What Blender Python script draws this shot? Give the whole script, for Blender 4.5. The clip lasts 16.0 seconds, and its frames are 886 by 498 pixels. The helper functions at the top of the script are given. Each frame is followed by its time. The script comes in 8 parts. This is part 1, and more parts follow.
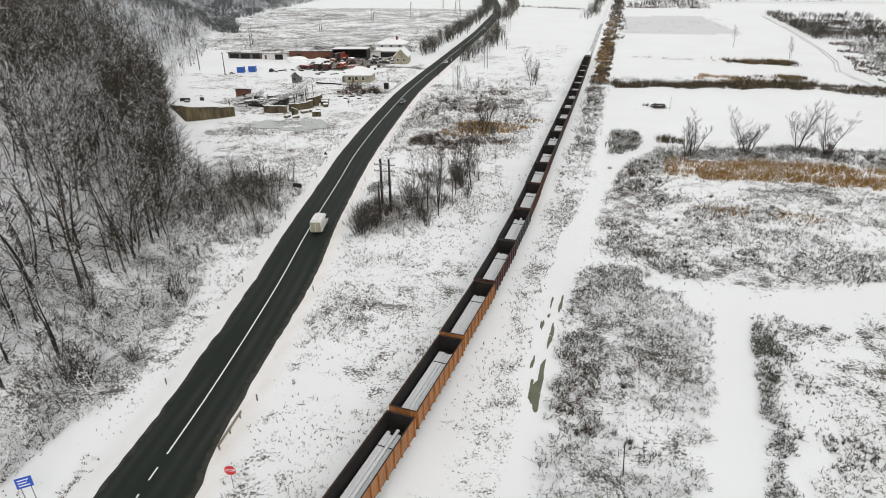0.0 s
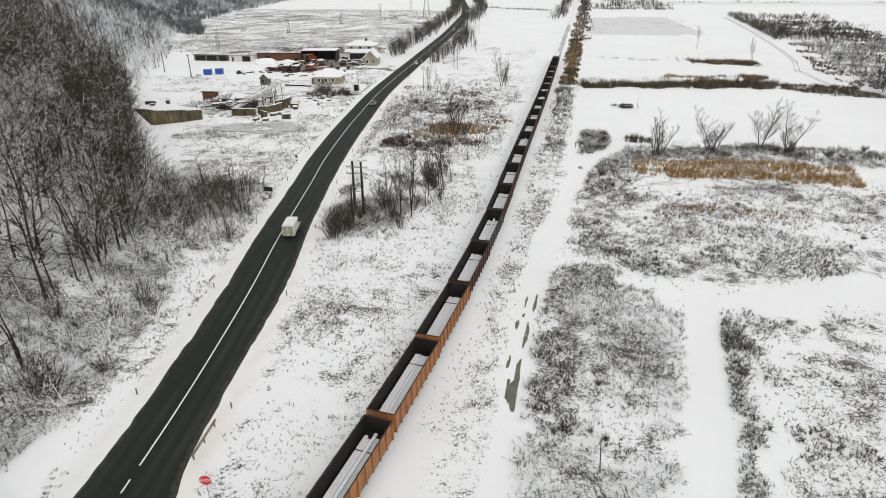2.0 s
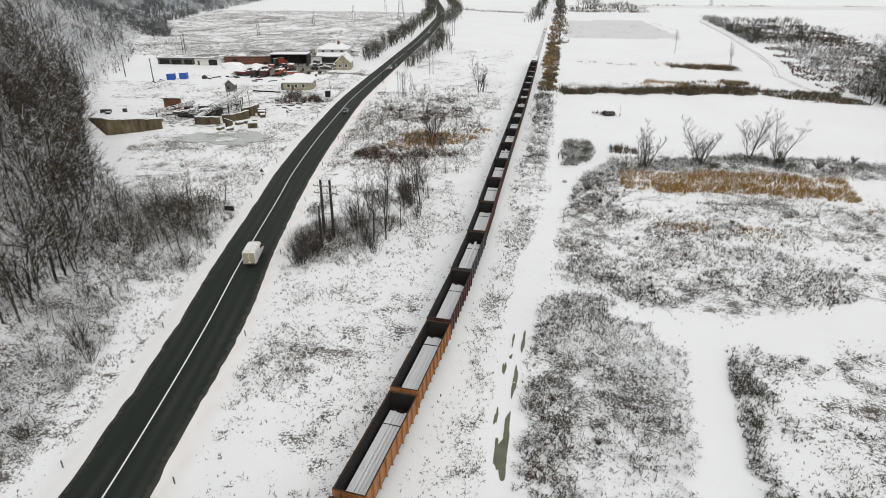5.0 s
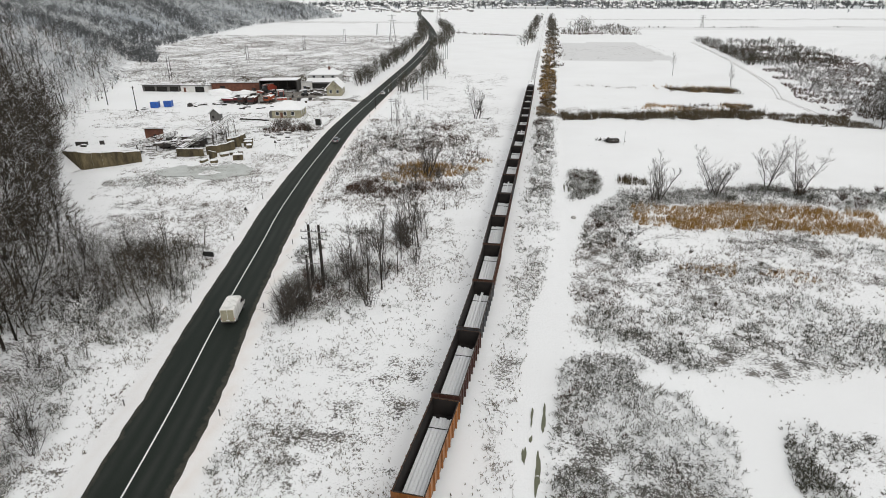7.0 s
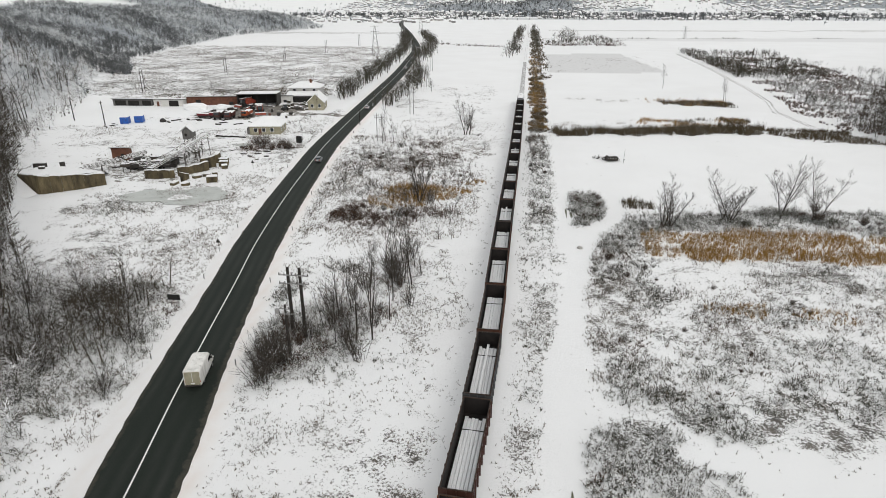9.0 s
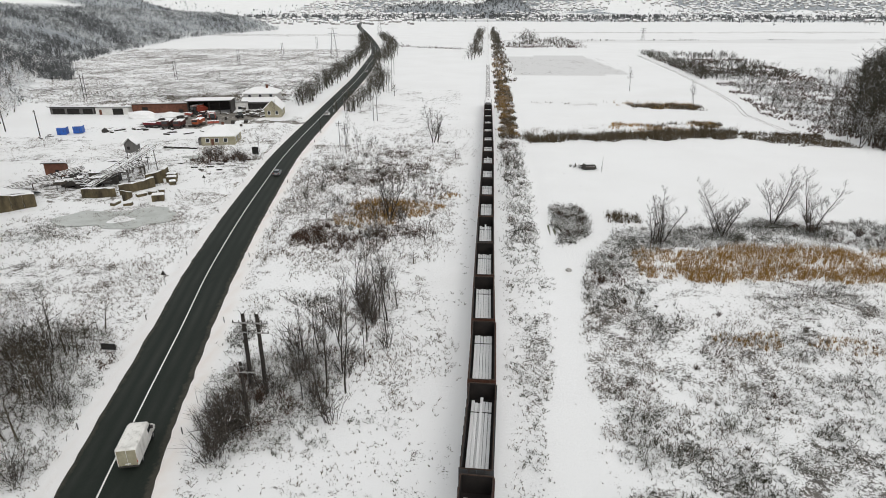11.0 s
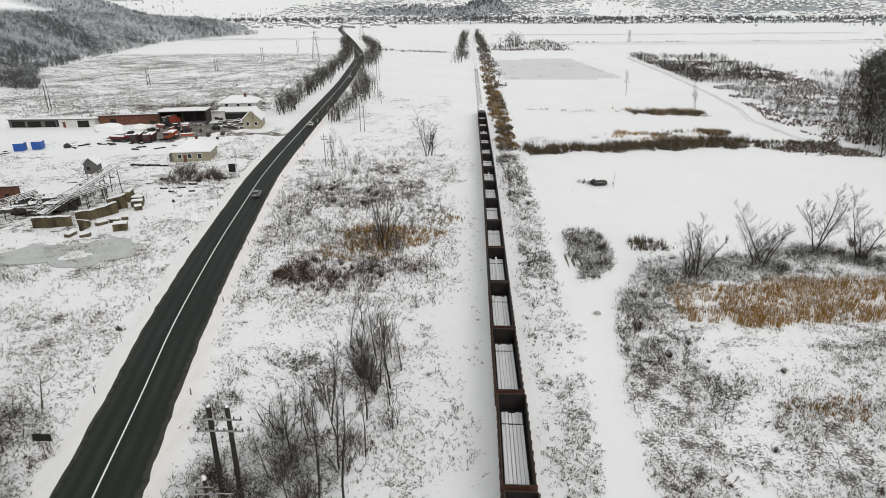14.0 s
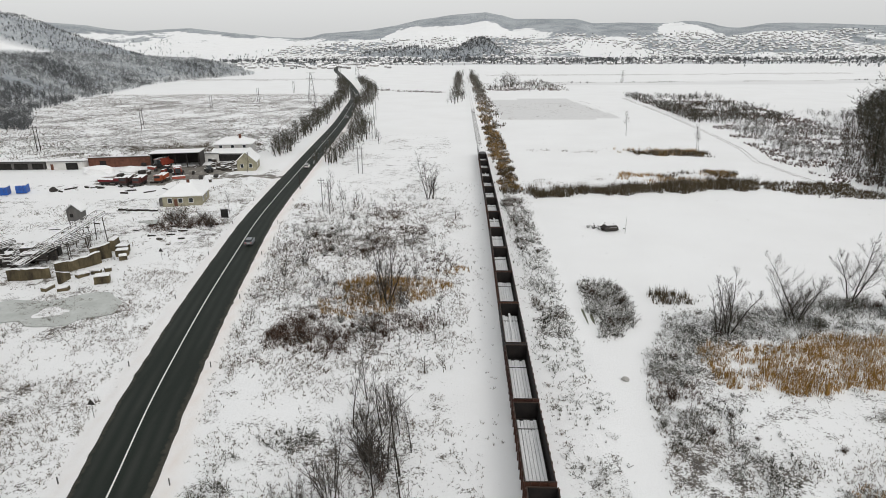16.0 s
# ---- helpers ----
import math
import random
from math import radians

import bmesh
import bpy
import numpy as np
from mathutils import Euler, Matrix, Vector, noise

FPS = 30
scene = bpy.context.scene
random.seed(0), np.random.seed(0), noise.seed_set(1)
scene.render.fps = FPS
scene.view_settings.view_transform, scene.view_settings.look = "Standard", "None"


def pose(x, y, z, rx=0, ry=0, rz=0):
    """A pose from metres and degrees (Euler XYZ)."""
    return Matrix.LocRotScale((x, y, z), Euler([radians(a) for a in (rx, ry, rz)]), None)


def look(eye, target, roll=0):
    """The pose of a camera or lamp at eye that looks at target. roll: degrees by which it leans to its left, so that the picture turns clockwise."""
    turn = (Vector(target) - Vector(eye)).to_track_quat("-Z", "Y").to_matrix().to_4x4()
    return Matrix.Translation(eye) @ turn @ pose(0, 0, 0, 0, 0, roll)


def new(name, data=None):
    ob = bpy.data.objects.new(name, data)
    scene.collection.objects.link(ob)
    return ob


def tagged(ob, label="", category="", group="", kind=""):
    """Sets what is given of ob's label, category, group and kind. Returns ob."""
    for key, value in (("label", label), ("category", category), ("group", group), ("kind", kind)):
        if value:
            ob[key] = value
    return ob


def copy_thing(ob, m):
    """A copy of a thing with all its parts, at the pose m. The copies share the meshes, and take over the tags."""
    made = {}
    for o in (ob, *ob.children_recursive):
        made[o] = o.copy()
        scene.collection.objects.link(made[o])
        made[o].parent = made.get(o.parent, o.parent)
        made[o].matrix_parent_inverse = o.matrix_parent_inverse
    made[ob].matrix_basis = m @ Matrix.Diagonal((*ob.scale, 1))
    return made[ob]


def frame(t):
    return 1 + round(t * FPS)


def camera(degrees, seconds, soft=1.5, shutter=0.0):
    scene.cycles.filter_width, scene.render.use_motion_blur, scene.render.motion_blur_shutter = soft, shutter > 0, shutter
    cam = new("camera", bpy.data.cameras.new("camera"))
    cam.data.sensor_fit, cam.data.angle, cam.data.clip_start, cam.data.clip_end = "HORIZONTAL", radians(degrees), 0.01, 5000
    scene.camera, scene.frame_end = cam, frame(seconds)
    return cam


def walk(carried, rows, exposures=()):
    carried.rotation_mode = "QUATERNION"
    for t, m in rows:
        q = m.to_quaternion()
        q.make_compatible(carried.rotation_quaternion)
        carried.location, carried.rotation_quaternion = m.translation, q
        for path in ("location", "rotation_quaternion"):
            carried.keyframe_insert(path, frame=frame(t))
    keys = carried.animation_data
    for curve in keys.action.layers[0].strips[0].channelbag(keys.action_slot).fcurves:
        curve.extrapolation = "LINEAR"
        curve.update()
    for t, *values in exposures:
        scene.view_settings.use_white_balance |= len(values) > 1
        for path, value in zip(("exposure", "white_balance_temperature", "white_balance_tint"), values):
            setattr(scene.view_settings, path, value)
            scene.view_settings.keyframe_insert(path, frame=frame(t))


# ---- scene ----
cam = camera(72.3, 16.0, 0.9)
PATH = [
    (0, (12.59, 0.455, 42.817), (12.108, 2.199, 41.966), -0.6),
    (0.5, (12.524, 0.435, 42.856), (12.05, 2.182, 42.005), -0.5),
    (1, (12.504, 0.451, 42.896), (12.041, 2.201, 42.046), -0.5),
    (1.5, (12.486, 0.442, 42.93), (12.048, 2.198, 42.079), -0.5),
    (2, (12.383, 0.426, 42.931), (11.988, 2.193, 42.082), -0.4),
    (2.5, (12.254, 0.689, 42.919), (11.881, 2.461, 42.07), -0.3),
    (3, (12.07, 1.604, 42.948), (11.711, 3.379, 42.097), -0.4),
    (3.5, (11.809, 3.148, 42.989), (11.464, 4.925, 42.139), -0.3),
    (4, (11.476, 5.1, 42.984), (11.141, 6.879, 42.133), -0.3),
    (4.2, (11.268, 5.986, 42.979), (10.937, 7.766, 42.129), -0.2),
    (6.3, (8.332, 16.491, 42.89), (8.023, 18.288, 42.069), -0.1),
    (6.5, (7.97, 17.607, 42.892), (7.663, 19.409, 42.079), -0.2),
    (7, (6.972, 20.593, 42.881), (6.669, 22.407, 42.095), -0.3),
    (7.5, (5.971, 23.571, 42.856), (5.672, 25.396, 42.095), -0.2),
    (8, (4.94, 26.532, 42.834), (4.654, 28.36, 42.075), -0.2),
    (8.5, (3.865, 29.448, 42.802), (3.591, 31.278, 42.043), -0.1),
    (9, (2.892, 32.286, 42.776), (2.643, 34.12, 42.018), -0.1),
    (9.2, (2.54, 33.44, 42.77), (2.309, 35.275, 42.008), -0.2),
    (11.3, (-1.381, 45.249, 42.41), (-1.498, 47.098, 41.658), -0.1),
    (11.5, (-1.719, 46.319, 42.403), (-1.83, 48.169, 41.651), -0.2),
    (12, (-2.456, 48.908, 42.366), (-2.558, 50.759, 41.616), -0.2),
    (12.5, (-3.131, 51.541, 42.344), (-3.226, 53.392, 41.595), -0.2),
    (13, (-3.834, 54.247, 42.308), (-3.923, 56.099, 41.56), -0.3),
    (13.5, (-4.558, 56.907, 42.251), (-4.641, 58.76, 41.504), -0.3),
    (14, (-5.304, 59.444, 42.226), (-5.38, 61.298, 41.48), -0.3),
    (14.5, (-6.073, 61.805, 42.204), (-6.143, 63.68, 41.511), -0.3),
    (15, (-6.74, 63.943, 42.177), (-6.806, 65.839, 41.542), -0.3),
    (15.5, (-7.315, 65.953, 42.158), (-7.377, 67.849, 41.524), -0.3),
    (16, (-7.943, 67.815, 42.155), (-8.0, 69.711, 41.522), -0.3),
]
walk(cam, [(t, look(eye, target, roll)) for t, eye, target, roll in PATH], [(0, -0.05), (4, -0.07), (9, -0.12), (13, -0.14), (16, -0.19)])

# ---- world, sun ----
world = bpy.data.worlds.new("overcast_sky")
scene.world = world
world.use_nodes = True
wn, wl = world.node_tree.nodes, world.node_tree.links
wn.clear()
sky = wn.new("ShaderNodeTexSky")
sky.sky_type = "NISHITA"
sky.sun_disc = False
sky.sun_elevation = radians(38)
sky.sun_rotation = radians(150)
sky.air_density, sky.dust_density = 1.0, 4.0
grey = wn.new("ShaderNodeHueSaturation")
grey.inputs["Saturation"].default_value = 0.12
clear_bg = wn.new("ShaderNodeBackground")
clear_bg.inputs["Strength"].default_value = 0.05
cloud_bg = wn.new("ShaderNodeBackground")
cloud_bg.inputs["Color"].default_value = (0.857, 0.866, 0.864, 1)
cloud_bg.inputs["Strength"].default_value = 0.80
both = wn.new("ShaderNodeAddShader")
w_out = wn.new("ShaderNodeOutputWorld")
wl.new(sky.outputs[0], grey.inputs["Color"])
wl.new(grey.outputs[0], clear_bg.inputs["Color"])
wl.new(clear_bg.outputs[0], both.inputs[0])
wl.new(cloud_bg.outputs[0], both.inputs[1])
wl.new(both.outputs[0], w_out.inputs["Surface"])

sun = new("sun", bpy.data.lights.new("sun", "SUN"))
sun.data.energy, sun.data.angle, sun.data.color = 0.55, radians(25), (1.0, 0.955, 0.88)
sun.matrix_world = look((200, -250, 260), (0, 0, 0))


# ---- materials ----
class Nodes:
    """A node material with short names for the nodes that it needs."""

    def __init__(self, name, rough=0.8, metal=0.0, spec=0.3):
        self.mat = bpy.data.materials.new(name)
        self.mat.use_nodes = True
        self.t = self.mat.node_tree
        self.b = self.t.nodes["Principled BSDF"]
        self.b.inputs["Roughness"].default_value = rough
        self.b.inputs["Metallic"].default_value = metal
        self.b.inputs["Specular IOR Level"].default_value = spec
        self.obj = None

    def node(self, kind, **values):
        n = self.t.nodes.new(kind)
        for k, v in values.items():
            n.inputs[k.replace("_", " ")].default_value = v
        return n

    def link(self, a, b):
        self.t.links.new(a, b)

    def coord(self, local=False):
        if local:
            return self.t.nodes.new("ShaderNodeTexCoord").outputs["Object"]
        return self.t.nodes.new("ShaderNodeNewGeometry").outputs["Position"]

    def noise(self, scale, detail=4.0, rough=0.6, local=False, stretch=None):
        n = self.node("ShaderNodeTexNoise", Scale=scale, Detail=detail, Roughness=rough)
        src = self.coord(local)
        if stretch:
            mp = self.t.nodes.new("ShaderNodeMapping")
            mp.inputs["Scale"].default_value = stretch
            self.link(src, mp.inputs["Vector"])
            src = mp.outputs[0]
        self.link(src, n.inputs["Vector"])
        return n.outputs["Fac"]

    def ramp(self, fac, lo, hi, a=0.0, b=1.0):
        n = self.t.nodes.new("ShaderNodeMapRange")
        n.inputs["From Min"].default_value, n.inputs["From Max"].default_value = lo, hi
        n.inputs["To Min"].default_value, n.inputs["To Max"].default_value = a, b
        self.link(fac, n.inputs["Value"])
        return n.outputs[0]

    def math(self, op, a, b):
        n = self.t.nodes.new("ShaderNodeMath")
        n.operation = op
        for i, v in enumerate((a, b)):
            if isinstance(v, (int, float)):
                n.inputs[i].default_value = v
            else:
                self.link(v, n.inputs[i])
        return n.outputs[0]

    def mix(self, fac, a, b):
        n = self.t.nodes.new("ShaderNodeMix")
        n.data_type = "RGBA"
        for i, v in ((0, fac), (6, a), (7, b)):
            if isinstance(v, (int, float)):
                n.inputs[i].default_value = v
            elif isinstance(v, tuple):
                n.inputs[i].default_value = (*v, 1)
            else:
                self.link(v, n.inputs[i])
        return n.outputs[2]

    def base(self, col):
        if isinstance(col, tuple):
            self.b.inputs["Base Color"].default_value = (*col, 1)
        else:
            self.link(col, self.b.inputs["Base Color"])
        return self

    def bump(self, height, strength=0.4, distance=0.1):
        n = self.node("ShaderNodeBump", Strength=strength, Distance=distance)
        self.link(height, n.inputs["Height"])
        self.link(n.outputs[0], self.b.inputs["Normal"])
        return self

    def upward(self, lo=0.3, hi=0.75):
        n = self.t.nodes.new("ShaderNodeSeparateXYZ")
        self.link(self.t.nodes.new("ShaderNodeNewGeometry").outputs["True Normal"], n.inputs[0])
        return self.ramp(n.outputs["Z"], lo, hi)

    def island(self):
        return self.t.nodes.new("ShaderNodeNewGeometry").outputs["Random Per Island"]

    def object_random(self):
        return self.t.nodes.new("ShaderNodeObjectInfo").outputs["Random"]

    def object_color(self):
        return self.t.nodes.new("ShaderNodeObjectInfo").outputs["Color"]

    def attribute(self, name):
        n = self.t.nodes.new("ShaderNodeAttribute")
        n.attribute_name = name
        return n.outputs["Fac"]


SNOW = (0.828, 0.834, 0.838)


def mat_ground():
    """Snow, with dead stems and earth showing through where the cover is thin."""
    m = Nodes("snow_ground", 0.75)
    litter = m.attribute("litter")
    wild = m.math("SUBTRACT", m.math("ADD", m.math("MULTIPLY", m.noise(0.0032, 4, 0.55), 0.75), m.math("MULTIPLY", m.noise(0.035, 4, 0.7), 0.25)), 0.5)
    wood = m.math("ADD", m.attribute("woodland"), m.math("MULTIPLY", wild, 2.4))
    wood = m.math("ADD", m.math("MULTIPLY", m.attribute("woodland"), m.math("SUBTRACT", 1.0, m.attribute("outland"))), m.math("MULTIPLY", m.ramp(wood, 0.45, 0.52), m.attribute("outland")))
    mud = m.attribute("mud")
    grit = m.attribute("grit")
    fine = m.noise(3.2, 8, 0.76)
    broad = m.noise(0.33, 5, 0.65)
    tint = m.mix(m.ramp(m.noise(0.035, 3), 0.35, 0.7), SNOW, (0.795, 0.798, 0.80))
    tint = m.mix(m.math("MULTIPLY", grit, m.ramp(broad, 0.3, 0.7, 0.5, 1.0)), tint, (0.73, 0.675, 0.635))
    tint = m.mix(m.math("MULTIPLY", m.attribute("plough"), m.ramp(broad, 0.3, 0.7, 0.6, 1.0)), tint, (0.60, 0.60, 0.60))
    v = m.math("ADD", m.math("MULTIPLY", fine, 0.75), m.math("MULTIPLY", broad, 0.55))
    v = m.math("ADD", v, m.math("MULTIPLY", litter, 0.22))
    stem = m.mix(m.ramp(m.noise(0.5, 3), 0.3, 0.7), (0.036, 0.031, 0.026), (0.125, 0.108, 0.09))
    col = m.mix(m.ramp(v, 0.815, 0.87, 0.0, 0.95), tint, stem)
    dust = m.mix(m.ramp(m.noise(0.25, 4), 0.35, 0.65), (0.10, 0.092, 0.08), (0.24, 0.22, 0.195))
    wet = m.math("ADD", mud, m.ramp(m.noise(0.42, 6, 0.7), 0.3, 0.7, -0.5, 0.5))
    col = m.mix(m.ramp(wet, 0.42, 0.62), col, dust)
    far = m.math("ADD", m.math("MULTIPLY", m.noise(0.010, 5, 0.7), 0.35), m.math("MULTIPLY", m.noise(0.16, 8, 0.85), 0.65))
    # frosted grey of the far woods, with bluish aerial haze put into it
    hazed_wood = m.mix(m.ramp(far, 0.40, 0.60), (0.15, 0.172, 0.19), (0.47, 0.495, 0.515))
    col = m.mix(wood, col, hazed_wood)
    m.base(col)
    return m.bump(m.math("ADD", fine, broad), 0.4, 0.25).mat


def mat_asphalt():
    """Wet asphalt with worn wheel tracks and slush stains; u runs across the road."""
    m = Nodes("asphalt", 0.75, 0, 0.16)
    fine = m.noise(9.0, 5, 0.7)
    u = m.attribute("across")
    lane = m.noise(0.30, 4, 0.6, stretch=(1.0, 0.10, 1.0))
    col = m.mix(m.ramp(fine, 0.3, 0.7), (0.0100, 0.0140, 0.0112), (0.020, 0.0255, 0.0205))
    track = m.math("ABSOLUTE", m.math("SUBTRACT", m.math("ABSOLUTE", m.math("SUBTRACT", m.math("ABSOLUTE", u, 0.0), 2.1), 0.0), 0.8), 0.0)
    col = m.mix(m.math("MULTIPLY", m.ramp(track, 0.1, 0.7, 0.55, 0.0), m.ramp(lane, 0.35, 0.65)), col, (0.040, 0.043, 0.039))
    col = m.mix(m.ramp(m.noise(0.8, 5, 0.7), 0.55, 0.8, 0, 0.4), col, (0.012, 0.013, 0.011))
    edge = m.math("ADD", m.attribute("verge"), m.ramp(m.noise(0.9, 5, 0.7), 0.3, 0.7, -0.35, 0.35))
    col = m.mix(m.ramp(edge, 0.55, 0.95, 0, 0.6), col, (0.070, 0.062, 0.050))
    m.base(col)
    return m.bump(fine, 0.2, 0.01).mat


def mat_worn(name, a, b, scale=1.2, rough=0.75, metal=0.0, snow=0.0, stretch=None):
    """A surface of two tones with stains at two scales; snow lies on what faces up."""
    m = Nodes(name, rough, metal)
    n1, n2 = m.noise(scale, 5, 0.65, stretch=stretch), m.noise(scale * 9, 4, 0.6)
    col = m.mix(m.ramp(n1, 0.3, 0.7), a, b)
    col = m.mix(m.ramp(n2, 0.5, 0.8, 0, 0.4), col, tuple(c * 0.6 for c in a))
    if snow:
        col = m.mix(m.math("MULTIPLY", m.upward(), m.ramp(n1, 0.62 - 0.4 * snow, 0.72 - 0.4 * snow)), col, SNOW)
    m.base(col)
    return m.bump(n2, 0.25, 0.02).mat


def mat_paint(name, wear, rough=0.45, snow=0.0):
    """Paint in the object's own colour, worn to `wear`."""
    m = Nodes(name, rough)
    n1, n2 = m.noise(0.8, 5, 0.65), m.noise(7.0, 5, 0.7)
    streak = m.noise(2.2, 4, 0.6, stretch=(1.0, 1.0, 0.15))
    col = m.mix(m.ramp(n1, 0.45, 0.75, 0, 0.45), m.object_color(), wear)
    col = m.mix(m.ramp(streak, 0.52, 0.72, 0, 0.55), col, wear)
    if snow:
        col = m.mix(m.math("MULTIPLY", m.upward(0.7, 0.95), m.ramp(n2, 0.6 - 0.4 * snow, 0.7 - 0.4 * snow)), col, SNOW)
    m.base(col)
    return m.bump(n2, 0.2, 0.01).mat


def mat_stems(name, dark, light, snow, snow_share, clump_scale=0.45, swing=0.25):
    """Stems, twigs or blades: each strand has a tone of its own, some carry snow."""
    m = Nodes(name, 0.9, 0, 0.1)
    r = m.island()
    col = m.mix(r, dark, light)
    clump = m.noise(clump_scale, 3, 0.6)
    hash2 = m.t.nodes.new("ShaderNodeTexWhiteNoise")
    hash2.noise_dimensions = "1D"
    m.link(r, hash2.inputs["W"])
    own = m.math("ADD", m.math("MULTIPLY", hash2.outputs["Value"], 0.6), 0.2)
    s = m.math("ADD", own, m.ramp(clump, 0.32, 0.68, -swing, swing))
    s = m.math("ADD", s, m.ramp(m.noise(clump_scale * 6, 2, 0.6), 0.35, 0.65, -swing, swing))
    col = m.mix(m.ramp(s, 1.0 - snow_share, 1.08 - snow_share), col, snow)
    return m.base(col).mat


def mat_bark(name, dark, light, snow=0.5):
    m = Nodes(name, 0.9, 0, 0.15)
    n1, n2 = m.noise(3.0, 4, 0.6), m.noise(0.9, 3, 0.6)
    col = m.mix(m.ramp(n1, 0.3, 0.7), dark, light)
    lie = m.math("MULTIPLY", m.upward(0.15, 0.6), m.ramp(n2, 0.75 - 0.5 * snow, 0.9 - 0.5 * snow))
    return m.base(m.mix(lie, col, SNOW)).mat


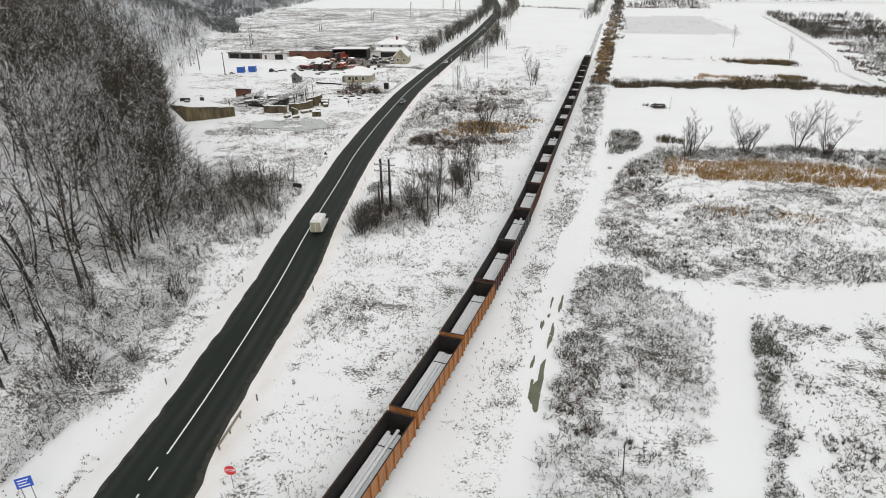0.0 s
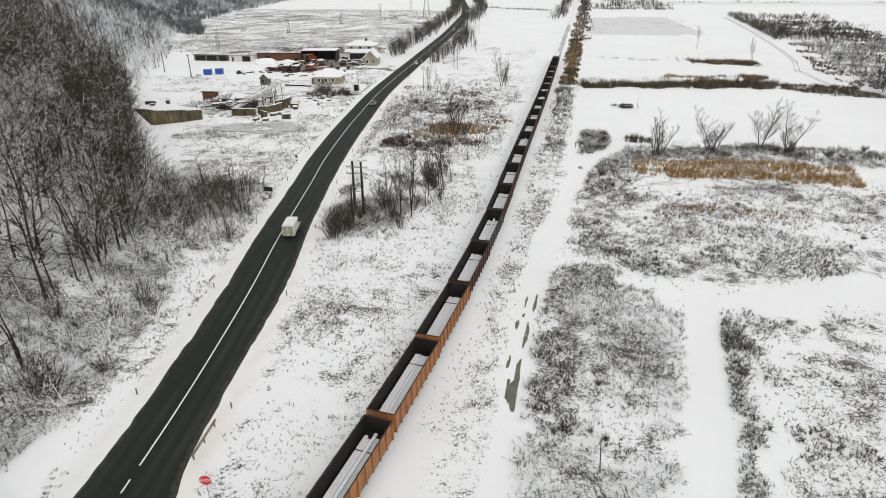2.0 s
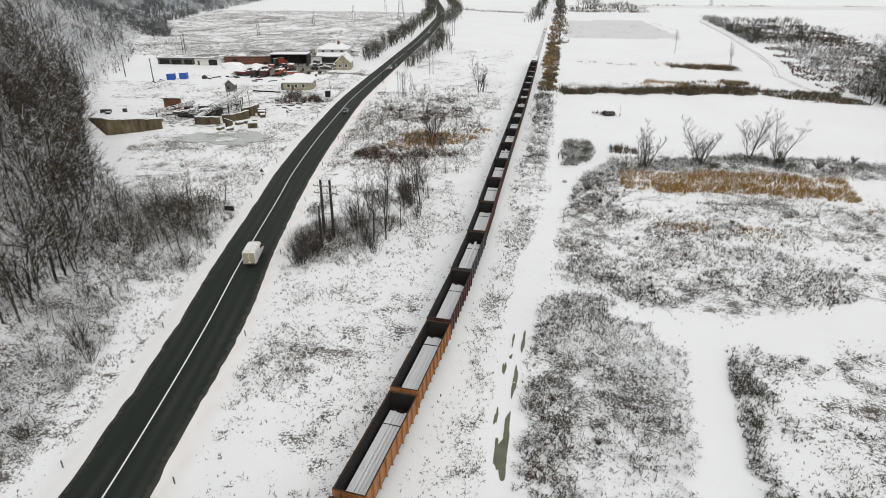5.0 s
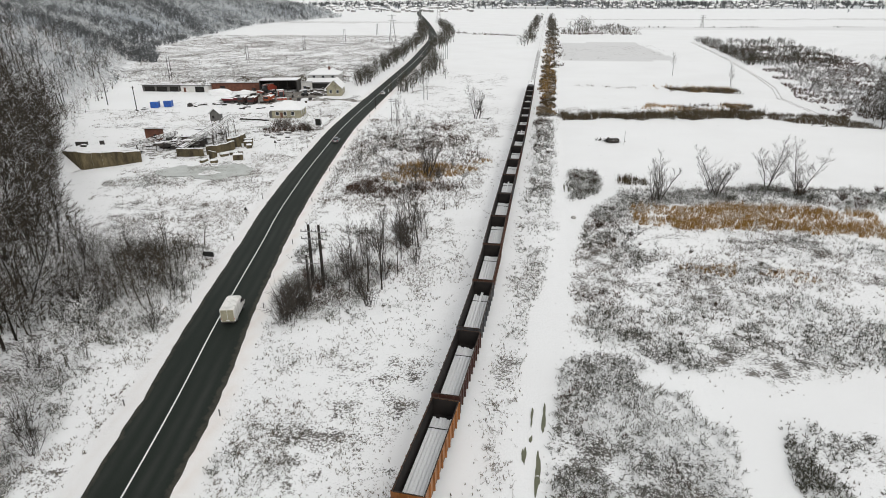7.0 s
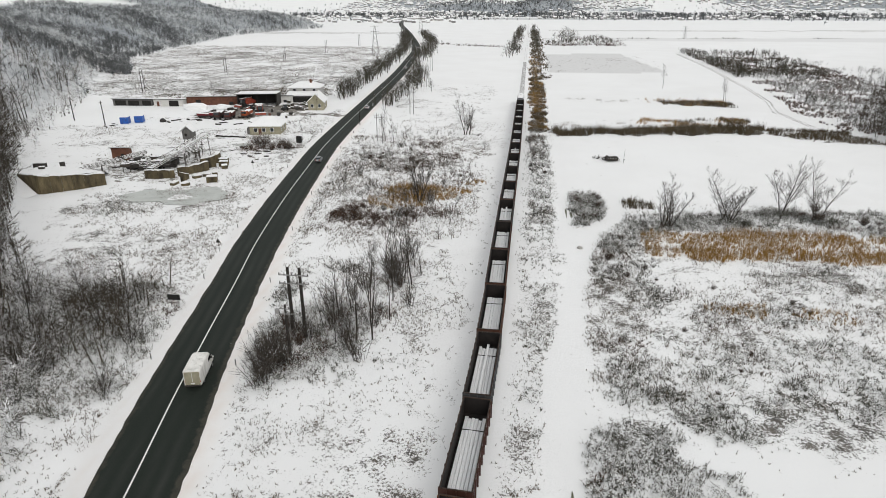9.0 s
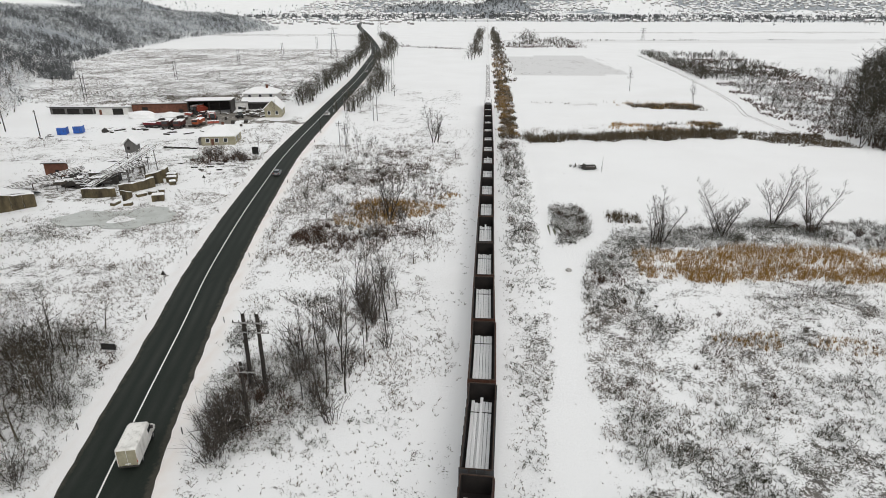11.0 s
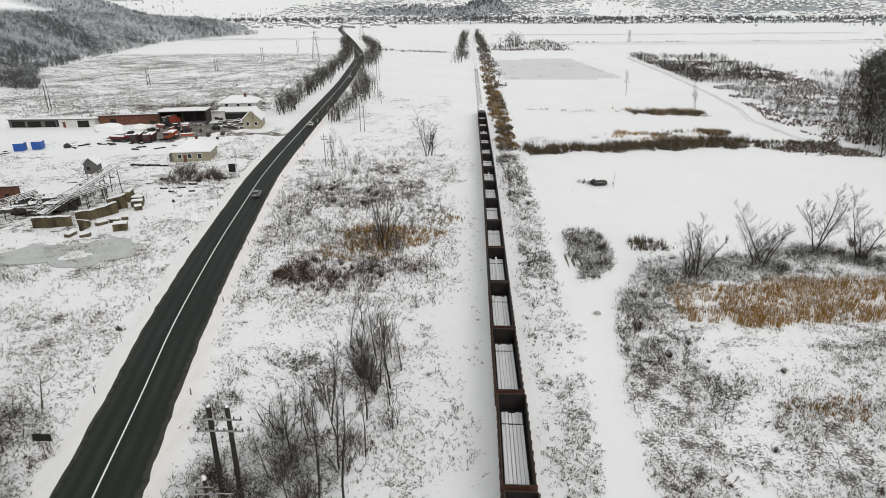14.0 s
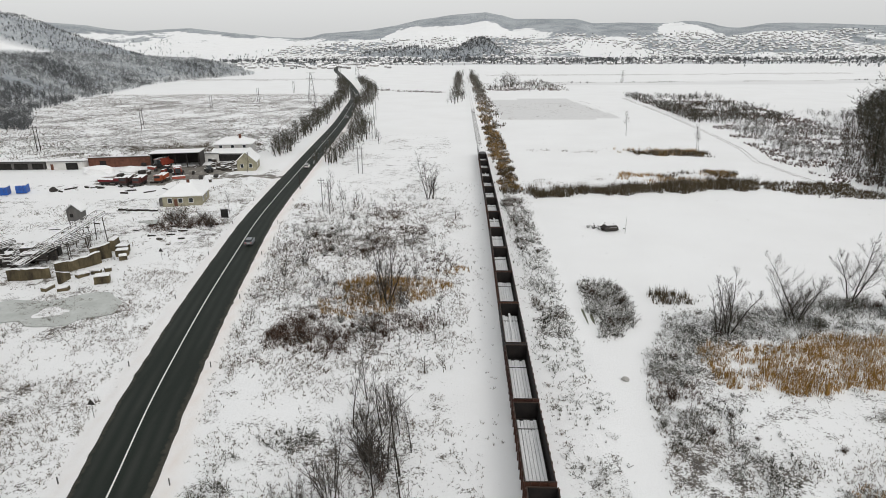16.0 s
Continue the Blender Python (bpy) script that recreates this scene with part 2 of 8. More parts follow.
M = {
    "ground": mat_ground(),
    "asphalt": mat_asphalt(),
    "line": mat_worn("road_paint", (0.78, 0.78, 0.75), (0.62, 0.62, 0.60), 1.5, 0.6),
    "grass": mat_stems("dead_grass", (0.045, 0.036, 0.027), (0.23, 0.185, 0.145), (0.74, 0.73, 0.72), 0.20),
    "scrub": mat_stems("scrub_twigs", (0.045, 0.047, 0.037), (0.21, 0.205, 0.175), (0.78, 0.78, 0.78), 0.50, 0.35, 0.4),
    "frosted": mat_stems("frosted_twigs", (0.05, 0.05, 0.042), (0.24, 0.235, 0.21), (0.80, 0.80, 0.80), 0.52, 0.3, 0.4),
    "hedge": mat_stems("hedge_twigs", (0.022, 0.023, 0.016), (0.105, 0.10, 0.078), (0.74, 0.74, 0.74), 0.24, 0.5, 0.35),
    "understory": mat_stems("frosted_bushes", (0.05, 0.047, 0.038), (0.16, 0.15, 0.125), (0.80, 0.80, 0.81), 0.62, 0.15, 0.3),
    "edge_wood": mat_stems("brown_wood", (0.030, 0.026, 0.020), (0.118, 0.102, 0.080), (0.70, 0.70, 0.70), 0.20, 0.1, 0.25),
    # twigs of woods farther off, greyed and blued: distance haze in the colour
    "wood_mid": mat_stems("hazed_grey_wood", (0.06, 0.065, 0.065), (0.19, 0.195, 0.20), (0.6, 0.62, 0.63), 0.2, 0.03, 0.3),
    "bramble": mat_stems("bramble_twigs", (0.040, 0.027, 0.022), (0.13, 0.086, 0.064), (0.7, 0.69, 0.68), 0.16, 0.4, 0.3),
    "reed": mat_stems("golden_reed", (0.19, 0.105, 0.032), (0.43, 0.265, 0.09), (0.74, 0.72, 0.68), 0.15, 0.25, 0.45),
    "reed_brown": mat_stems("brown_reed", (0.035, 0.029, 0.020), (0.13, 0.10, 0.06), (0.6, 0.58, 0.55), 0.08),
    # snow-dusted distant twigs, paled further by aerial haze put into the colour
    "wood_far": mat_stems("hazed_far_wood", (0.11, 0.118, 0.118), (0.27, 0.28, 0.285), (0.64, 0.66, 0.67), 0.42, 0.03, 0.45),
    "wood_near": mat_stems("near_wood", (0.022, 0.019, 0.015), (0.088, 0.076, 0.061), (0.70, 0.70, 0.71), 0.14, 0.07, 0.25),
    "evergreen": mat_stems("dark_wood", (0.026, 0.027, 0.021), (0.095, 0.085, 0.066), (0.5, 0.5, 0.5), 0.14, 0.06, 0.3),
    "bark": mat_bark("bark", (0.024, 0.021, 0.018), (0.065, 0.057, 0.050), 0.3),
    "bark_snow": mat_bark("snowy_bark", (0.016, 0.014, 0.012), (0.045, 0.040, 0.034), 0.72),
    "twig": mat_stems("twigs", (0.035, 0.031, 0.027), (0.13, 0.115, 0.10), (0.66, 0.66, 0.66), 0.06),
    "twig_snow": mat_stems("snowy_twigs", (0.030, 0.027, 0.022), (0.115, 0.10, 0.085), (0.80, 0.80, 0.81), 0.50, 0.12, 0.3),
    "rail": mat_worn("rail_steel", (0.10, 0.085, 0.075), (0.22, 0.21, 0.20), 3.0, 0.4, 0.6),
    "wagon": mat_paint("wagon_paint", (0.075, 0.042, 0.028)),
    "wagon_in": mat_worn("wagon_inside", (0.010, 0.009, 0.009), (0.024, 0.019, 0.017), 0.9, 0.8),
    "rim_rust": mat_worn("rim_rust", (0.022, 0.017, 0.015), (0.060, 0.036, 0.024), 1.5, 0.75),
    "iron": mat_worn("dark_iron", (0.022, 0.021, 0.020), (0.055, 0.048, 0.042), 2.0, 0.7),
    "load": mat_worn("snowy_steel_bar", (0.72, 0.73, 0.74), (0.82, 0.82, 0.82), 0.7, 0.6, stretch=(6, 0.25, 1)),
    "strap": mat_worn("load_strap", (0.03, 0.03, 0.03), (0.10, 0.095, 0.09), 2.0),
    "snow": mat_worn("roof_snow", SNOW, (0.79, 0.79, 0.79), 0.6, 0.8),
    "concrete": mat_worn("stained_concrete", (0.022, 0.018, 0.012), (0.165, 0.132, 0.074), 0.55, 0.9, snow=1.0, stretch=(1, 1, 0.35)),
    "pole": mat_worn("tarred_pole", (0.014, 0.012, 0.011), (0.045, 0.038, 0.032), 2.5, 0.85),
    "pole_grey": mat_worn("grey_mast", (0.22, 0.22, 0.22), (0.34, 0.33, 0.32), 1.0, 0.8),
    # cream darkened throughout: the eaves' shade on house walls is in the colour
    "plaster": mat_worn("shaded_cream_plaster", (0.24, 0.22, 0.15), (0.38, 0.355, 0.26), 0.7, 0.85),
    "plaster_grey": mat_worn("grey_plaster", (0.33, 0.33, 0.32), (0.47, 0.46, 0.44), 0.6, 0.85),
    "plaster_white": mat_worn("white_plaster", (0.56, 0.55, 0.53), (0.68, 0.67, 0.65), 0.6, 0.85),
    "brick": mat_worn("red_brick", (0.095, 0.042, 0.028), (0.175, 0.078, 0.052), 0.8, 0.9),
    # near-black: interior shade of openings as colour, also the dark sign backs
    "dark": mat_worn("opening_shade_and_board", (0.012, 0.012, 0.012), (0.03, 0.028, 0.025), 1.0, 0.9),
    "planks": mat_worn("weathered_boards", (0.085, 0.082, 0.08), (0.17, 0.162, 0.155), 1.4, 0.85, stretch=(1, 1, 0.2)),
    "rail_wood": mat_worn("weathered_rail", (0.16, 0.135, 0.10), (0.30, 0.26, 0.20), 1.4, 0.8),
    "machine": mat_paint("machine_paint", (0.06, 0.04, 0.035), 0.5, snow=0.9),
    "lattice": mat_worn("rusty_lattice", (0.035, 0.030, 0.025), (0.10, 0.085, 0.07), 2.0, 0.8, snow=0.7),
    "car": mat_paint("car_paint", (0.30, 0.29, 0.26), 0.35),
    "tyre": mat_worn("tyre", (0.015, 0.015, 0.015), (0.03, 0.03, 0.03), 4.0, 0.85),
    "rim": mat_worn("wheel_rim", (0.28, 0.28, 0.28), (0.4, 0.4, 0.4), 4.0, 0.4, 0.7),
    "red_lamp": mat_worn("red_lens", (0.35, 0.02, 0.015), (0.45, 0.03, 0.02), 4.0, 0.2),
    "lamp": mat_worn("clear_lens", (0.6, 0.6, 0.58), (0.7, 0.7, 0.68), 4.0, 0.15),
    "sign_red": mat_worn("sign_red", (0.50, 0.025, 0.03), (0.58, 0.04, 0.04), 3.0, 0.45),
    "sign_blue": mat_worn("sign_blue", (0.02, 0.07, 0.42), (0.03, 0.10, 0.50), 3.0, 0.45),
    "sign_white": mat_worn("sign_white", (0.74, 0.74, 0.74), (0.8, 0.8, 0.8), 3.0, 0.45),
    "puddle": mat_worn("muddy_water", (0.095, 0.10, 0.065), (0.15, 0.15, 0.10), 0.5, 0.12),
    "ice": mat_worn("pond_ice", (0.36, 0.375, 0.355), (0.52, 0.54, 0.52), 0.18, 0.45),
    "stone": mat_worn("stone", (0.30, 0.29, 0.27), (0.42, 0.41, 0.39), 2.0, 0.9),
}
glass = Nodes("dark_glass", 0.08, 0, 0.6)
glass.base(glass.mix(glass.noise(0.7), (0.015, 0.018, 0.02), (0.04, 0.045, 0.05)))
M["glass"] = glass.mat


# ---- helpers of the scene ----
def rnd(seed):
    return np.random.RandomState(seed)


def smooth(a, b, v):
    t = np.clip((np.asarray(v, float) - a) / (b - a), 0, 1)
    return t * t * (3 - 2 * t)


def vnoise(x, y, seed=0):
    """Value noise in the plane, 0 to 1."""
    x, y = np.asarray(x, float), np.asarray(y, float)
    xi, yi = np.floor(x).astype(np.int64), np.floor(y).astype(np.int64)
    fx, fy = x - xi, y - yi
    fx, fy = fx * fx * (3 - 2 * fx), fy * fy * (3 - 2 * fy)

    def h(i, j):
        v = (i * 374761393 + j * 668265263 + seed * 974711) & 0x7FFFFFFF
        v = ((v ^ (v >> 13)) * 1274126177) & 0x7FFFFFFF
        return ((v ^ (v >> 16)) & 0xFFFF) / 65535.0

    a, b = h(xi, yi), h(xi + 1, yi)
    c, d = h(xi, yi + 1), h(xi + 1, yi + 1)
    return (a * (1 - fx) + b * fx) * (1 - fy) + (c * (1 - fx) + d * fx) * fy


def fbm(x, y, scale, seed=0, octaves=4):
    v, amp, tot = 0, 1.0, 0
    for o in range(octaves):
        v = v + amp * vnoise(np.asarray(x) * scale * 2**o, np.asarray(y) * scale * 2**o, seed + o * 17)
        tot += amp
        amp *= 0.55
    return v / tot


def inside(poly, x, y):
    """Which of the points lie in the polygon."""
    x, y = np.asarray(x, float), np.asarray(y, float)
    res = np.zeros(np.broadcast(x, y).shape, bool)
    n = len(poly)
    for i in range(n):
        (x0, y0), (x1, y1) = poly[i], poly[(i + 1) % n]
        if y0 == y1:
            continue
        cross = ((y0 > y) != (y1 > y)) & (x < (x1 - x0) * (y - y0) / (y1 - y0) + x0)
        res ^= cross
    return res


def mesh_obj(name, verts, faces, mat, parent=None, label=""):
    me = bpy.data.meshes.new(name)
    me.from_pydata([tuple(v) for v in verts], [], [tuple(f) for f in faces])
    me.materials.append(mat)
    ob = new(name, me)
    ob.parent = parent
    if label:
        tagged(ob, label)
    return ob


def tri_obj(name, verts, tris, mat, parent=None, label=""):
    """A mesh of many triangles, from arrays."""
    me = bpy.data.meshes.new(name)
    verts, tris = np.asarray(verts, np.float32), np.asarray(tris, np.int32)
    me.vertices.add(len(verts))
    me.vertices.foreach_set("co", verts.ravel())
    me.loops.add(len(tris) * 3)
    me.loops.foreach_set("vertex_index", tris.ravel())
    me.polygons.add(len(tris))
    me.polygons.foreach_set("loop_start", np.arange(0, len(tris) * 3, 3, dtype=np.int32))
    me.update(calc_edges=True)
    me.materials.append(mat)
    ob = new(name, me)
    ob.parent = parent
    if label:
        tagged(ob, label)
    return ob


def part(name, bm, mat, parent=None, label="", smooth_shade=False):
    """Links a bmesh as one mesh object under a thing or a part."""
    me = bpy.data.meshes.new(name)
    bm.to_mesh(me)
    bm.free()
    for m in mat if isinstance(mat, (list, tuple)) else [mat]:
        me.materials.append(m)
    if smooth_shade:
        for p in me.polygons:
            p.use_smooth = True
    ob = new(name, me)
    ob.parent = parent
    if label:
        tagged(ob, label)
    return ob


def share(ob, name, parent, loc, rz=0.0, scale=(1, 1, 1)):
    """Another object on the mesh of ob."""
    o = new(name, ob.data)
    o.parent = parent
    o.matrix_basis = Matrix.LocRotScale(loc, Euler((0, 0, rz)), scale)
    return o


def box(bm, x0, x1, y0, y1, z0, z1, bevel=0.0, mat_index=0):
    """Adds a box, with bevelled edges where bevel is given."""
    m = Matrix.Translation(((x0 + x1) / 2, (y0 + y1) / 2, (z0 + z1) / 2)) @ Matrix.Diagonal((x1 - x0, y1 - y0, z1 - z0, 1))
    geom = bmesh.ops.create_cube(bm, size=1, matrix=m)
    if bevel:
        edges = {e for v in geom["verts"] for e in v.link_edges}
        bmesh.ops.bevel(bm, geom=list(edges), offset=bevel, segments=1, affect="EDGES")
    return bm


def boxed(*args, **kw):
    return box(bmesh.new(), *args, **kw)


def beam(bm, a, b, r0, r1=None, sides=6):
    """Adds a tapered round bar from a to b."""
    r1 = r0 if r1 is None else r1
    a, b = Vector(a), Vector(b)
    d = b - a
    turn = d.to_track_quat("Z", "Y").to_matrix().to_4x4()
    bmesh.ops.create_cone(bm, cap_ends=True, segments=sides, radius1=r0, radius2=r1, depth=d.length,
                          matrix=Matrix.Translation((a + b) / 2) @ turn)
    return bm


def beamed(*args, **kw):
    return beam(bmesh.new(), *args, **kw)


def prism(bm, outline, axis, lo, hi):
    """Adds a closed outline of (u, v) drawn along an axis: x gives (y, z), y gives (x, z), z gives (x, y)."""
    def put(u, v, w):
        return {"x": (w, u, v), "y": (u, w, v), "z": (u, v, w)}[axis]
    ends = [[bm.verts.new(put(u, v, w)) for u, v in outline] for w in (lo, hi)]
    n = len(outline)
    fs = [bm.faces.new(ends[0]), bm.faces.new(ends[1])]
    for i in range(n):
        fs.append(bm.faces.new((ends[0][i], ends[0][(i + 1) % n], ends[1][(i + 1) % n], ends[1][i])))
    bmesh.ops.recalc_face_normals(bm, faces=fs)
    return bm


def thing(name, loc, rz, label, category, group="", kind=""):
    ob = new(name)
    ob.matrix_basis = pose(*loc, 0, 0, rz)
    return tagged(ob, label, category, group, kind)


def tint_thing(ob, rgb):
    for o in (ob, *ob.children_recursive):
        o.color = (*rgb, 1)


# ---- plan: road, track, paths, terrain ----
ROAD = [(-30, -13.0), (0, -18.6), (31, -24.4), (44, -26.6), (56.5, -29.1), (71, -32.3), (87, -36.3), (99.5, -39.15), (117, -43.0), (132, -46.5),
        (149, -49.8), (165, -52.6), (190, -56.4), (213, -59.7), (241, -62.6), (273, -65.3), (300, -67.6), (351, -71.9), (428, -78.8), (521, -89.3),
        (598, -98.6), (673, -111.6), (720, -121.5), (816, -142.5), (905, -162.5), (1045, -195.0), (1265, -246.0), (1500, -290.0)]
ROAD_HALF = 4.3
ROAD_EAST = [(-30, 5.6), (26, 5.5), (33, 4.9), (39, 4.15), (52, 4.0), (64, 4.6), (76, 4.9), (95, 4.45), (116, 4.3), (136, 4.7), (166, 4.8), (205, 4.4), (320, 4.3), (1500, 4.3)]


def spline(rows, y):
    """A smooth curve through rows of (y, x)."""
    ys, xs = np.array([r[0] for r in rows], float), np.array([r[1] for r in rows], float)
    y = np.asarray(y, float)
    m = np.gradient(xs, ys)
    i = np.clip(np.searchsorted(ys, y) - 1, 0, len(ys) - 2)
    h = ys[i + 1] - ys[i]
    t = (y - ys[i]) / h
    return ((2 * t**3 - 3 * t**2 + 1) * xs[i] + (t**3 - 2 * t**2 + t) * h * m[i] + (3 * t**2 - 2 * t**3) * xs[i + 1]
            + (t**3 - t**2) * h * m[i + 1])


def road_x(y):
    return spline(ROAD, np.clip(y, -30, 1500))


def track_x(y):
    """The track bends gently and then runs straight."""
    y = np.asarray(y, float)
    return np.where(y < 110, -0.4 - 4.0 * ((110 - y) / 71) ** 2, -0.4 + 0.7 * smooth(110, 230, y))


FOOT = [(-60, -37), (30, -40), (44, -43), (58, -49), (72, -53), (104, -72), (126, -90), (165, -122), (178, -137), (220, -170), (329, -226),
        (410, -271), (447, -294), (503, -321), (690, -362), (840, -394), (910, -393), (1090, -352), (1200, -420), (1300, -620), (1700, -1500), (4000, -2600)]
LANE = [(0, 8.3), (40, 8.2), (51, 8.1), (62, 7.6), (72, 7.6), (83, 8.4), (97, 9.1), (106, 10.2), (116, 11.1), (124, 12.1), (131.5, 13.1), (138, 14.0), (144, 14.3), (151, 12.0), (160, 11.7), (180, 12.6), (226, 12.5)]
LANE_EAST = [(142, 14.4), (148, 17.0), (154, 21.0), (160, 23.4), (166, 23.6), (176, 22.5)]
SIDE = [(20, 22.5), (44, 27.0), (60, 29.2), (75, 30.9), (84, 32.0)]
CROSS = [(20, 84.5), (25, 83.2), (32, 80.5), (40, 82.5), (47, 85.5), (57, 87.0), (90, 89.5)]
RIDGE = [(-3200, 230), (-2600, 190), (-2087, 156), (-1889, 144), (-1694, 114), (-1464, 126), (-1363, 131), (-1181, 111), (-956, 90), (-772, 84), (-700, 105), (-473, 120), (-332, 141),
         (-220, 167), (-53, 191), (113, 202), (196, 185), (251, 169), (554, 165), (637, 144), (774, 147), (993, 140), (1099, 153), (1182, 143), (1294, 117), (1375, 119), (1453, 135),
         (1587, 138), (2039, 122), (2600, 140), (3200, 160)]
# above which height the far slopes are wooded
TREE_LINE = [(-2600, 110), (-1900, 95), (-1500, 100), (-1000, 82), (-700, 62), (-420, 70), (-300, 120), (150, 138), (230, 95), (600, 82), (900, 88), (980, 138), (1150, 128), (1260, 80), (2600, 80)]
UPLAND = [(-1500, 150), (-900, 118), (-754, 93), (-659, 59), (-570, 32), (-500, 12), (-430, 0)]


def foot_x(y):
    return np.interp(y, [r[0] for r in FOOT], [r[1] for r in FOOT])


def lane_gap(x, y):
    """How far a place lies from the middle of the nearest snow lane, less its half width."""
    a = np.where(y < 226, np.abs(x - spline(LANE, np.clip(y, 0, 226))) - np.interp(y, [0, 60, 72, 83, 97, 106, 116, 131, 144, 151, 160, 226], [1.3, 1.35, 1.6, 1.8, 2.4, 1.9, 1.6, 1.9, 2.5, 1.0, 1.0, 1.1]), 99)
    b = np.where((y > 140) & (y < 178), np.abs(x - spline(LANE_EAST, np.clip(y, 142, 176))) - 1.9, 99)
    c = np.where(y < 86, np.abs(x - spline(SIDE, np.clip(y, 20, 84))) - 2.0, 99)
    d = np.where((x > 20) & (x < 100), np.abs(y - spline(CROSS, np.clip(x, 20, 90))) - np.interp(x, [20, 30, 40, 60, 90], [1.0, 1.3, 1.7, 4.4, 5.5]), 99)
    return np.minimum(np.minimum(a, b), np.minimum(c, d))


def hill(x, y):
    """The wooded hill beside the road: its height over the plain."""
    d = np.maximum(foot_x(y) - x, 0)
    top = 40 + 14 * (fbm(x, y, 0.006, 5) - 0.5) * 2
    top = top * np.interp(y, [-100, 900, 1090, 1250], [1.0, 0.9, 0.6, 0.35])
    return top * (1 - np.exp(-d * 0.62 / top)) + 3.0 * smooth(5, 40, d) * (fbm(x, y, 0.04, 9) - 0.5) * 2


def upland_top(x):
    return np.interp(x, [u[0] for u in UPLAND], [u[1] for u in UPLAND])


def upland(x, y):
    """A second, higher hill behind the first: a white slope under a wooded crest."""
    rough = 1 + 0.16 * (fbm(x, y, 0.012, 23) - 0.5)
    return upland_top(x) * rough * np.exp(-((np.asarray(y, float) - 1120) / 210) ** 2)


def ground_z(x, y):
    x, y = np.asarray(x, float), np.asarray(y, float)
    z = np.maximum(hill(x, y), upland(x, y))
    z = z + 62 * np.exp(-((x - 52) / 75) ** 2 - ((y - 2060) / 90) ** 2) + 40 * np.exp(-((x + 170) / 190) ** 2 - ((y - 2150) / 90) ** 2)
    rise = smooth(2000, 3300, y + 0.18 * np.abs(x))
    fold = 1 + 0.5 * (fbm(x, y, 0.0022, 21) - 0.5) * np.sin(np.pi * np.clip(rise, 0, 1))
    z = z + np.interp(x * 3250 / np.maximum(y, 1500), [r[0] for r in RIDGE], [r[1] for r in RIDGE]) * (rise**1.5) * fold
    flat = np.minimum(smooth(4.5, 9, np.abs(x - road_x(y))), smooth(2.0, 5.0, np.abs(x - track_x(y))))
    flat = np.minimum(flat, smooth(0, 2.5, lane_gap(x, y)))
    z = z + flat * (0.55 * (fbm(x, y, 0.11, 3) - 0.5) + 0.25 * (fbm(x, y, 0.6, 4, 2) - 0.5)) * smooth(430, 280, y)
    z = z + 0.35 * (1 - smooth(1.9, 3.6, np.abs(x - track_x(y)))) * (y < 1500)
    ditch = np.exp(-((road_x(y) - x - 7.2) / 1.4) ** 2) + 0.6 * np.exp(-((x - road_x(y) - 7.4) / 1.6) ** 2)
    z = z - 0.45 * ditch * smooth(380, 250, y)
    z = z - 0.10 * (1 - smooth(-0.6, 0.8, lane_gap(x, y))) * (y < 230)
    return z


def gz(x, y):
    return float(ground_z(np.array([x]), np.array([y]))[0])


def blob(cx, cy, rx, ry, n=14, seed=0, rough=0.25):
    r = rnd(seed)
    k = 1 + rough * r.uniform(-1, 1, n)
    return [(cx + rx * k[i] * math.cos(2 * math.pi * i / n), cy + ry * k[i] * math.sin(2 * math.pi * i / n)) for i in range(n)]


def pool(cx, cy, rx, ry, seed):
    """A smooth uneven outline."""
    p = rnd(seed).uniform(0, 6.28, 4)
    out = []
    for i in range(40):
        a = 2 * math.pi * i / 40
        k = 1 + 0.22 * math.sin(2 * a + p[0]) + 0.16 * math.sin(3 * a + p[1]) + 0.10 * math.sin(5 * a + p[2]) + 0.05 * math.sin(9 * a + p[3])
        out.append((cx + rx * k * math.cos(a), cy + ry * k * math.sin(a)))
    return out


EDGE_EAST = [(236, 116), (250, 113), (300, 110), (330, 117), (372, 122), (466, 129), (600, 135)]


def edge_east(y):
    """The edge of the thicket along the eastern fields."""
    return np.interp(y, [e[0] for e in EDGE_EAST], [e[1] for e in EDGE_EAST])

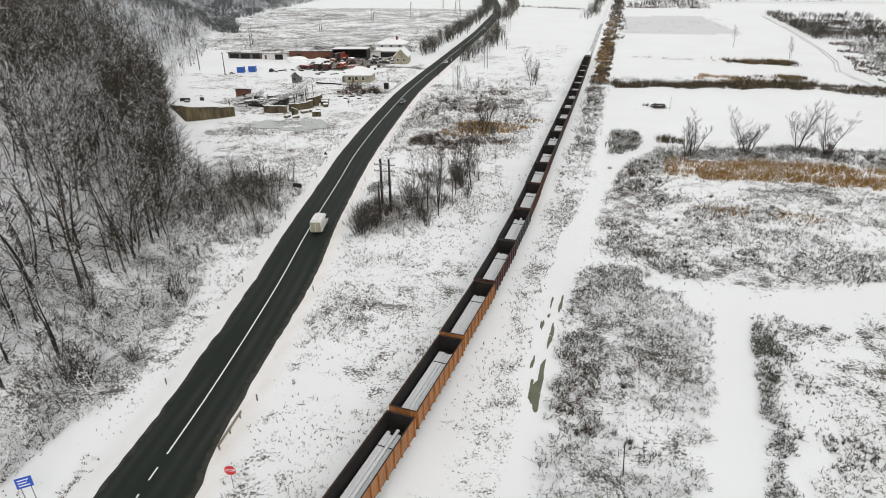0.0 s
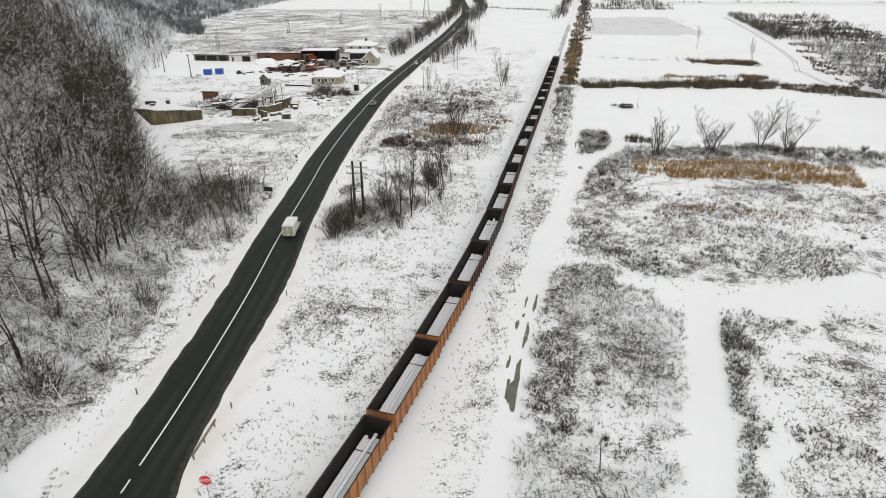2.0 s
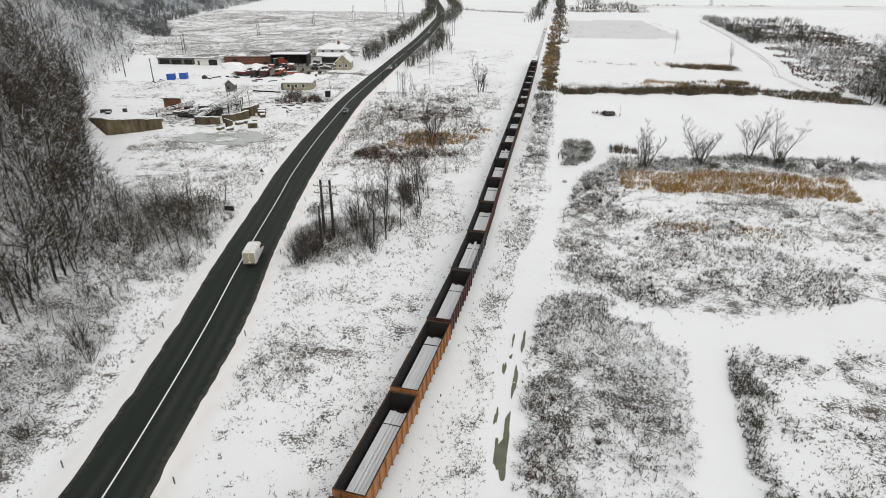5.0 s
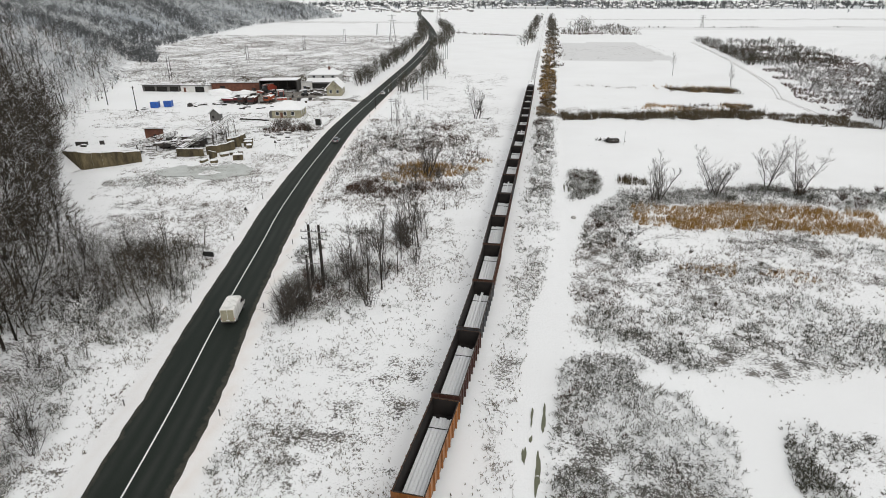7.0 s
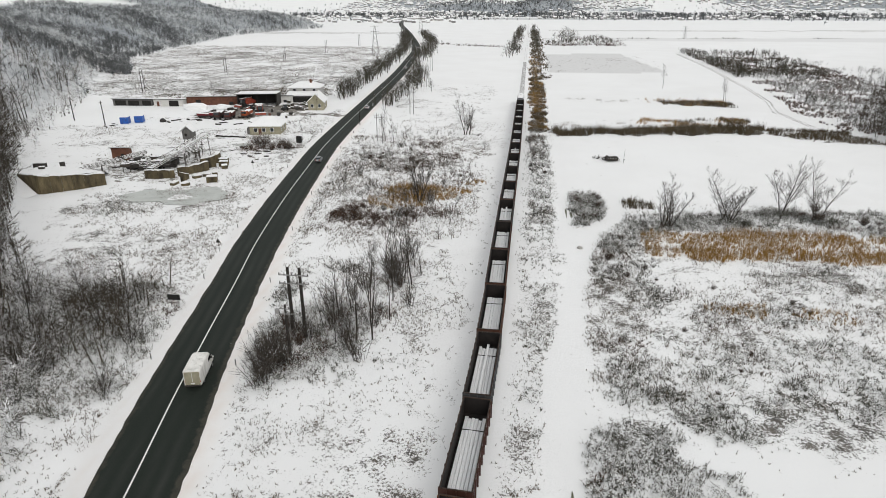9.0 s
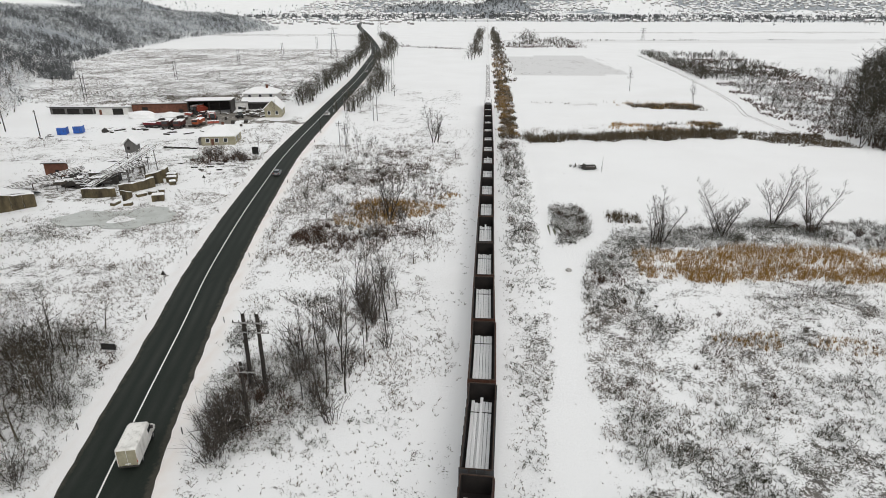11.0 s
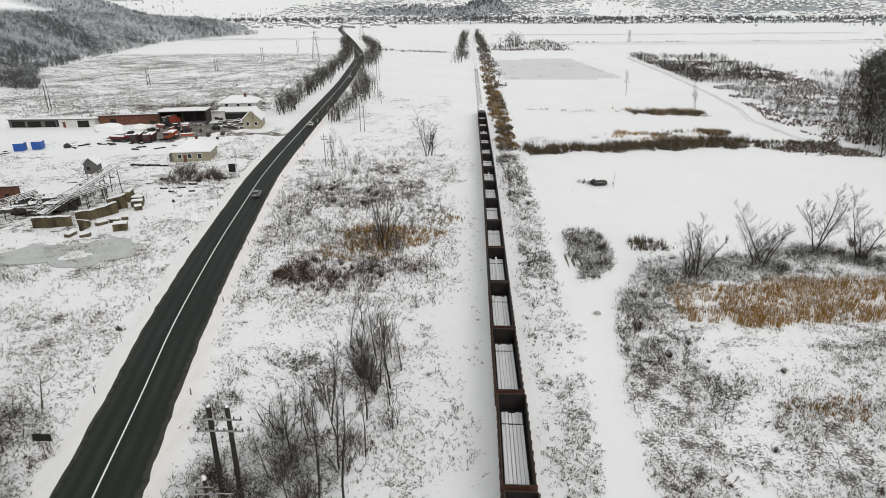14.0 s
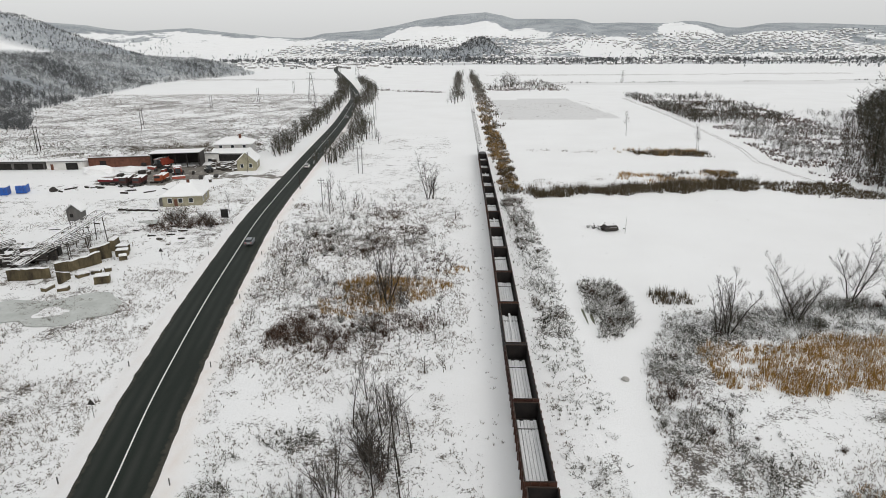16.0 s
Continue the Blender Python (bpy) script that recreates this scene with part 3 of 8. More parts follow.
# zones of cover: outline, share of ground covered, height, kind
ZONES = [
    ("frosted", [(8.9, 38), (8.9, 56), (9.2, 68), (10.4, 82), (13, 88), (19, 89), (24, 82), (28.5, 76), (27, 60), (24, 40)], 0.80, 1.0),
    ("hedge", [(29.6, 36), (29.9, 48), (32.0, 62), (33.0, 75), (36.0, 74), (34.6, 62), (32.6, 48), (32.2, 36)], 1.0, 0.9),
    ("hedge", [(29.8, 36), (30.1, 48), (32.2, 62), (33.2, 75), (35.6, 74), (34.2, 62), (32.2, 48), (31.8, 36)], 1.0, 0.7),
    ("hedge", [(32.6, 68), (32.4, 76.5), (43, 78), (40, 73.5), (35.4, 69)], 0.86, 0.7),
    ("hedge", [(34, 55), (36, 50.5), (43, 50.5), (44, 54), (38, 57)], 0.55, 0.6),
    ("hedge", blob(41.5, 65, 5, 2.6, seed=51), 0.5, 0.6),
    ("hedge", blob(36.5, 62, 3.5, 1.6, seed=52), 0.4, 0.5),
    ("hedge", [(9.6, 49), (9.4, 66), (12.5, 69), (14.8, 66), (14.6, 50)], 0.85, 0.9),
    ("hedge", [(9.9, 77), (10.4, 84), (14, 89), (20, 89), (20.5, 79), (15, 76)], 0.72, 0.8),
    ("hedge", blob(16.5, 47, 5, 4, seed=53), 0.6, 0.7),
    ("hedge", blob(19, 57, 4, 3, seed=54), 0.35, 0.6),
    ("hedge", [(14, 101), (15.5, 103), (22, 99), (30, 88), (28.5, 85), (20, 90.5)], 0.74, 0.8),
    ("hedge", [(34.5, 97), (40, 99), (54, 103), (58, 98), (52, 92), (40, 91.5)], 0.66, 0.8),
    ("hedge", [(22, 136), (26, 135), (31, 118), (28, 114), (22.5, 116)], 0.48, 0.8),
    ("hedge", [(14.6, 124), (15.5, 134), (18, 144), (22, 146), (21, 128)], 0.52, 0.8),
    ("hedge", [(13.2, 150.5), (13.6, 175), (19.4, 175.5), (23, 168), (20.8, 156)], 1.0, 1.2),
    ("hedge", [(26, 152), (26, 158), (40, 163), (70, 168.5), (106, 168), (106, 160), (70, 157), (40, 154)], 0.42, 1.2),
    ("frosted", [(26, 151), (26, 158), (40, 163), (70, 168), (106, 168), (106, 156), (70, 153), (40, 151)], 0.48, 0.9),
    ("scrub", [(40, 128), (42, 138), (60, 136), (74, 132), (72, 122), (50, 120)], 0.6, 0.9),
    ("hedge", blob(46, 157.5, 4.5, 3.0, seed=63), 1.0, 1.9),
    ("hedge", blob(58, 164, 5, 3.5, seed=64), 1.0, 1.9),
    ("hedge", blob(65, 160, 4.5, 3, seed=65), 1.0, 1.9),
    ("hedge", blob(32, 153, 2.5, 2.5, seed=66), 1.0, 1.4),
    ("hedge", [(3.6, 150), (3.6, 240), (9, 240), (10.4, 190), (8.6, 150)], 0.42, 1.1),
    ("frosted", [(45, 60), (46, 79), (64, 82), (70, 60)], 0.55, 0.6),
    ("grass", [(34, 30), (35, 74), (60, 78), (70, 30)], 0.40, 0.5),
    ("scrub", [(14, 92), (13.5, 104), (21, 112), (33, 104), (30, 95), (22, 89)], 0.62, 0.8),
    ("scrub", [(30, 92), (31, 108), (48, 112), (60, 104), (48, 95)], 0.66, 0.8),
    ("grass", [(11.8, 94), (12.4, 114), (13.8, 127), (16.2, 143), (80, 140), (90, 96), (50, 92)], 0.50, 0.6),
    ("scrub", [(13.6, 118), (14.2, 128), (16.4, 142), (20, 149), (27, 158), (28, 136), (24, 120)], 0.46, 0.9),
    ("bramble", blob(20, 136, 4, 6, seed=41), 0.5, 0.8),
    ("bramble", blob(37, 116, 8, 3, seed=42), 0.45, 0.8),
    ("bramble", blob(18, 104, 4, 5, seed=43), 0.42, 0.7),
    ("bramble", blob(40, 104, 8, 4, seed=44), 0.42, 0.7),
    ("bramble", blob(12.5, 58, 2.2, 6, seed=45), 0.8, 0.9),
    ("bramble", blob(12.6, 79, 2.5, 6, seed=46), 0.7, 0.9),
    ("bramble", blob(20, 64, 3, 6, seed=47), 0.4, 0.7),
    ("scrub", [(28, 112), (30, 121), (46, 122), (44, 113)], 0.55, 0.8),
    ("reed", [(26, 139), (26, 149), (52, 153), (75, 150), (72, 136), (45, 137.5), (36, 135.5)], 0.94, 1.5),
    ("reed", blob(35, 117.5, 5, 2.6, seed=31), 0.6, 0.9),
    ("reed", blob(47, 117, 4, 2.4, seed=32), 0.55, 0.9),
    ("reed", [(48, 126), (48, 134), (72, 136), (80, 126)], 0.28, 0.9),
    ("scrub", [(26, 150), (24, 158), (33, 163), (70, 168), (110, 168), (110, 154), (74, 151)], 0.50, 1.1),
    ("scrub", [(14.4, 152), (14.2, 174), (19, 174), (22.4, 168), (20.5, 157)], 1.0, 1.1),
    ("bramble", [(14.6, 154), (14.4, 173), (18, 173), (21, 167), (19, 158)], 0.6, 0.9),
    ("reed_brown", [(23.5, 163.5), (23.5, 169.5), (32.5, 169.5), (32.5, 165)], 1.0, 1.7),
    ("bramble", [(26, 152), (26, 158), (40, 162.5), (70, 168), (106, 167), (106, 157), (70, 154)], 0.35, 1.2),
    ("reed_brown", [(12, 241), (12.5, 251), (54, 259), (86, 266), (87, 255), (54, 248)], 1.0, 2.7),
    ("reed", [(45, 258), (45, 276), (84, 284), (85, 266)], 0.6, 1.3),
    ("reed_brown", [(56, 268), (58, 276), (85, 282), (87, 272)], 0.5, 1.4),
    ("grass", [(14, 258), (15, 272), (45, 276), (45, 258)], 0.18, 0.6),
    ("reed_brown", [(86, 250), (86, 262), (113, 262), (118, 240), (110, 240)], 0.75, 1.4),
    ("reed", [(57, 316), (57, 330), (90, 326), (92, 312)], 0.55, 1.6),
    ("reed_brown", [(62, 316), (62, 324), (93, 320), (93, 310)], 0.95, 1.9),
    ("grass", [(20, 320), (20, 330), (57, 330), (57, 318)], 0.25, 0.8),
    ("scrub", [(3.5, 140), (3.5, 250), (7.5, 250), (11, 225), (11, 180), (9.5, 140)], 0.78, 1.0),
    ("bramble", [(3.6, 150), (3.6, 330), (8, 330), (9, 200), (8.6, 150)], 0.46, 1.2),
    ("reed_brown", [(4, 400), (4, 1050), (14, 1050), (16, 520), (12, 400)], 0.80, 1.9),
    ("reed_brown", [(4, 246), (4, 410), (11.5, 410), (11, 300), (10, 246)], 1.0, 1.5),
    ("reed", [(4, 250), (4, 400), (11, 400), (10, 250)], 0.5, 1.5),
    ("reed", [(4.2, 300), (4.2, 560), (11, 560), (10, 300)], 0.55, 1.8),
    ("bramble", [(4, 380), (4, 470), (18, 560), (16, 420)], 0.4, 2.2),
    ("grass", [(-3.0, 110), (-3.0, 240), (-9, 240), (-8, 110)], 0.30, 0.35),
    ("grass", [(2.4, 20), (2.4, 140), (10.2, 142), (9.2, 127), (8.0, 114), (7.6, 97), (6.6, 83), (5.6, 72), (6.0, 60), (6.6, 45), (6.6, 20)], 0.55, 0.45),
    ("grass", [(-22, 20), (-36, 100), (-50, 180), (-58, 235), (-8, 235), (-6, 150), (-3.2, 100), (-7, 20)], 0.44, 0.55),
    ("grass", [(-44, 140), (-50, 180), (-58, 235), (-10, 235), (-9, 140)], 0.55, 0.7),
    ("scrub", [(-30.5, 88), (-30, 108), (-20, 114), (-15, 110), (-16, 94), (-24, 88)], 0.55, 0.9),
    ("scrub", [(3.2, 84), (3.2, 150), (11.2, 150), (12.0, 140), (10.6, 131), (9.2, 116), (6.6, 97), (6.2, 84)], 0.55, 0.6),
    ("scrub", [(17.5, 144), (20, 149), (24.5, 156), (28, 160), (33, 152), (27, 143), (20, 137)], 0.85, 1.0),
    ("hedge", [(17, 140), (21, 149), (26, 156), (30, 156), (27, 146), (21, 136)], 0.5, 1.0),
    ("scrub", [(23, 86), (23, 93), (45, 96), (54, 93), (44, 88.5), (34, 85)], 0.6, 0.7),
    ("grass", [(15.5, 128), (13.0, 116), (11.8, 97), (18, 96), (24, 118), (22, 134)], 0.62, 0.6),
    ("scrub", [(-33, 93), (-34, 101), (-30, 109), (-22, 112), (-17, 106), (-18, 97), (-25, 91)], 0.74, 1.3),
    ("bramble", blob(-25, 99, 6, 6, seed=67), 0.5, 1.2),
    ("hedge", blob(-33.5, 113, 3.5, 4.5, seed=68), 0.8, 1.0),
    ("hedge", blob(-27, 126, 4, 3, seed=69), 0.5, 0.8),
    ("bramble", blob(-33, 152, 6.0, 3.6, seed=3), 1.0, 1.5),
    ("bramble", blob(-32, 152, 7.5, 6.5, seed=3), 0.60, 1.1),
    ("bramble", blob(-24, 152, 4.5, 7, seed=4), 0.75, 1.1),
    ("bramble", blob(-30, 193, 8, 6, seed=5), 0.65, 1.0),
    ("scrub", blob(-44, 178, 8, 12, seed=6), 0.55, 0.9),
    ("scrub", blob(-36, 205, 12, 9, seed=16), 0.62, 1.0),
    ("reed", blob(-20, 171, 12, 5, seed=7), 0.72, 1.5),
    ("reed_brown", blob(-20, 168, 9, 5, seed=48), 0.6, 1.5),
    ("reed", blob(-26, 163, 7, 5, seed=55), 0.5, 1.0),
    ("bramble", blob(-16, 156, 6, 5, seed=56), 0.72, 1.0),
    ("bramble", blob(-13, 186, 5, 8, seed=57), 0.55, 0.9),
    ("bramble", blob(-22, 206, 7, 7, seed=58), 0.6, 1.0),
    ("bramble", blob(-44, 196, 6, 9, seed=59), 0.55, 0.9),
    ("bramble", blob(-19, 112, 6, 12, seed=60), 0.5, 0.8),
    ("hedge", blob(-58, 101, 9, 9, seed=61), 0.6, 1.2),
    ("bramble", blob(-50, 104, 7, 8, seed=62), 0.55, 1.3),
    ("reed", blob(-10, 178, 4, 5, seed=8), 0.4, 0.9),
    ("reed", blob(-9.5, 160, 2.5, 7, seed=8), 0.45, 0.9),
    ("bramble", blob(-35, 232, 5, 5, seed=9), 0.7, 1.4),
    ("bramble", blob(-27, 222, 4, 5, seed=10), 0.7, 1.4),
    ("scrub", blob(-17, 238, 8, 5, seed=11), 0.5, 0.9),
    ("scrub", blob(-34, 118, 5, 5, seed=12), 0.5, 0.7),
    ("scrub", blob(-32, 80, 4.5, 5, seed=13), 0.4, 0.7),
    ("scrub", blob(-20, 62, 5, 8, seed=24), 0.36, 0.6),
    ("scrub", blob(-22, 84, 5, 6, seed=25), 0.34, 0.6),
    ("scrub", blob(-12, 92, 5, 7, seed=26), 0.30, 0.5),
    ("scrub", blob(-14, 190, 7, 10, seed=27), 0.36, 0.7),
    ("scrub", blob(-45, 150, 7, 10, seed=28), 0.34, 0.7),
    ("grass", [(-45, 30), (-47, 60), (-60, 120), (-100, 150), (-100, 168), (-66, 168), (-46, 110), (-31, 45)], 0.50, 0.55),
    ("scrub", blob(-72, 132, 12, 9, seed=21), 0.42, 0.8),
    ("scrub", blob(-60, 150, 9, 10, seed=22), 0.36, 0.7),
    ("scrub", blob(-88, 150, 10, 6, seed=23), 0.42, 0.7),
    ("scrub", [(-66, 84), (-76, 104), (-62, 116), (-50, 112), (-42, 92), (-46, 80)], 0.75, 1.2),
    ("frosted", [(-37, 22), (-37, 48), (-46, 76), (-62, 90), (-68, 80), (-58, 20)], 0.62, 1.1),
    ("bramble", [(-83, 206), (-86, 218), (-74, 222), (-67.5, 209)], 0.9, 1.7),
    ("reed_brown", [(-190, 304), (-92, 322), (-92, 350), (-150, 350), (-205, 335)], 0.34, 0.7),
    ("scrub", [(-215, 310), (-92, 316), (-92, 372), (-150, 372), (-235, 350)], 0.72, 0.8),
    ("scrub", [(-240, 350), (-98, 372), (-100, 450), (-290, 440)], 0.5, 0.7),
    ("grass", [(-66, 180), (-98, 236), (-70, 300), (-66, 260), (-58, 200)], 0.45, 0.5),
    ("grass", [(-100, 170), (-140, 180), (-175, 236), (-150, 240), (-110, 240)], 0.40, 0.4),
    ("grass", [(-98, 168), (-110, 240), (-70, 240), (-58, 200), (-52, 168)], 0.46, 0.4),
    ("grass", [(-58, 120), (-52, 180), (-70, 180), (-96, 150), (-92, 128), (-70, 112)], 0.45, 0.55),
    ("grass", [(-92, 318), (-190, 300), (-230, 335), (-320, 520), (-350, 655), (-130, 655), (-96, 440)], 0.60, 0.7),
    ("reed_brown", blob(-198, 340, 10, 5, seed=14), 0.5, 0.7),
    ("grass", [(-40, 240), (-66, 340), (-62, 380), (-12, 372), (-10, 240)], 0.22, 0.4),
    ("grass", [(14, 440), (18, 565), (92, 568), (100, 445)], 0.16, 0.4),
    ("bramble", [(14, 690), (14, 712), (90, 720), (110, 800), (96, 690)], 0.55, 2.6),
    ("bramble", [(-98, 700), (-96, 712), (-14, 668), (-14, 656)], 0.8, 2.0),
    ("bramble", [(-13, 620), (-13, 1010), (-6, 1010), (-7, 620)], 0.5, 3.0),
]
KINDS = ("grass", "scrub", "hedge", "frosted", "bramble", "reed", "reed_brown")
# trodden and wet earth in the yard and along the far field edges
MUD = [([(-128, 259), (-130, 272), (-122, 290), (-98, 297), (-88, 290), (-92, 276), (-101, 266), (-108, 258)], 0.85),
       ([(-122, 178), (-120, 196), (-96, 204), (-86, 190), (-84, 172), (-98, 170)], 0.45),
       ([(-160, 190), (-165, 268), (-128, 300), (-84, 300), (-66, 240), (-62, 190), (-100, 166)], 0.10),
       ([(-104, 284), (-104, 300), (-88, 302), (-88, 284)], 0.6),
       ([(-92, 269), (-66, 271.5), (-66, 277), (-92, 276)], 0.75),
       ([(-110, 222), (-100, 232), (-92, 228), (-100, 220)], 0.35),
       ([(-150, 248), (-150, 258), (-128, 258), (-128, 250)], 0.3),
       ([(-320, 655), (-300, 664), (-110, 664), (-110, 655)], 0.5),
       ([(20, 812), (20, 818), (700, 900), (700, 890)], 0.55),
       ([(30, 1010), (30, 1060), (600, 1100), (600, 1040)], 0.42),
       ([(-400, 900), (-400, 960), (-170, 960), (-165, 900)], 0.42)]


def warp(x, y):
    """Shifts places a little, so that the edges of the zones are uneven."""
    far = 1 + 0.01 * np.clip(np.asarray(y) - 150, 0, 400)
    return (x + far * (4.4 * (fbm(x, y, 0.22, 201, 3) - 0.5)), y + far * (5.0 * (fbm(x, y, 0.22, 205, 3) - 0.5)))


def cover(x, y):
    """The share of the ground hidden by low plants, for the tone of the snow."""
    x, y = np.asarray(x, float), np.asarray(y, float)
    c = np.zeros(np.broadcast(x, y).shape)
    for _, poly, share_of, _ in ZONES:
        xs, ys = [p[0] for p in poly], [p[1] for p in poly]
        near = (x > min(xs)) & (x < max(xs)) & (y > min(ys)) & (y < max(ys))
        if near.any():
            hit = np.zeros_like(c, bool)
            wx, wy = warp(x[near], y[near])
            hit[near] = inside(poly, wx, wy)
            c = np.where(hit, np.maximum(c, share_of), c)
    return c


def open_ground(x, y):
    """0 on the road, the rails and the lanes, 1 off them."""
    o = smooth(ROAD_HALF + 1.6, ROAD_HALF + 3.2, np.abs(x - road_x(y)))
    o = o * smooth(2.2, 3.0, np.abs(x - track_x(y)))
    o = o * np.where((y > 120) & (x < 0), smooth(5.5, 8.0, np.abs(x - track_x(y))) * 0.45 + 0.55, 1)
    return o * smooth(-0.4, 0.9, lane_gap(x, y))


# ---- large structure ----
def axis_lines(dense_lo, dense_hi, step, lo, hi, growth):
    mid = list(np.arange(dense_lo, dense_hi + step / 2, step))
    up, s = [], step
    v = mid[-1]
    while v < hi:
        s *= growth
        v = min(v + s, hi)
        up.append(v)
    down, s = [], step
    v = mid[0]
    while v > lo:
        s *= growth
        v = max(v - s, lo)
        down.append(v)
    return np.array(down[::-1] + mid + up)


def build_ground():
    xs = axis_lines(-110, 72, 1.4, -3300, 3300, 1.06)
    ys = axis_lines(20, 270, 1.4, -150, 3800, 1.035)
    X, Y = np.meshgrid(xs, ys)
    Z = ground_z(X, Y)
    nx, ny = len(xs), len(ys)
    verts = np.stack([X.ravel(), Y.ravel(), Z.ravel()], 1)
    i = np.arange(nx * ny).reshape(ny, nx)
    a, b, c, d = i[:-1, :-1].ravel(), i[:-1, 1:].ravel(), i[1:, 1:].ravel(), i[1:, :-1].ravel()
    tris = np.concatenate([np.stack([a, b, c], 1), np.stack([a, c, d], 1)])
    ob = tri_obj("ground", verts, tris, M["ground"])
    x, y = X.ravel(), Y.ravel()
    free = open_ground(x, y)
    lit = (0.215 + 0.45 * np.minimum(cover(x, y), 0.6)) * smooth(2500, 1200, y)
    lit = lit * (0.25 + 1.5 * smooth(0.25, 0.75, fbm(x, y, 0.09, 31)))
    lit = lit * free - 0.45 * (1 - free)
    lit[inside([(-92, 316), (-190, 300), (-236, 335), (-330, 520), (-350, 655), (-130, 655), (-96, 440)], x, y)] += 0.12
    lit[inside([(-66, 345), (-60, 236), (-10, 236), (-12, 372)], x, y)] += 0.07
    clean = (x > 13) & (y > 172) & (y < 241)
    lit[clean] = -0.4
    lit[(y > 241) & (cover(x, y) < 0.05)] -= 0.3
    at = ob.data.attributes.new("litter", "FLOAT", "POINT")
    at.data.foreach_set("value", lit.astype(np.float32))
    off = np.abs(x - road_x(y)) - ROAD_HALF
    at = ob.data.attributes.new("plough", "FLOAT", "POINT")
    at.data.foreach_set("value", (1.0 * inside([(17, 442), (17, 588), (80, 596), (92, 446)], x, y) + 0.55 * inside([(95, 775), (440, 796), (900, 850), (900, 960), (440, 868), (90, 835)], x, y)).astype(np.float32))
    grit = np.exp(-((off - 1.0) / 1.1) ** 2) * np.where(x > road_x(y), 1.0, 0.45) * (y < 900)
    at = ob.data.attributes.new("grit", "FLOAT", "POINT")
    at.data.foreach_set("value", grit.astype(np.float32))
    mud = np.zeros_like(x)
    for poly, amount in MUD:
        wx, wy = warp(x, y)
        mud = np.maximum(mud, amount * inside(poly, wx, wy))
    at = ob.data.attributes.new("mud", "FLOAT", "POINT")
    at.data.foreach_set("value", mud.astype(np.float32))
    # wooded flanks of the far hills, with snow fields between them
    zf = Z.ravel()
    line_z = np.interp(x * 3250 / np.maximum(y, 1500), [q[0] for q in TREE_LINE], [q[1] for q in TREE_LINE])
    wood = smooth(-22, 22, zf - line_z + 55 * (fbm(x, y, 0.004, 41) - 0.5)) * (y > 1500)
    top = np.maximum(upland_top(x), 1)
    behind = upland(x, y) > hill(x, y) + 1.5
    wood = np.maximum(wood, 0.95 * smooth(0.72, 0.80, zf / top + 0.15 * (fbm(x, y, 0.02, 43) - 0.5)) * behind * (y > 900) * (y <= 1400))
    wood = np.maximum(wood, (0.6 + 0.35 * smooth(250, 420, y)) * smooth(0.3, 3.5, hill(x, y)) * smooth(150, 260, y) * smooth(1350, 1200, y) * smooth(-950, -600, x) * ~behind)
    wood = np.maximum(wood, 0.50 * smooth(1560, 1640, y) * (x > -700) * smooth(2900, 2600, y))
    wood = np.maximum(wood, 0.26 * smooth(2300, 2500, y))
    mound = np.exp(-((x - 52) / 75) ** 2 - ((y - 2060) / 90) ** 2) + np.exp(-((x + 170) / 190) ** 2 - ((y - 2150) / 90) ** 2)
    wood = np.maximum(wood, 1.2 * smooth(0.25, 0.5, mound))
    out = smooth(1150, 1300, y) * (x < -150) + smooth(1800, 1950, y) * (x >= -150)
    at = ob.data.attributes.new("outland", "FLOAT", "POINT")
    at.data.foreach_set("value", np.minimum(out, 1).astype(np.float32))
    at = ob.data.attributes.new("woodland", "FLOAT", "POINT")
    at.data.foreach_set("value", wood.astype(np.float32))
    for p in ob.data.polygons:
        p.use_smooth = True
    tagged(ob, "snow-covered valley floor with dead grass and wooded hills", "ground", kind="structure")
    return ob


ground = build_ground()


def ribbon(name, ys, half, lift, mat, offset=0.0, skirt=0.3, flare=0.15):
    """A strip that follows the road, with turned-down sides."""
    ys = np.asarray(ys, float)
    cx = road_x(ys)
    dx = np.gradient(cx, ys)
    nx, nyv = 1 / np.sqrt(1 + dx**2), -dx / np.sqrt(1 + dx**2)
    rows, faces = [], []
    for k, y in enumerate(ys):
        z = lift + 0.35 * float(smooth(350, 800, y))
        for u, dz in ((-half - flare, -skirt), (-half, 0), (half, 0), (half + flare, -skirt)):
            u += offset
            rows.append((cx[k] + nx[k] * u, y + nyv[k] * u, z + dz + (0.0 if dz else -0.02 * abs(u) / 4)))
    n = len(ys)
    for k in range(n - 1):
        for j in range(3):
            a = k * 4 + j
            faces.append((a, a + 1, a + 5, a + 4))
    return mesh_obj(name, rows, faces, mat)


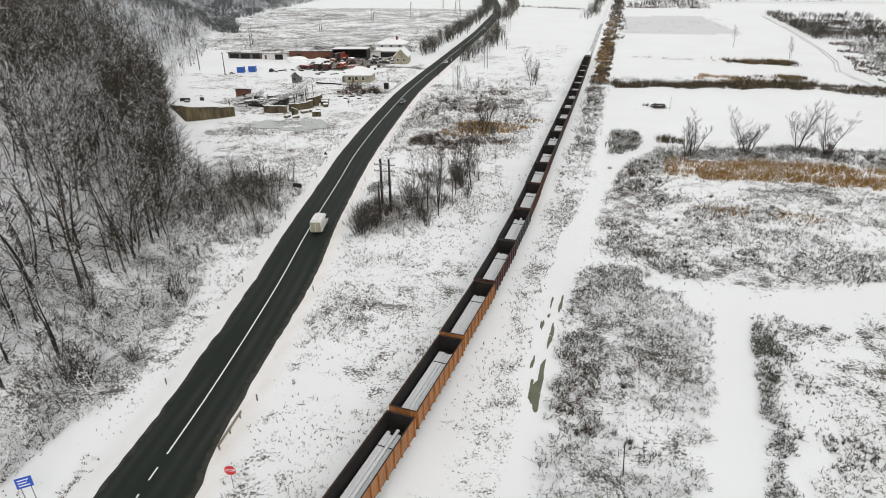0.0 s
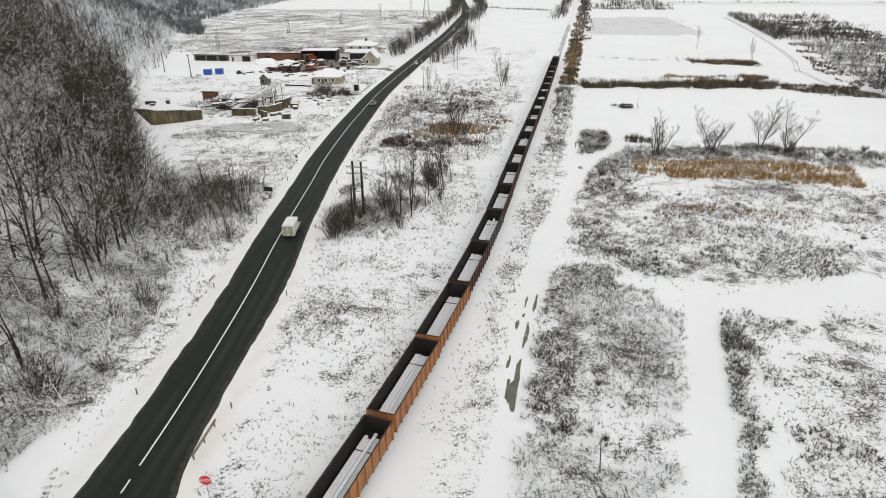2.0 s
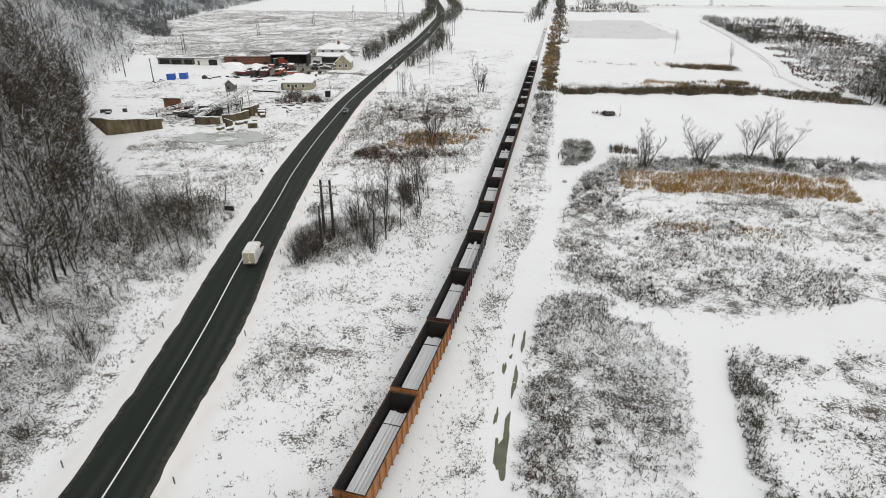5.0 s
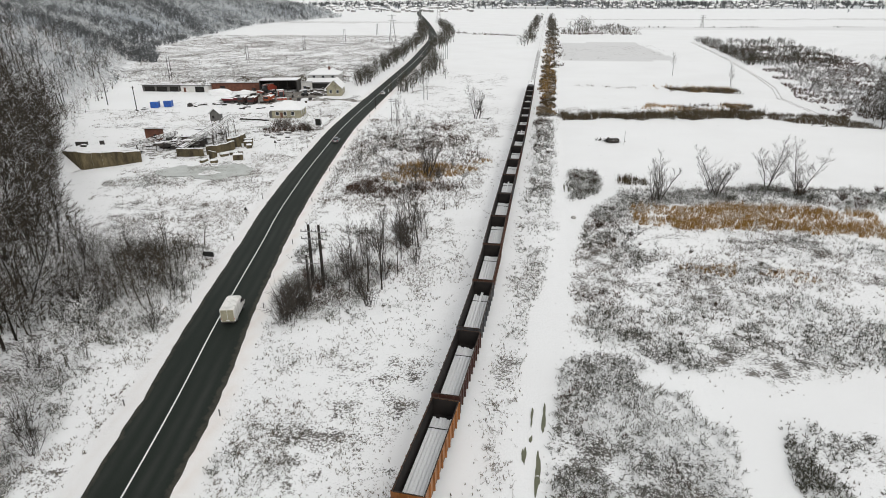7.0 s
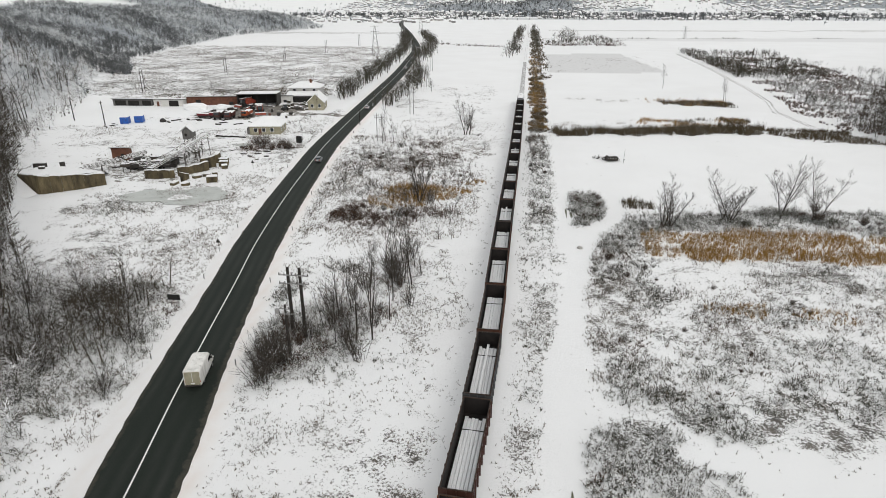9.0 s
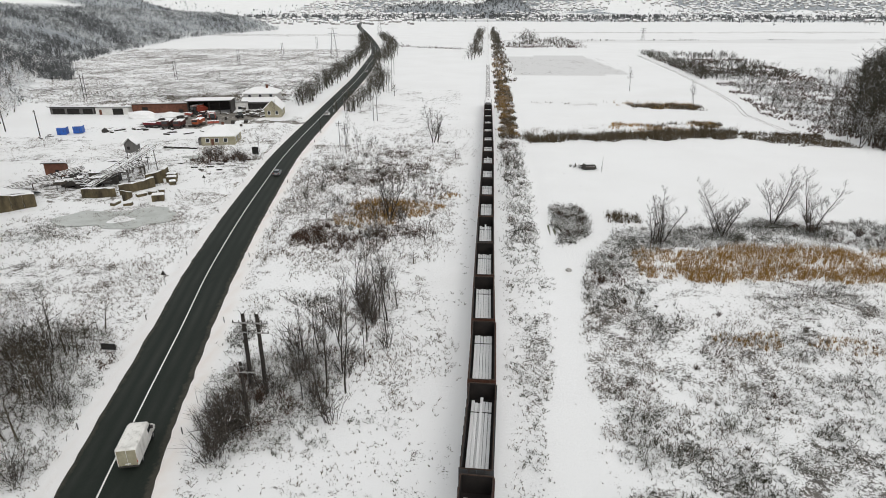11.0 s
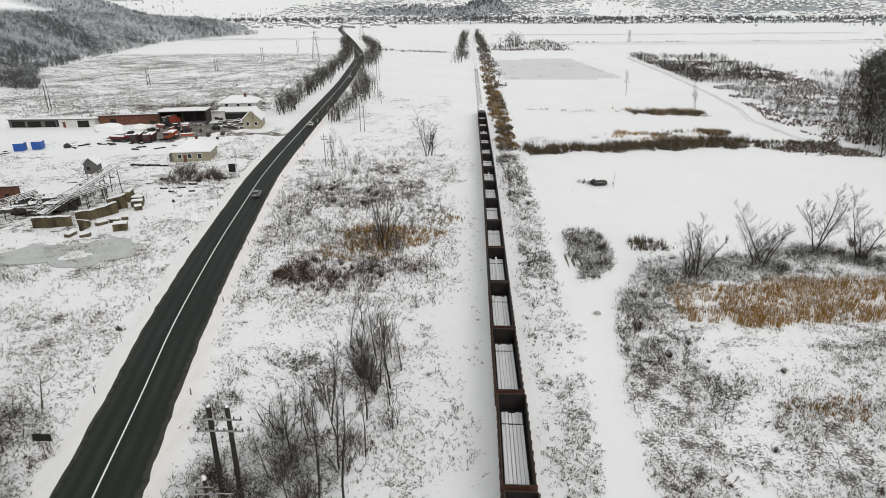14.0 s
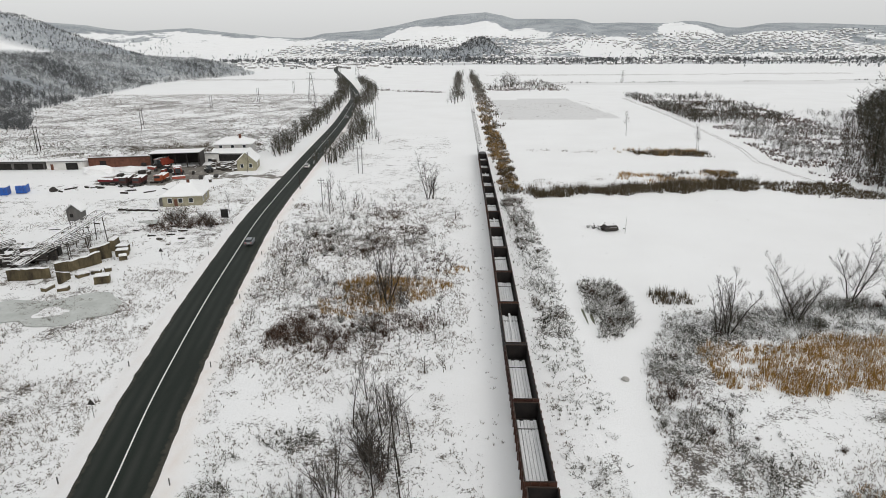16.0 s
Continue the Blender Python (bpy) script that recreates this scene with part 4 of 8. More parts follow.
def build_road():
    """The asphalt, wider on its eastern side, with ragged edges; it carries the place across the road and the nearness of a verge."""
    r = rnd(2)
    ys = np.concatenate([np.arange(-29, 300, 1.2), np.arange(300, 1480, 8)])
    cx = road_x(ys)
    dx = np.gradient(cx, ys)
    nx, ny = 1 / np.sqrt(1 + dx**2), -dx / np.sqrt(1 + dx**2)
    rows, across, verge = [], [], []
    ragged = r.normal(0, 0.06, (len(ys), 2)) + 0.22 * (np.stack([fbm(cx, ys, 0.35, 301, 3), fbm(cx, ys, 0.35, 302, 3)], 1) - 0.5)
    for k, y in enumerate(ys):
        west, east = -3.95 + ragged[k, 0], float(np.interp(y, [e[0] for e in ROAD_EAST], [e[1] for e in ROAD_EAST])) + ragged[k, 1]
        z = 0.10 + 0.35 * float(smooth(350, 800, y))
        for u, dz, v in ((west - 0.15, -0.3, 1), (west, 0, 1), (west + 0.35, 0, 0.75), (west + 1.0, 0, 0), (-1.4, 0, 0), (0, 0, 0), (1.4, 0, 0), (east - 1.2, 0, 0), (east - 0.4, 0, 0.8), (east, 0, 1), (east + 0.15, -0.3, 1)):
            rows.append((cx[k] + nx[k] * u, y + ny[k] * u, z + dz - 0.005 * abs(u)))
            across.append(u)
            verge.append(v)
    c = 11
    faces = [(k * c + q, k * c + q + 1, k * c + q + c + 1, k * c + q + c) for k in range(len(ys) - 1) for q in range(c - 1)]
    ob = mesh_obj("road", rows, faces, M["asphalt"])
    for name, values in (("across", across), ("verge", verge)):
        ob.data.attributes.new(name, "FLOAT", "POINT").data.foreach_set("value", np.array(values, np.float32))
    return ob


road = build_road()
tagged(road, "dark wet asphalt country road cleared of snow", "road", kind="structure")
line = ribbon("centre_line", np.arange(36.5, 700, 2.0), 0.085, 0.114, M["line"], skirt=0.01, flare=0.004)
line.parent = road
for y0 in (30.0, 33.2):
    d = ribbon("centre_dash", np.array([y0, y0 + 0.7, y0 + 1.6]), 0.075, 0.114, M["line"], skirt=0.01, flare=0.004)
    d.parent = road


# ---- railway ----
RAIL_Z = 0.45


def track_pose(y, z=RAIL_Z):
    x0, x1 = float(track_x(y)), float(track_x(y + 1))
    return pose(x0, y, z, 0, 0, -math.degrees(math.atan2(x1 - x0, 1)))


railway = thing("railway_track", (0, 0, 0), 0, "single railway track half buried in snow", "railway", kind="structure")
for side in (-0.75, 0.75):
    ys = np.concatenate([np.arange(-10, 300, 5.0), np.arange(300, 1500, 25.0)])
    vs, fs = [], []
    for y in ys:
        x = float(track_x(y)) + side
        vs += [(x - 0.06, y, 0.30), (x - 0.04, y, RAIL_Z), (x + 0.04, y, RAIL_Z), (x + 0.06, y, 0.30)]
    for k in range(len(ys) - 1):
        for j in range(3):
            a = k * 4 + j
            fs.append((a, a + 1, a + 5, a + 4))
    mesh_obj("rail", vs, fs, M["rail"], railway)
sleeper = None
for k in range(150):
    y = 312 + k * 1.3
    if sleeper is None:
        sleeper = part("sleeper", boxed(-1.25, 1.25, -0.13, 0.13, -0.12, 0.03, 0.02), M["planks"], railway)
        sleeper.matrix_basis = track_pose(y, 0.35)
    else:
        s = share(sleeper, "sleeper", railway, (0, 0, 0))
        s.matrix_basis = track_pose(y, 0.35)


def wheelset(parent, y):
    """Two wheels on an axle."""
    bm = bmesh.new()
    beam(bm, (-0.72, y, 0.46), (0.72, y, 0.46), 0.08)
    for s in (-1, 1):
        beam(bm, (s * 0.68, y, 0.46), (s * 0.81, y, 0.46), 0.46, sides=16)
    return part("wheelset", bm, M["iron"], parent)


def bogie(parent, y):
    bm = bmesh.new()
    for s in (-1, 1):
        box(bm, s * 1.0 - 0.09, s * 1.0 + 0.09, y - 1.45, y + 1.45, 0.45, 0.72, 0.04)
        for e in (-0.9, 0.9):
            box(bm, s * 1.0 - 0.13, s * 1.0 + 0.13, y + e - 0.2, y + e + 0.2, 0.3, 0.62, 0.03)
    box(bm, -1.0, 1.0, y - 0.25, y + 0.25, 0.5, 0.75, 0.03)
    b = part("bogie", bm, M["iron"], parent)
    for e in (-0.9, 0.9):
        wheelset(b, y + e)
    return b


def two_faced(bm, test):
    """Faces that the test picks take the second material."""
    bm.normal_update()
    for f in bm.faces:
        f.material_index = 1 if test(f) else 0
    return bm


def build_wagon():
    """An open high-sided freight wagon; its rear end stands at y = 0."""
    w = thing("freight_wagon", (0, 0, 0), 0, "open high-sided freight wagon", "wagon", "wagons of the train")
    L0, L1, W, F, R = 0.10, 13.40, 1.44, 1.15, 3.22
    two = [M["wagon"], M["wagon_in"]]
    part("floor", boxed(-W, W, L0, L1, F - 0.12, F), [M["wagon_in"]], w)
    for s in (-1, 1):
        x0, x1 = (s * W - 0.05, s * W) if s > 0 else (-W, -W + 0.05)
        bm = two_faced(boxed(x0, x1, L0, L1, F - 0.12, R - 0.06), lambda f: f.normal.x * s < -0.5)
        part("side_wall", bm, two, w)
        part("top_rail", boxed(s * W - 0.065, s * W + 0.045, L0 - 0.03, L1 + 0.03, R - 0.06, R + 0.03, 0.015), M["rim_rust"], w)
        part("solebar", boxed(s * 1.15 - 0.06, s * 1.15 + 0.06, L0, L1, F - 0.45, F - 0.12, 0.015), M["iron"], w)
    post = None
    for s in (-1, 1):
        for k in range(10):
            y = L0 + 0.12 + k * (L1 - L0 - 0.24) / 9
            if post is None:
                post = part("stanchion", boxed(-0.05, 0.11, -0.075, 0.075, F - 0.16, R - 0.06, 0.02), M["wagon"], w)
                post.location = (s * W - 0.055 * (s < 0) * 0, y, 0)
                post.matrix_basis = Matrix.Translation((s * (W + 0.05), y, 0)) @ Euler((0, 0, math.pi if s < 0 else 0)).to_matrix().to_4x4()
            else:
                o = share(post, "stanchion", w, (s * (W + 0.05), y, 0), math.pi if s < 0 else 0)
    for y, s in ((L0, -1), (L1, 1)):
        y0, y1 = (y, y + 0.06) if s < 0 else (y - 0.06, y)
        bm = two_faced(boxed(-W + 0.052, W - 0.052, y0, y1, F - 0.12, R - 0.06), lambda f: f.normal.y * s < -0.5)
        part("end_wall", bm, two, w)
        part("end_rail", boxed(-W + 0.09, W - 0.09, y - 0.06, y + 0.06, R - 0.055, R + 0.028, 0.015), M["rim_rust"], w)
        for x in (-0.85, 0.0, 0.85):
            yy = y + s * 0.055
            part("end_post", boxed(x - 0.06, x + 0.06, yy - 0.05, yy + 0.05, F - 0.12, R - 0.07, 0.015), M["wagon"], w)
        for x in (-0.875, 0.875):
            bm = beamed((x, y + s * 0.02, 0.98), (x, y + s * 0.42, 0.98), 0.10, sides=8)
            beam(bm, (x, y + s * 0.28, 0.98), (x, y + s * 0.33, 0.98), 0.22, sides=12)
            part("buffer", bm, M["iron"], w)
        part("buffer_beam", boxed(-1.3, 1.3, y - 0.08 * (s < 0) - 0.02, y + 0.08 * (s > 0) + 0.02, 0.72, 1.02, 0.02), M["iron"], w)
    bogie(w, 2.4)
    bogie(w, 11.1)
    return w


def build_load(seed):
    """Long steel bars in a wagon, with snow on them and two straps across."""
    r = rnd(seed)
    ld = thing("steel_bars", (0, 0, 0), 0, "long bundled steel bars under snow in a wagon", "freight load", "loads of the train")
    n = 6
    edges = np.linspace(-1.12, 1.12, n + 1)
    y0, y1 = 0.35, 12.0 + r.uniform(-0.3, 0.6)
    for k in range(n):
        a, b = edges[k] + 0.004 + r.uniform(0, 0.022), edges[k + 1] - 0.004 - r.uniform(0, 0.022)
        h = 1.54 + r.uniform(-0.04, 0.04)
        part("bar", boxed(a, b, y0 + r.uniform(0, 0.15), y1 + r.uniform(-0.25, 0.25), 1.15, h, 0.03), M["load"], ld)
    if r.rand() < 0.4:
        part("bar", boxed(-0.18, 0.14, y0 + 0.1, y1 + 0.5, 1.60, 1.80, 0.03), M["load"], ld)
    for y in (1.5 + r.uniform(-0.3, 0.3), 10.2 + r.uniform(-0.5, 0.5)):
        part("strap", boxed(-1.14, 1.14, y - 0.035, y + 0.035, 1.50, 1.615), M["strap"], ld)
    return ld


WAGON_COLOURS = {
    "orange": ((0.33, 0.135, 0.042), "rusty orange"),
    "teal": ((0.12, 0.17, 0.17), "faded teal"),
    "maroon": ((0.060, 0.026, 0.021), "dark maroon"),
    "grey": ((0.060, 0.064, 0.068), "dark grey"),
    "brown": ((0.085, 0.038, 0.025), "rusty brown"),
}
ORDER = ["orange", "orange", "orange", "orange", "maroon", "grey", "brown", "brown", "maroon", "grey", "brown", "maroon", "grey", "maroon", "brown",
         "grey", "maroon", "grey", "brown", "maroon"]
REAR = 72.55 - 4 * 14.04
first_wagon = build_wagon()
loads = [build_load(50 + k) for k in range(4)]
for k, colour in enumerate(ORDER):
    m = track_pose(REAR + k * 14.04)
    w = first_wagon if k == 0 else copy_thing(first_wagon, m)
    w.matrix_basis = m
    rgb, words = WAGON_COLOURS[colour]
    if k == 0:
        rgb, words = WAGON_COLOURS["teal"]
    tint_thing(w, rgb)
    tagged(w, words + " open high-sided steel freight wagon on the track")
    if k < 4:
        loads[k].matrix_basis = m
    else:
        copy_thing(loads[k % 4], m)


def build_locomotive(y):
    e = thing("locomotive", (0, 0, 0), 0, "grey diesel locomotive with snow on its roof", "locomotive")
    e.matrix_basis = track_pose(y)
    prof = [(-1.45, 1.0), (1.45, 1.0), (1.48, 2.9), (1.25, 3.55), (0.7, 3.9), (-0.7, 3.9), (-1.25, 3.55), (-1.48, 2.9)]
    part("body", prism(bmesh.new(), prof, "y", 0.5, 15.4), M["machine"], e)
    part("roof_snow", prism(bmesh.new(), [(-1.2, 3.62), (1.2, 3.62), (0.7, 3.98), (-0.7, 3.98)], "y", 2.2, 13.5), M["snow"], e, "snow on the roof")
    for yy in (0.47, 15.38):
        for x in (-0.75, 0.75):
            part("cab_window", boxed(x - 0.5, x + 0.5, yy, yy + 0.05, 2.3, 3.1, 0.02), M["glass"], e)
    for x in (-1.49, 1.45):
        for k in range(5):
            part("side_window", boxed(x, x + 0.04, 2.0 + k * 2.5, 3.2 + k * 2.5, 2.2, 2.9, 0.01), M["glass"], e)
    part("underframe", boxed(-1.35, 1.35, 0.3, 15.6, 0.75, 1.0, 0.03), M["iron"], e)
    part("exhaust", beamed((0, 8, 3.95), (0, 8, 4.2), 0.25, sides=10), M["iron"], e)
    for yy in (3.2, 12.6):
        bogie(e, yy)
    tint_thing(e, (0.16, 0.165, 0.17))
    return e


build_locomotive(REAR + 20 * 14.04 + 0.5)


# ---- vehicles on the road ----
def loft(bm, sections):
    """Joins rings of points, given front to back, into a closed skin."""
    rings = [[bm.verts.new(p) for p in s] for s in sections]
    n = len(rings[0])
    for a, b in zip(rings, rings[1:]):
        for i in range(n):
            bm.faces.new((a[i], a[(i + 1) % n], b[(i + 1) % n], b[i]))
    bm.faces.new(rings[0])
    bm.faces.new(rings[-1])
    bmesh.ops.recalc_face_normals(bm, faces=bm.faces)
    return bm


def ring(y, w, z0, z1, r):
    """A rounded box outline across the vehicle."""
    pts = []
    for sx, z, dx, dz in ((1, z0, 0, 1), (1, z1, 0, -1), (-1, z1, 0, -1), (-1, z0, 0, 1)):
        a, b = (sx * w, y, z + dz * r), (sx * (w - r), y, z)
        pts += [a, b] if (sx > 0) == (z == z1) else [b, a]
    return pts


def wheels(v, base, half, radius):
    for y in base:
        for s in (-1, 1):
            t = part("wheel", beamed((s * (half - 0.2), y, radius), (s * half, y, radius), radius, sides=16), M["tyre"], v)
            part("rim", beamed((s * (half - 0.02), y, radius), (s * (half + 0.012), y, radius), radius * 0.6, sides=12), M["rim"], t)


def lights(v, y_rear, y_front, half, z):
    for s in (-1, 1):
        part("tail_light", boxed(s * half - 0.1, s * half + 0.1, y_rear - 0.02, y_rear + 0.05, z, z + 0.28, 0.02), M["red_lamp"], v)
        part("headlight", boxed(s * half - 0.16, s * half + 0.16, y_front - 0.06, y_front + 0.02, z - 0.1, z + 0.1, 0.02), M["lamp"], v)


def build_car(rgb, label):
    v = thing("car", (0, 0, 0), 0, label, "car")
    body = [ring(-2.15, 0.78, 0.35, 0.85, 0.08), ring(-2.1, 0.84, 0.28, 1.0, 0.1), ring(-1.2, 0.88, 0.25, 1.02, 0.1), ring(0.6, 0.88, 0.25, 0.98, 0.1),
            ring(1.6, 0.85, 0.26, 0.86, 0.1), ring(2.1, 0.74, 0.3, 0.68, 0.1)]
    part("body", loft(bmesh.new(), body), M["car"], v, smooth_shade=False)
    cab = [ring(-2.0, 0.66, 0.95, 1.04, 0.02), ring(-1.6, 0.66, 0.95, 1.40, 0.08), ring(-0.6, 0.68, 0.95, 1.48, 0.1), ring(0.2, 0.67, 0.95, 1.42, 0.08),
           ring(0.95, 0.7, 0.95, 1.0, 0.02)]
    part("cabin_glass", loft(bmesh.new(), cab), M["glass"], v)
    roof = [ring(-1.55, 0.62, 1.36, 1.43, 0.02), ring(-0.6, 0.64, 1.44, 1.51, 0.02), ring(0.15, 0.62, 1.39, 1.45, 0.02)]
    part("roof", loft(bmesh.new(), roof), M["car"], v)
    part("rear_bumper", boxed(-0.8, 0.8, -2.22, -2.08, 0.35, 0.55, 0.04), M["iron"], v)
    part("number_plate", boxed(-0.26, 0.26, -2.235, -2.215, 0.62, 0.73), M["sign_white"], v)
    wheels(v, (-1.3, 1.3), 0.86, 0.31)
    lights(v, -2.14, 2.05, 0.62, 0.68)
    tint_thing(v, rgb)
    return v


def build_van(rgb, label):
    v = thing("van", (0, 0, 0), 0, label, "van")
    body = [ring(-2.9, 0.97, 0.45, 2.45, 0.14), ring(-2.8, 0.99, 0.4, 2.6, 0.16), ring(0.9, 0.99, 0.38, 2.62, 0.18), ring(1.35, 0.97, 0.38, 2.45, 0.2),
            ring(2.05, 0.95, 0.38, 1.5, 0.15), ring(2.75, 0.9, 0.38, 1.15, 0.15), ring(2.85, 0.85, 0.42, 0.95, 0.1)]
    part("body", loft(bmesh.new(), body), M["car"], v)
    bm = bmesh.new()
    vs = [bm.verts.new(p) for p in ((-0.82, 1.43, 2.36), (0.82, 1.43, 2.36), (0.84, 2.07, 1.53), (-0.84, 2.07, 1.53))]
    bm.faces.new(vs)
    ext = bmesh.ops.extrude_face_region(bm, geom=bm.faces[:])
    bmesh.ops.translate(bm, verts=[g for g in ext["geom"] if isinstance(g, bmesh.types.BMVert)], vec=(0, 0.04, 0.03))
    bmesh.ops.recalc_face_normals(bm, faces=bm.faces)
    part("windscreen", bm, M["glass"], v)
    for s in (-1, 1):
        x = s * 0.975
        part("door_window", boxed(x - 0.03, x + 0.03, 0.55, 1.5, 1.5, 2.05, 0.02), M["glass"], v)
        part("mirror", boxed(s * 1.0, s * 1.22, 1.45, 1.58, 1.45, 1.85, 0.04) if s > 0 else boxed(-1.22, -1.0, 1.45, 1.58, 1.45, 1.85, 0.04), M["iron"], v)
    for s in (-1, 1):
        part("rear_door", boxed(s * 0.45 - 0.42, s * 0.45 + 0.42, -2.94, -2.88, 0.6, 2.35, 0.02), M["plaster"], v, "dirt-yellowed rear door")
    part("rear_bumper", boxed(-0.95, 0.95, -3.0, -2.86, 0.38, 0.58, 0.04), M["iron"], v)
    part("number_plate", boxed(-0.26, 0.26, -2.955, -2.935, 0.75, 0.86), M["sign_white"], v)
    wheels(v, (-1.75, 1.85), 0.97, 0.35)
    lights(v, -2.9, 2.78, 0.82, 0.9)
    tint_thing(v, rgb)
    return v


def on_road(v, y, lane):
    dx = float(road_x(y + 1) - road_x(y - 1)) / 2
    yaw = -math.degrees(math.atan2(dx, 1))
    v.matrix_basis = pose(float(road_x(y)) + lane, y, 0.10, 0, 0, yaw if lane > 0 else yaw + 180)
    return v


on_road(build_van((0.74, 0.73, 0.70), "white delivery van with dirt-yellowed rear doors on the road"), 91, 2.0)
on_road(build_car((0.16, 0.18, 0.20), "grey hatchback car driving on the asphalt road"), 197, 2.0)
on_road(build_car((0.70, 0.70, 0.69), "white car far along the road"), 288, 2.0)
on_road(build_car((0.66, 0.66, 0.66), "pale car far along the road"), 452, 2.0)
on_road(build_car((0.05, 0.05, 0.055), "black car far along the road"), 505, -2.0)
on_road(build_car((0.05, 0.05, 0.055), "black car far along the road"), 548, 2.0)
on_road(build_car((0.2, 0.2, 0.21), "grey car far along the road"), 590, -2.0)
on_road(build_car((0.6, 0.6, 0.6), "pale car far along the road"), 640, 2.0)


# ---- low plants ----
def blades(px, py, pz, count, height, lean, width, seed, side=0):
    """Thin stems that rise from each place and lean apart, with side twigs: the corners of one triangle each."""
    r = rnd(seed)
    n = len(px) * count
    bx, by, bz = (np.repeat(v, count) for v in (px, py, pz))
    h = np.repeat(height, count) * r.uniform(0.45, 1.15, n)
    a = r.uniform(0, 2 * np.pi, n)
    spread = r.uniform(0, 1, n) * np.repeat(lean, count)
    off = r.uniform(0, 0.28, n) * np.repeat(height, count)
    ca, sa = np.cos(a), np.sin(a)
    b2 = r.uniform(0, 2 * np.pi, n)
    wx, wy = np.cos(b2) * width * 0.5, np.sin(b2) * width * 0.5
    rx, ry = bx + ca * off, by + sa * off
    tx, ty = rx + ca * spread * h, ry + sa * spread * h
    tz = bz + h * np.sqrt(np.maximum(1 - (spread * 0.6) ** 2, 0.2))
    v = np.empty((n, 3, 3), np.float32)
    v[:, 0] = np.stack([rx - wx, ry - wy, bz - 0.03], 1)
    v[:, 1] = np.stack([rx + wx, ry + wy, bz - 0.03], 1)
    v[:, 2] = np.stack([tx, ty, tz], 1)
    if not side:
        return v.reshape(-1, 3)
    f = r.uniform(0.25, 0.95, (n * side, 1))
    root = np.repeat(np.stack([rx, ry, bz], 1), side, 0)
    tip = np.repeat(v[:, 2], side, 0)
    p = root + (tip - root) * f
    a = r.uniform(0, 2 * np.pi, n * side)
    long = np.repeat(h, side) * r.uniform(0.25, 0.6, n * side)
    q = p + np.stack([np.cos(a) * long, np.sin(a) * long, r.uniform(-0.25, 0.55, n * side) * long], 1)
    q[:, 2] = np.maximum(q[:, 2], root[:, 2] + 0.03)
    half = np.stack([-np.sin(a), np.cos(a), r.uniform(-0.6, 0.6, n * side)], 1) * width * 0.55
    w = np.stack([p - half, p + half, q], 1).astype(np.float32)
    return np.concatenate([v.reshape(-1, 3), w.reshape(-1, 3)])


def stuff(name, verts, mat, label, category):
    tris = np.arange(len(verts), dtype=np.int32).reshape(-1, 3)
    ob = tri_obj(name, verts, tris, mat)
    return tagged(ob, label, category, kind="stuff")


STYLE = {  # per square metre at full cover, stems a clump, side twigs, lean, width, patch size
    "grass": (5.0, 3, 1, 1.1, 0.062, 0.28),
    "scrub": (3.2, 4, 2, 1.1, 0.085, 0.30),
    "frosted": (3.4, 4, 2, 1.1, 0.085, 0.26),
    "hedge": (3.6, 4, 2, 1.0, 0.085, 0.30),
    "bramble": (2.6, 4, 2, 0.9, 0.085, 0.30),
    "reed": (4.4, 7, 0, 0.35, 0.075, 0.16),
    "reed_brown": (3.6, 7, 0, 0.30, 0.085, 0.16),
}
LOW_NAMES = {"grass": ("dead_grass", "dead weeds and grass poking through snow", "grass"),
             "scrub": ("scrub", "low grey scrub dusted with snow", "scrub"),
             "hedge": ("dense_scrub", "dense dark olive scrub with little snow", "scrub"),
             "frosted": ("frosted_scrub", "low scrub thickly frosted with snow", "scrub"),
             "bramble": ("brambles", "dark brown leafless brambles and undergrowth", "brambles"),
             "reed": ("golden_reeds", "golden dry reeds standing in snow", "reeds"),
             "reed_brown": ("brown_reeds", "dark brown dry reed strips in snow", "reeds")}
collected = {k: [] for k in KINDS}
for zi, (kind, poly, share_of, tall) in enumerate(ZONES):
    dens, count, side, lean, width, patch = STYLE[kind]
    r = rnd(900 + zi)
    xs, ys = [p[0] for p in poly], [p[1] for p in poly]
    mid = (min(ys) + max(ys)) / 2
    coarse = 1.0 if mid < 170 else (1.1 if kind.startswith("reed") else 1.5) if mid < 335 else 3.2
    area = (max(xs) - min(xs)) * (max(ys) - min(ys))
    n = int(area * dens / coarse**2)
    x, y = r.uniform(min(xs), max(xs), n), r.uniform(min(ys), max(ys), n)
    x, y = x + r.normal(0, 0.5 * coarse, n), y + r.normal(0, 0.5 * coarse, n)
    wx, wy = warp(x, y)
    keep = inside(poly, wx, wy) & (r.uniform(0, 1, n) < open_ground(x, y))
    f = 0.55 * fbm(x, y, patch, 60 + zi, 3) + 0.45 * fbm(x, y, patch * 0.3, 160 + zi, 2)
    keep &= f + r.uniform(-0.09, 0.09, n) > np.interp(share_of, [0, 0.5, 1.0], [0.76, 0.535, 0.26])
    x, y = x[keep], y[keep]
    h = tall * (0.5 + 0.8 * fbm(x, y, 0.3, 70 + zi, 2)) * r.uniform(0.6, 1.2, len(x))
    collected[kind].append(blades(x, y, ground_z(x, y), count, h, np.full(len(x), lean), width * coarse**0.9, 400 + zi, side))
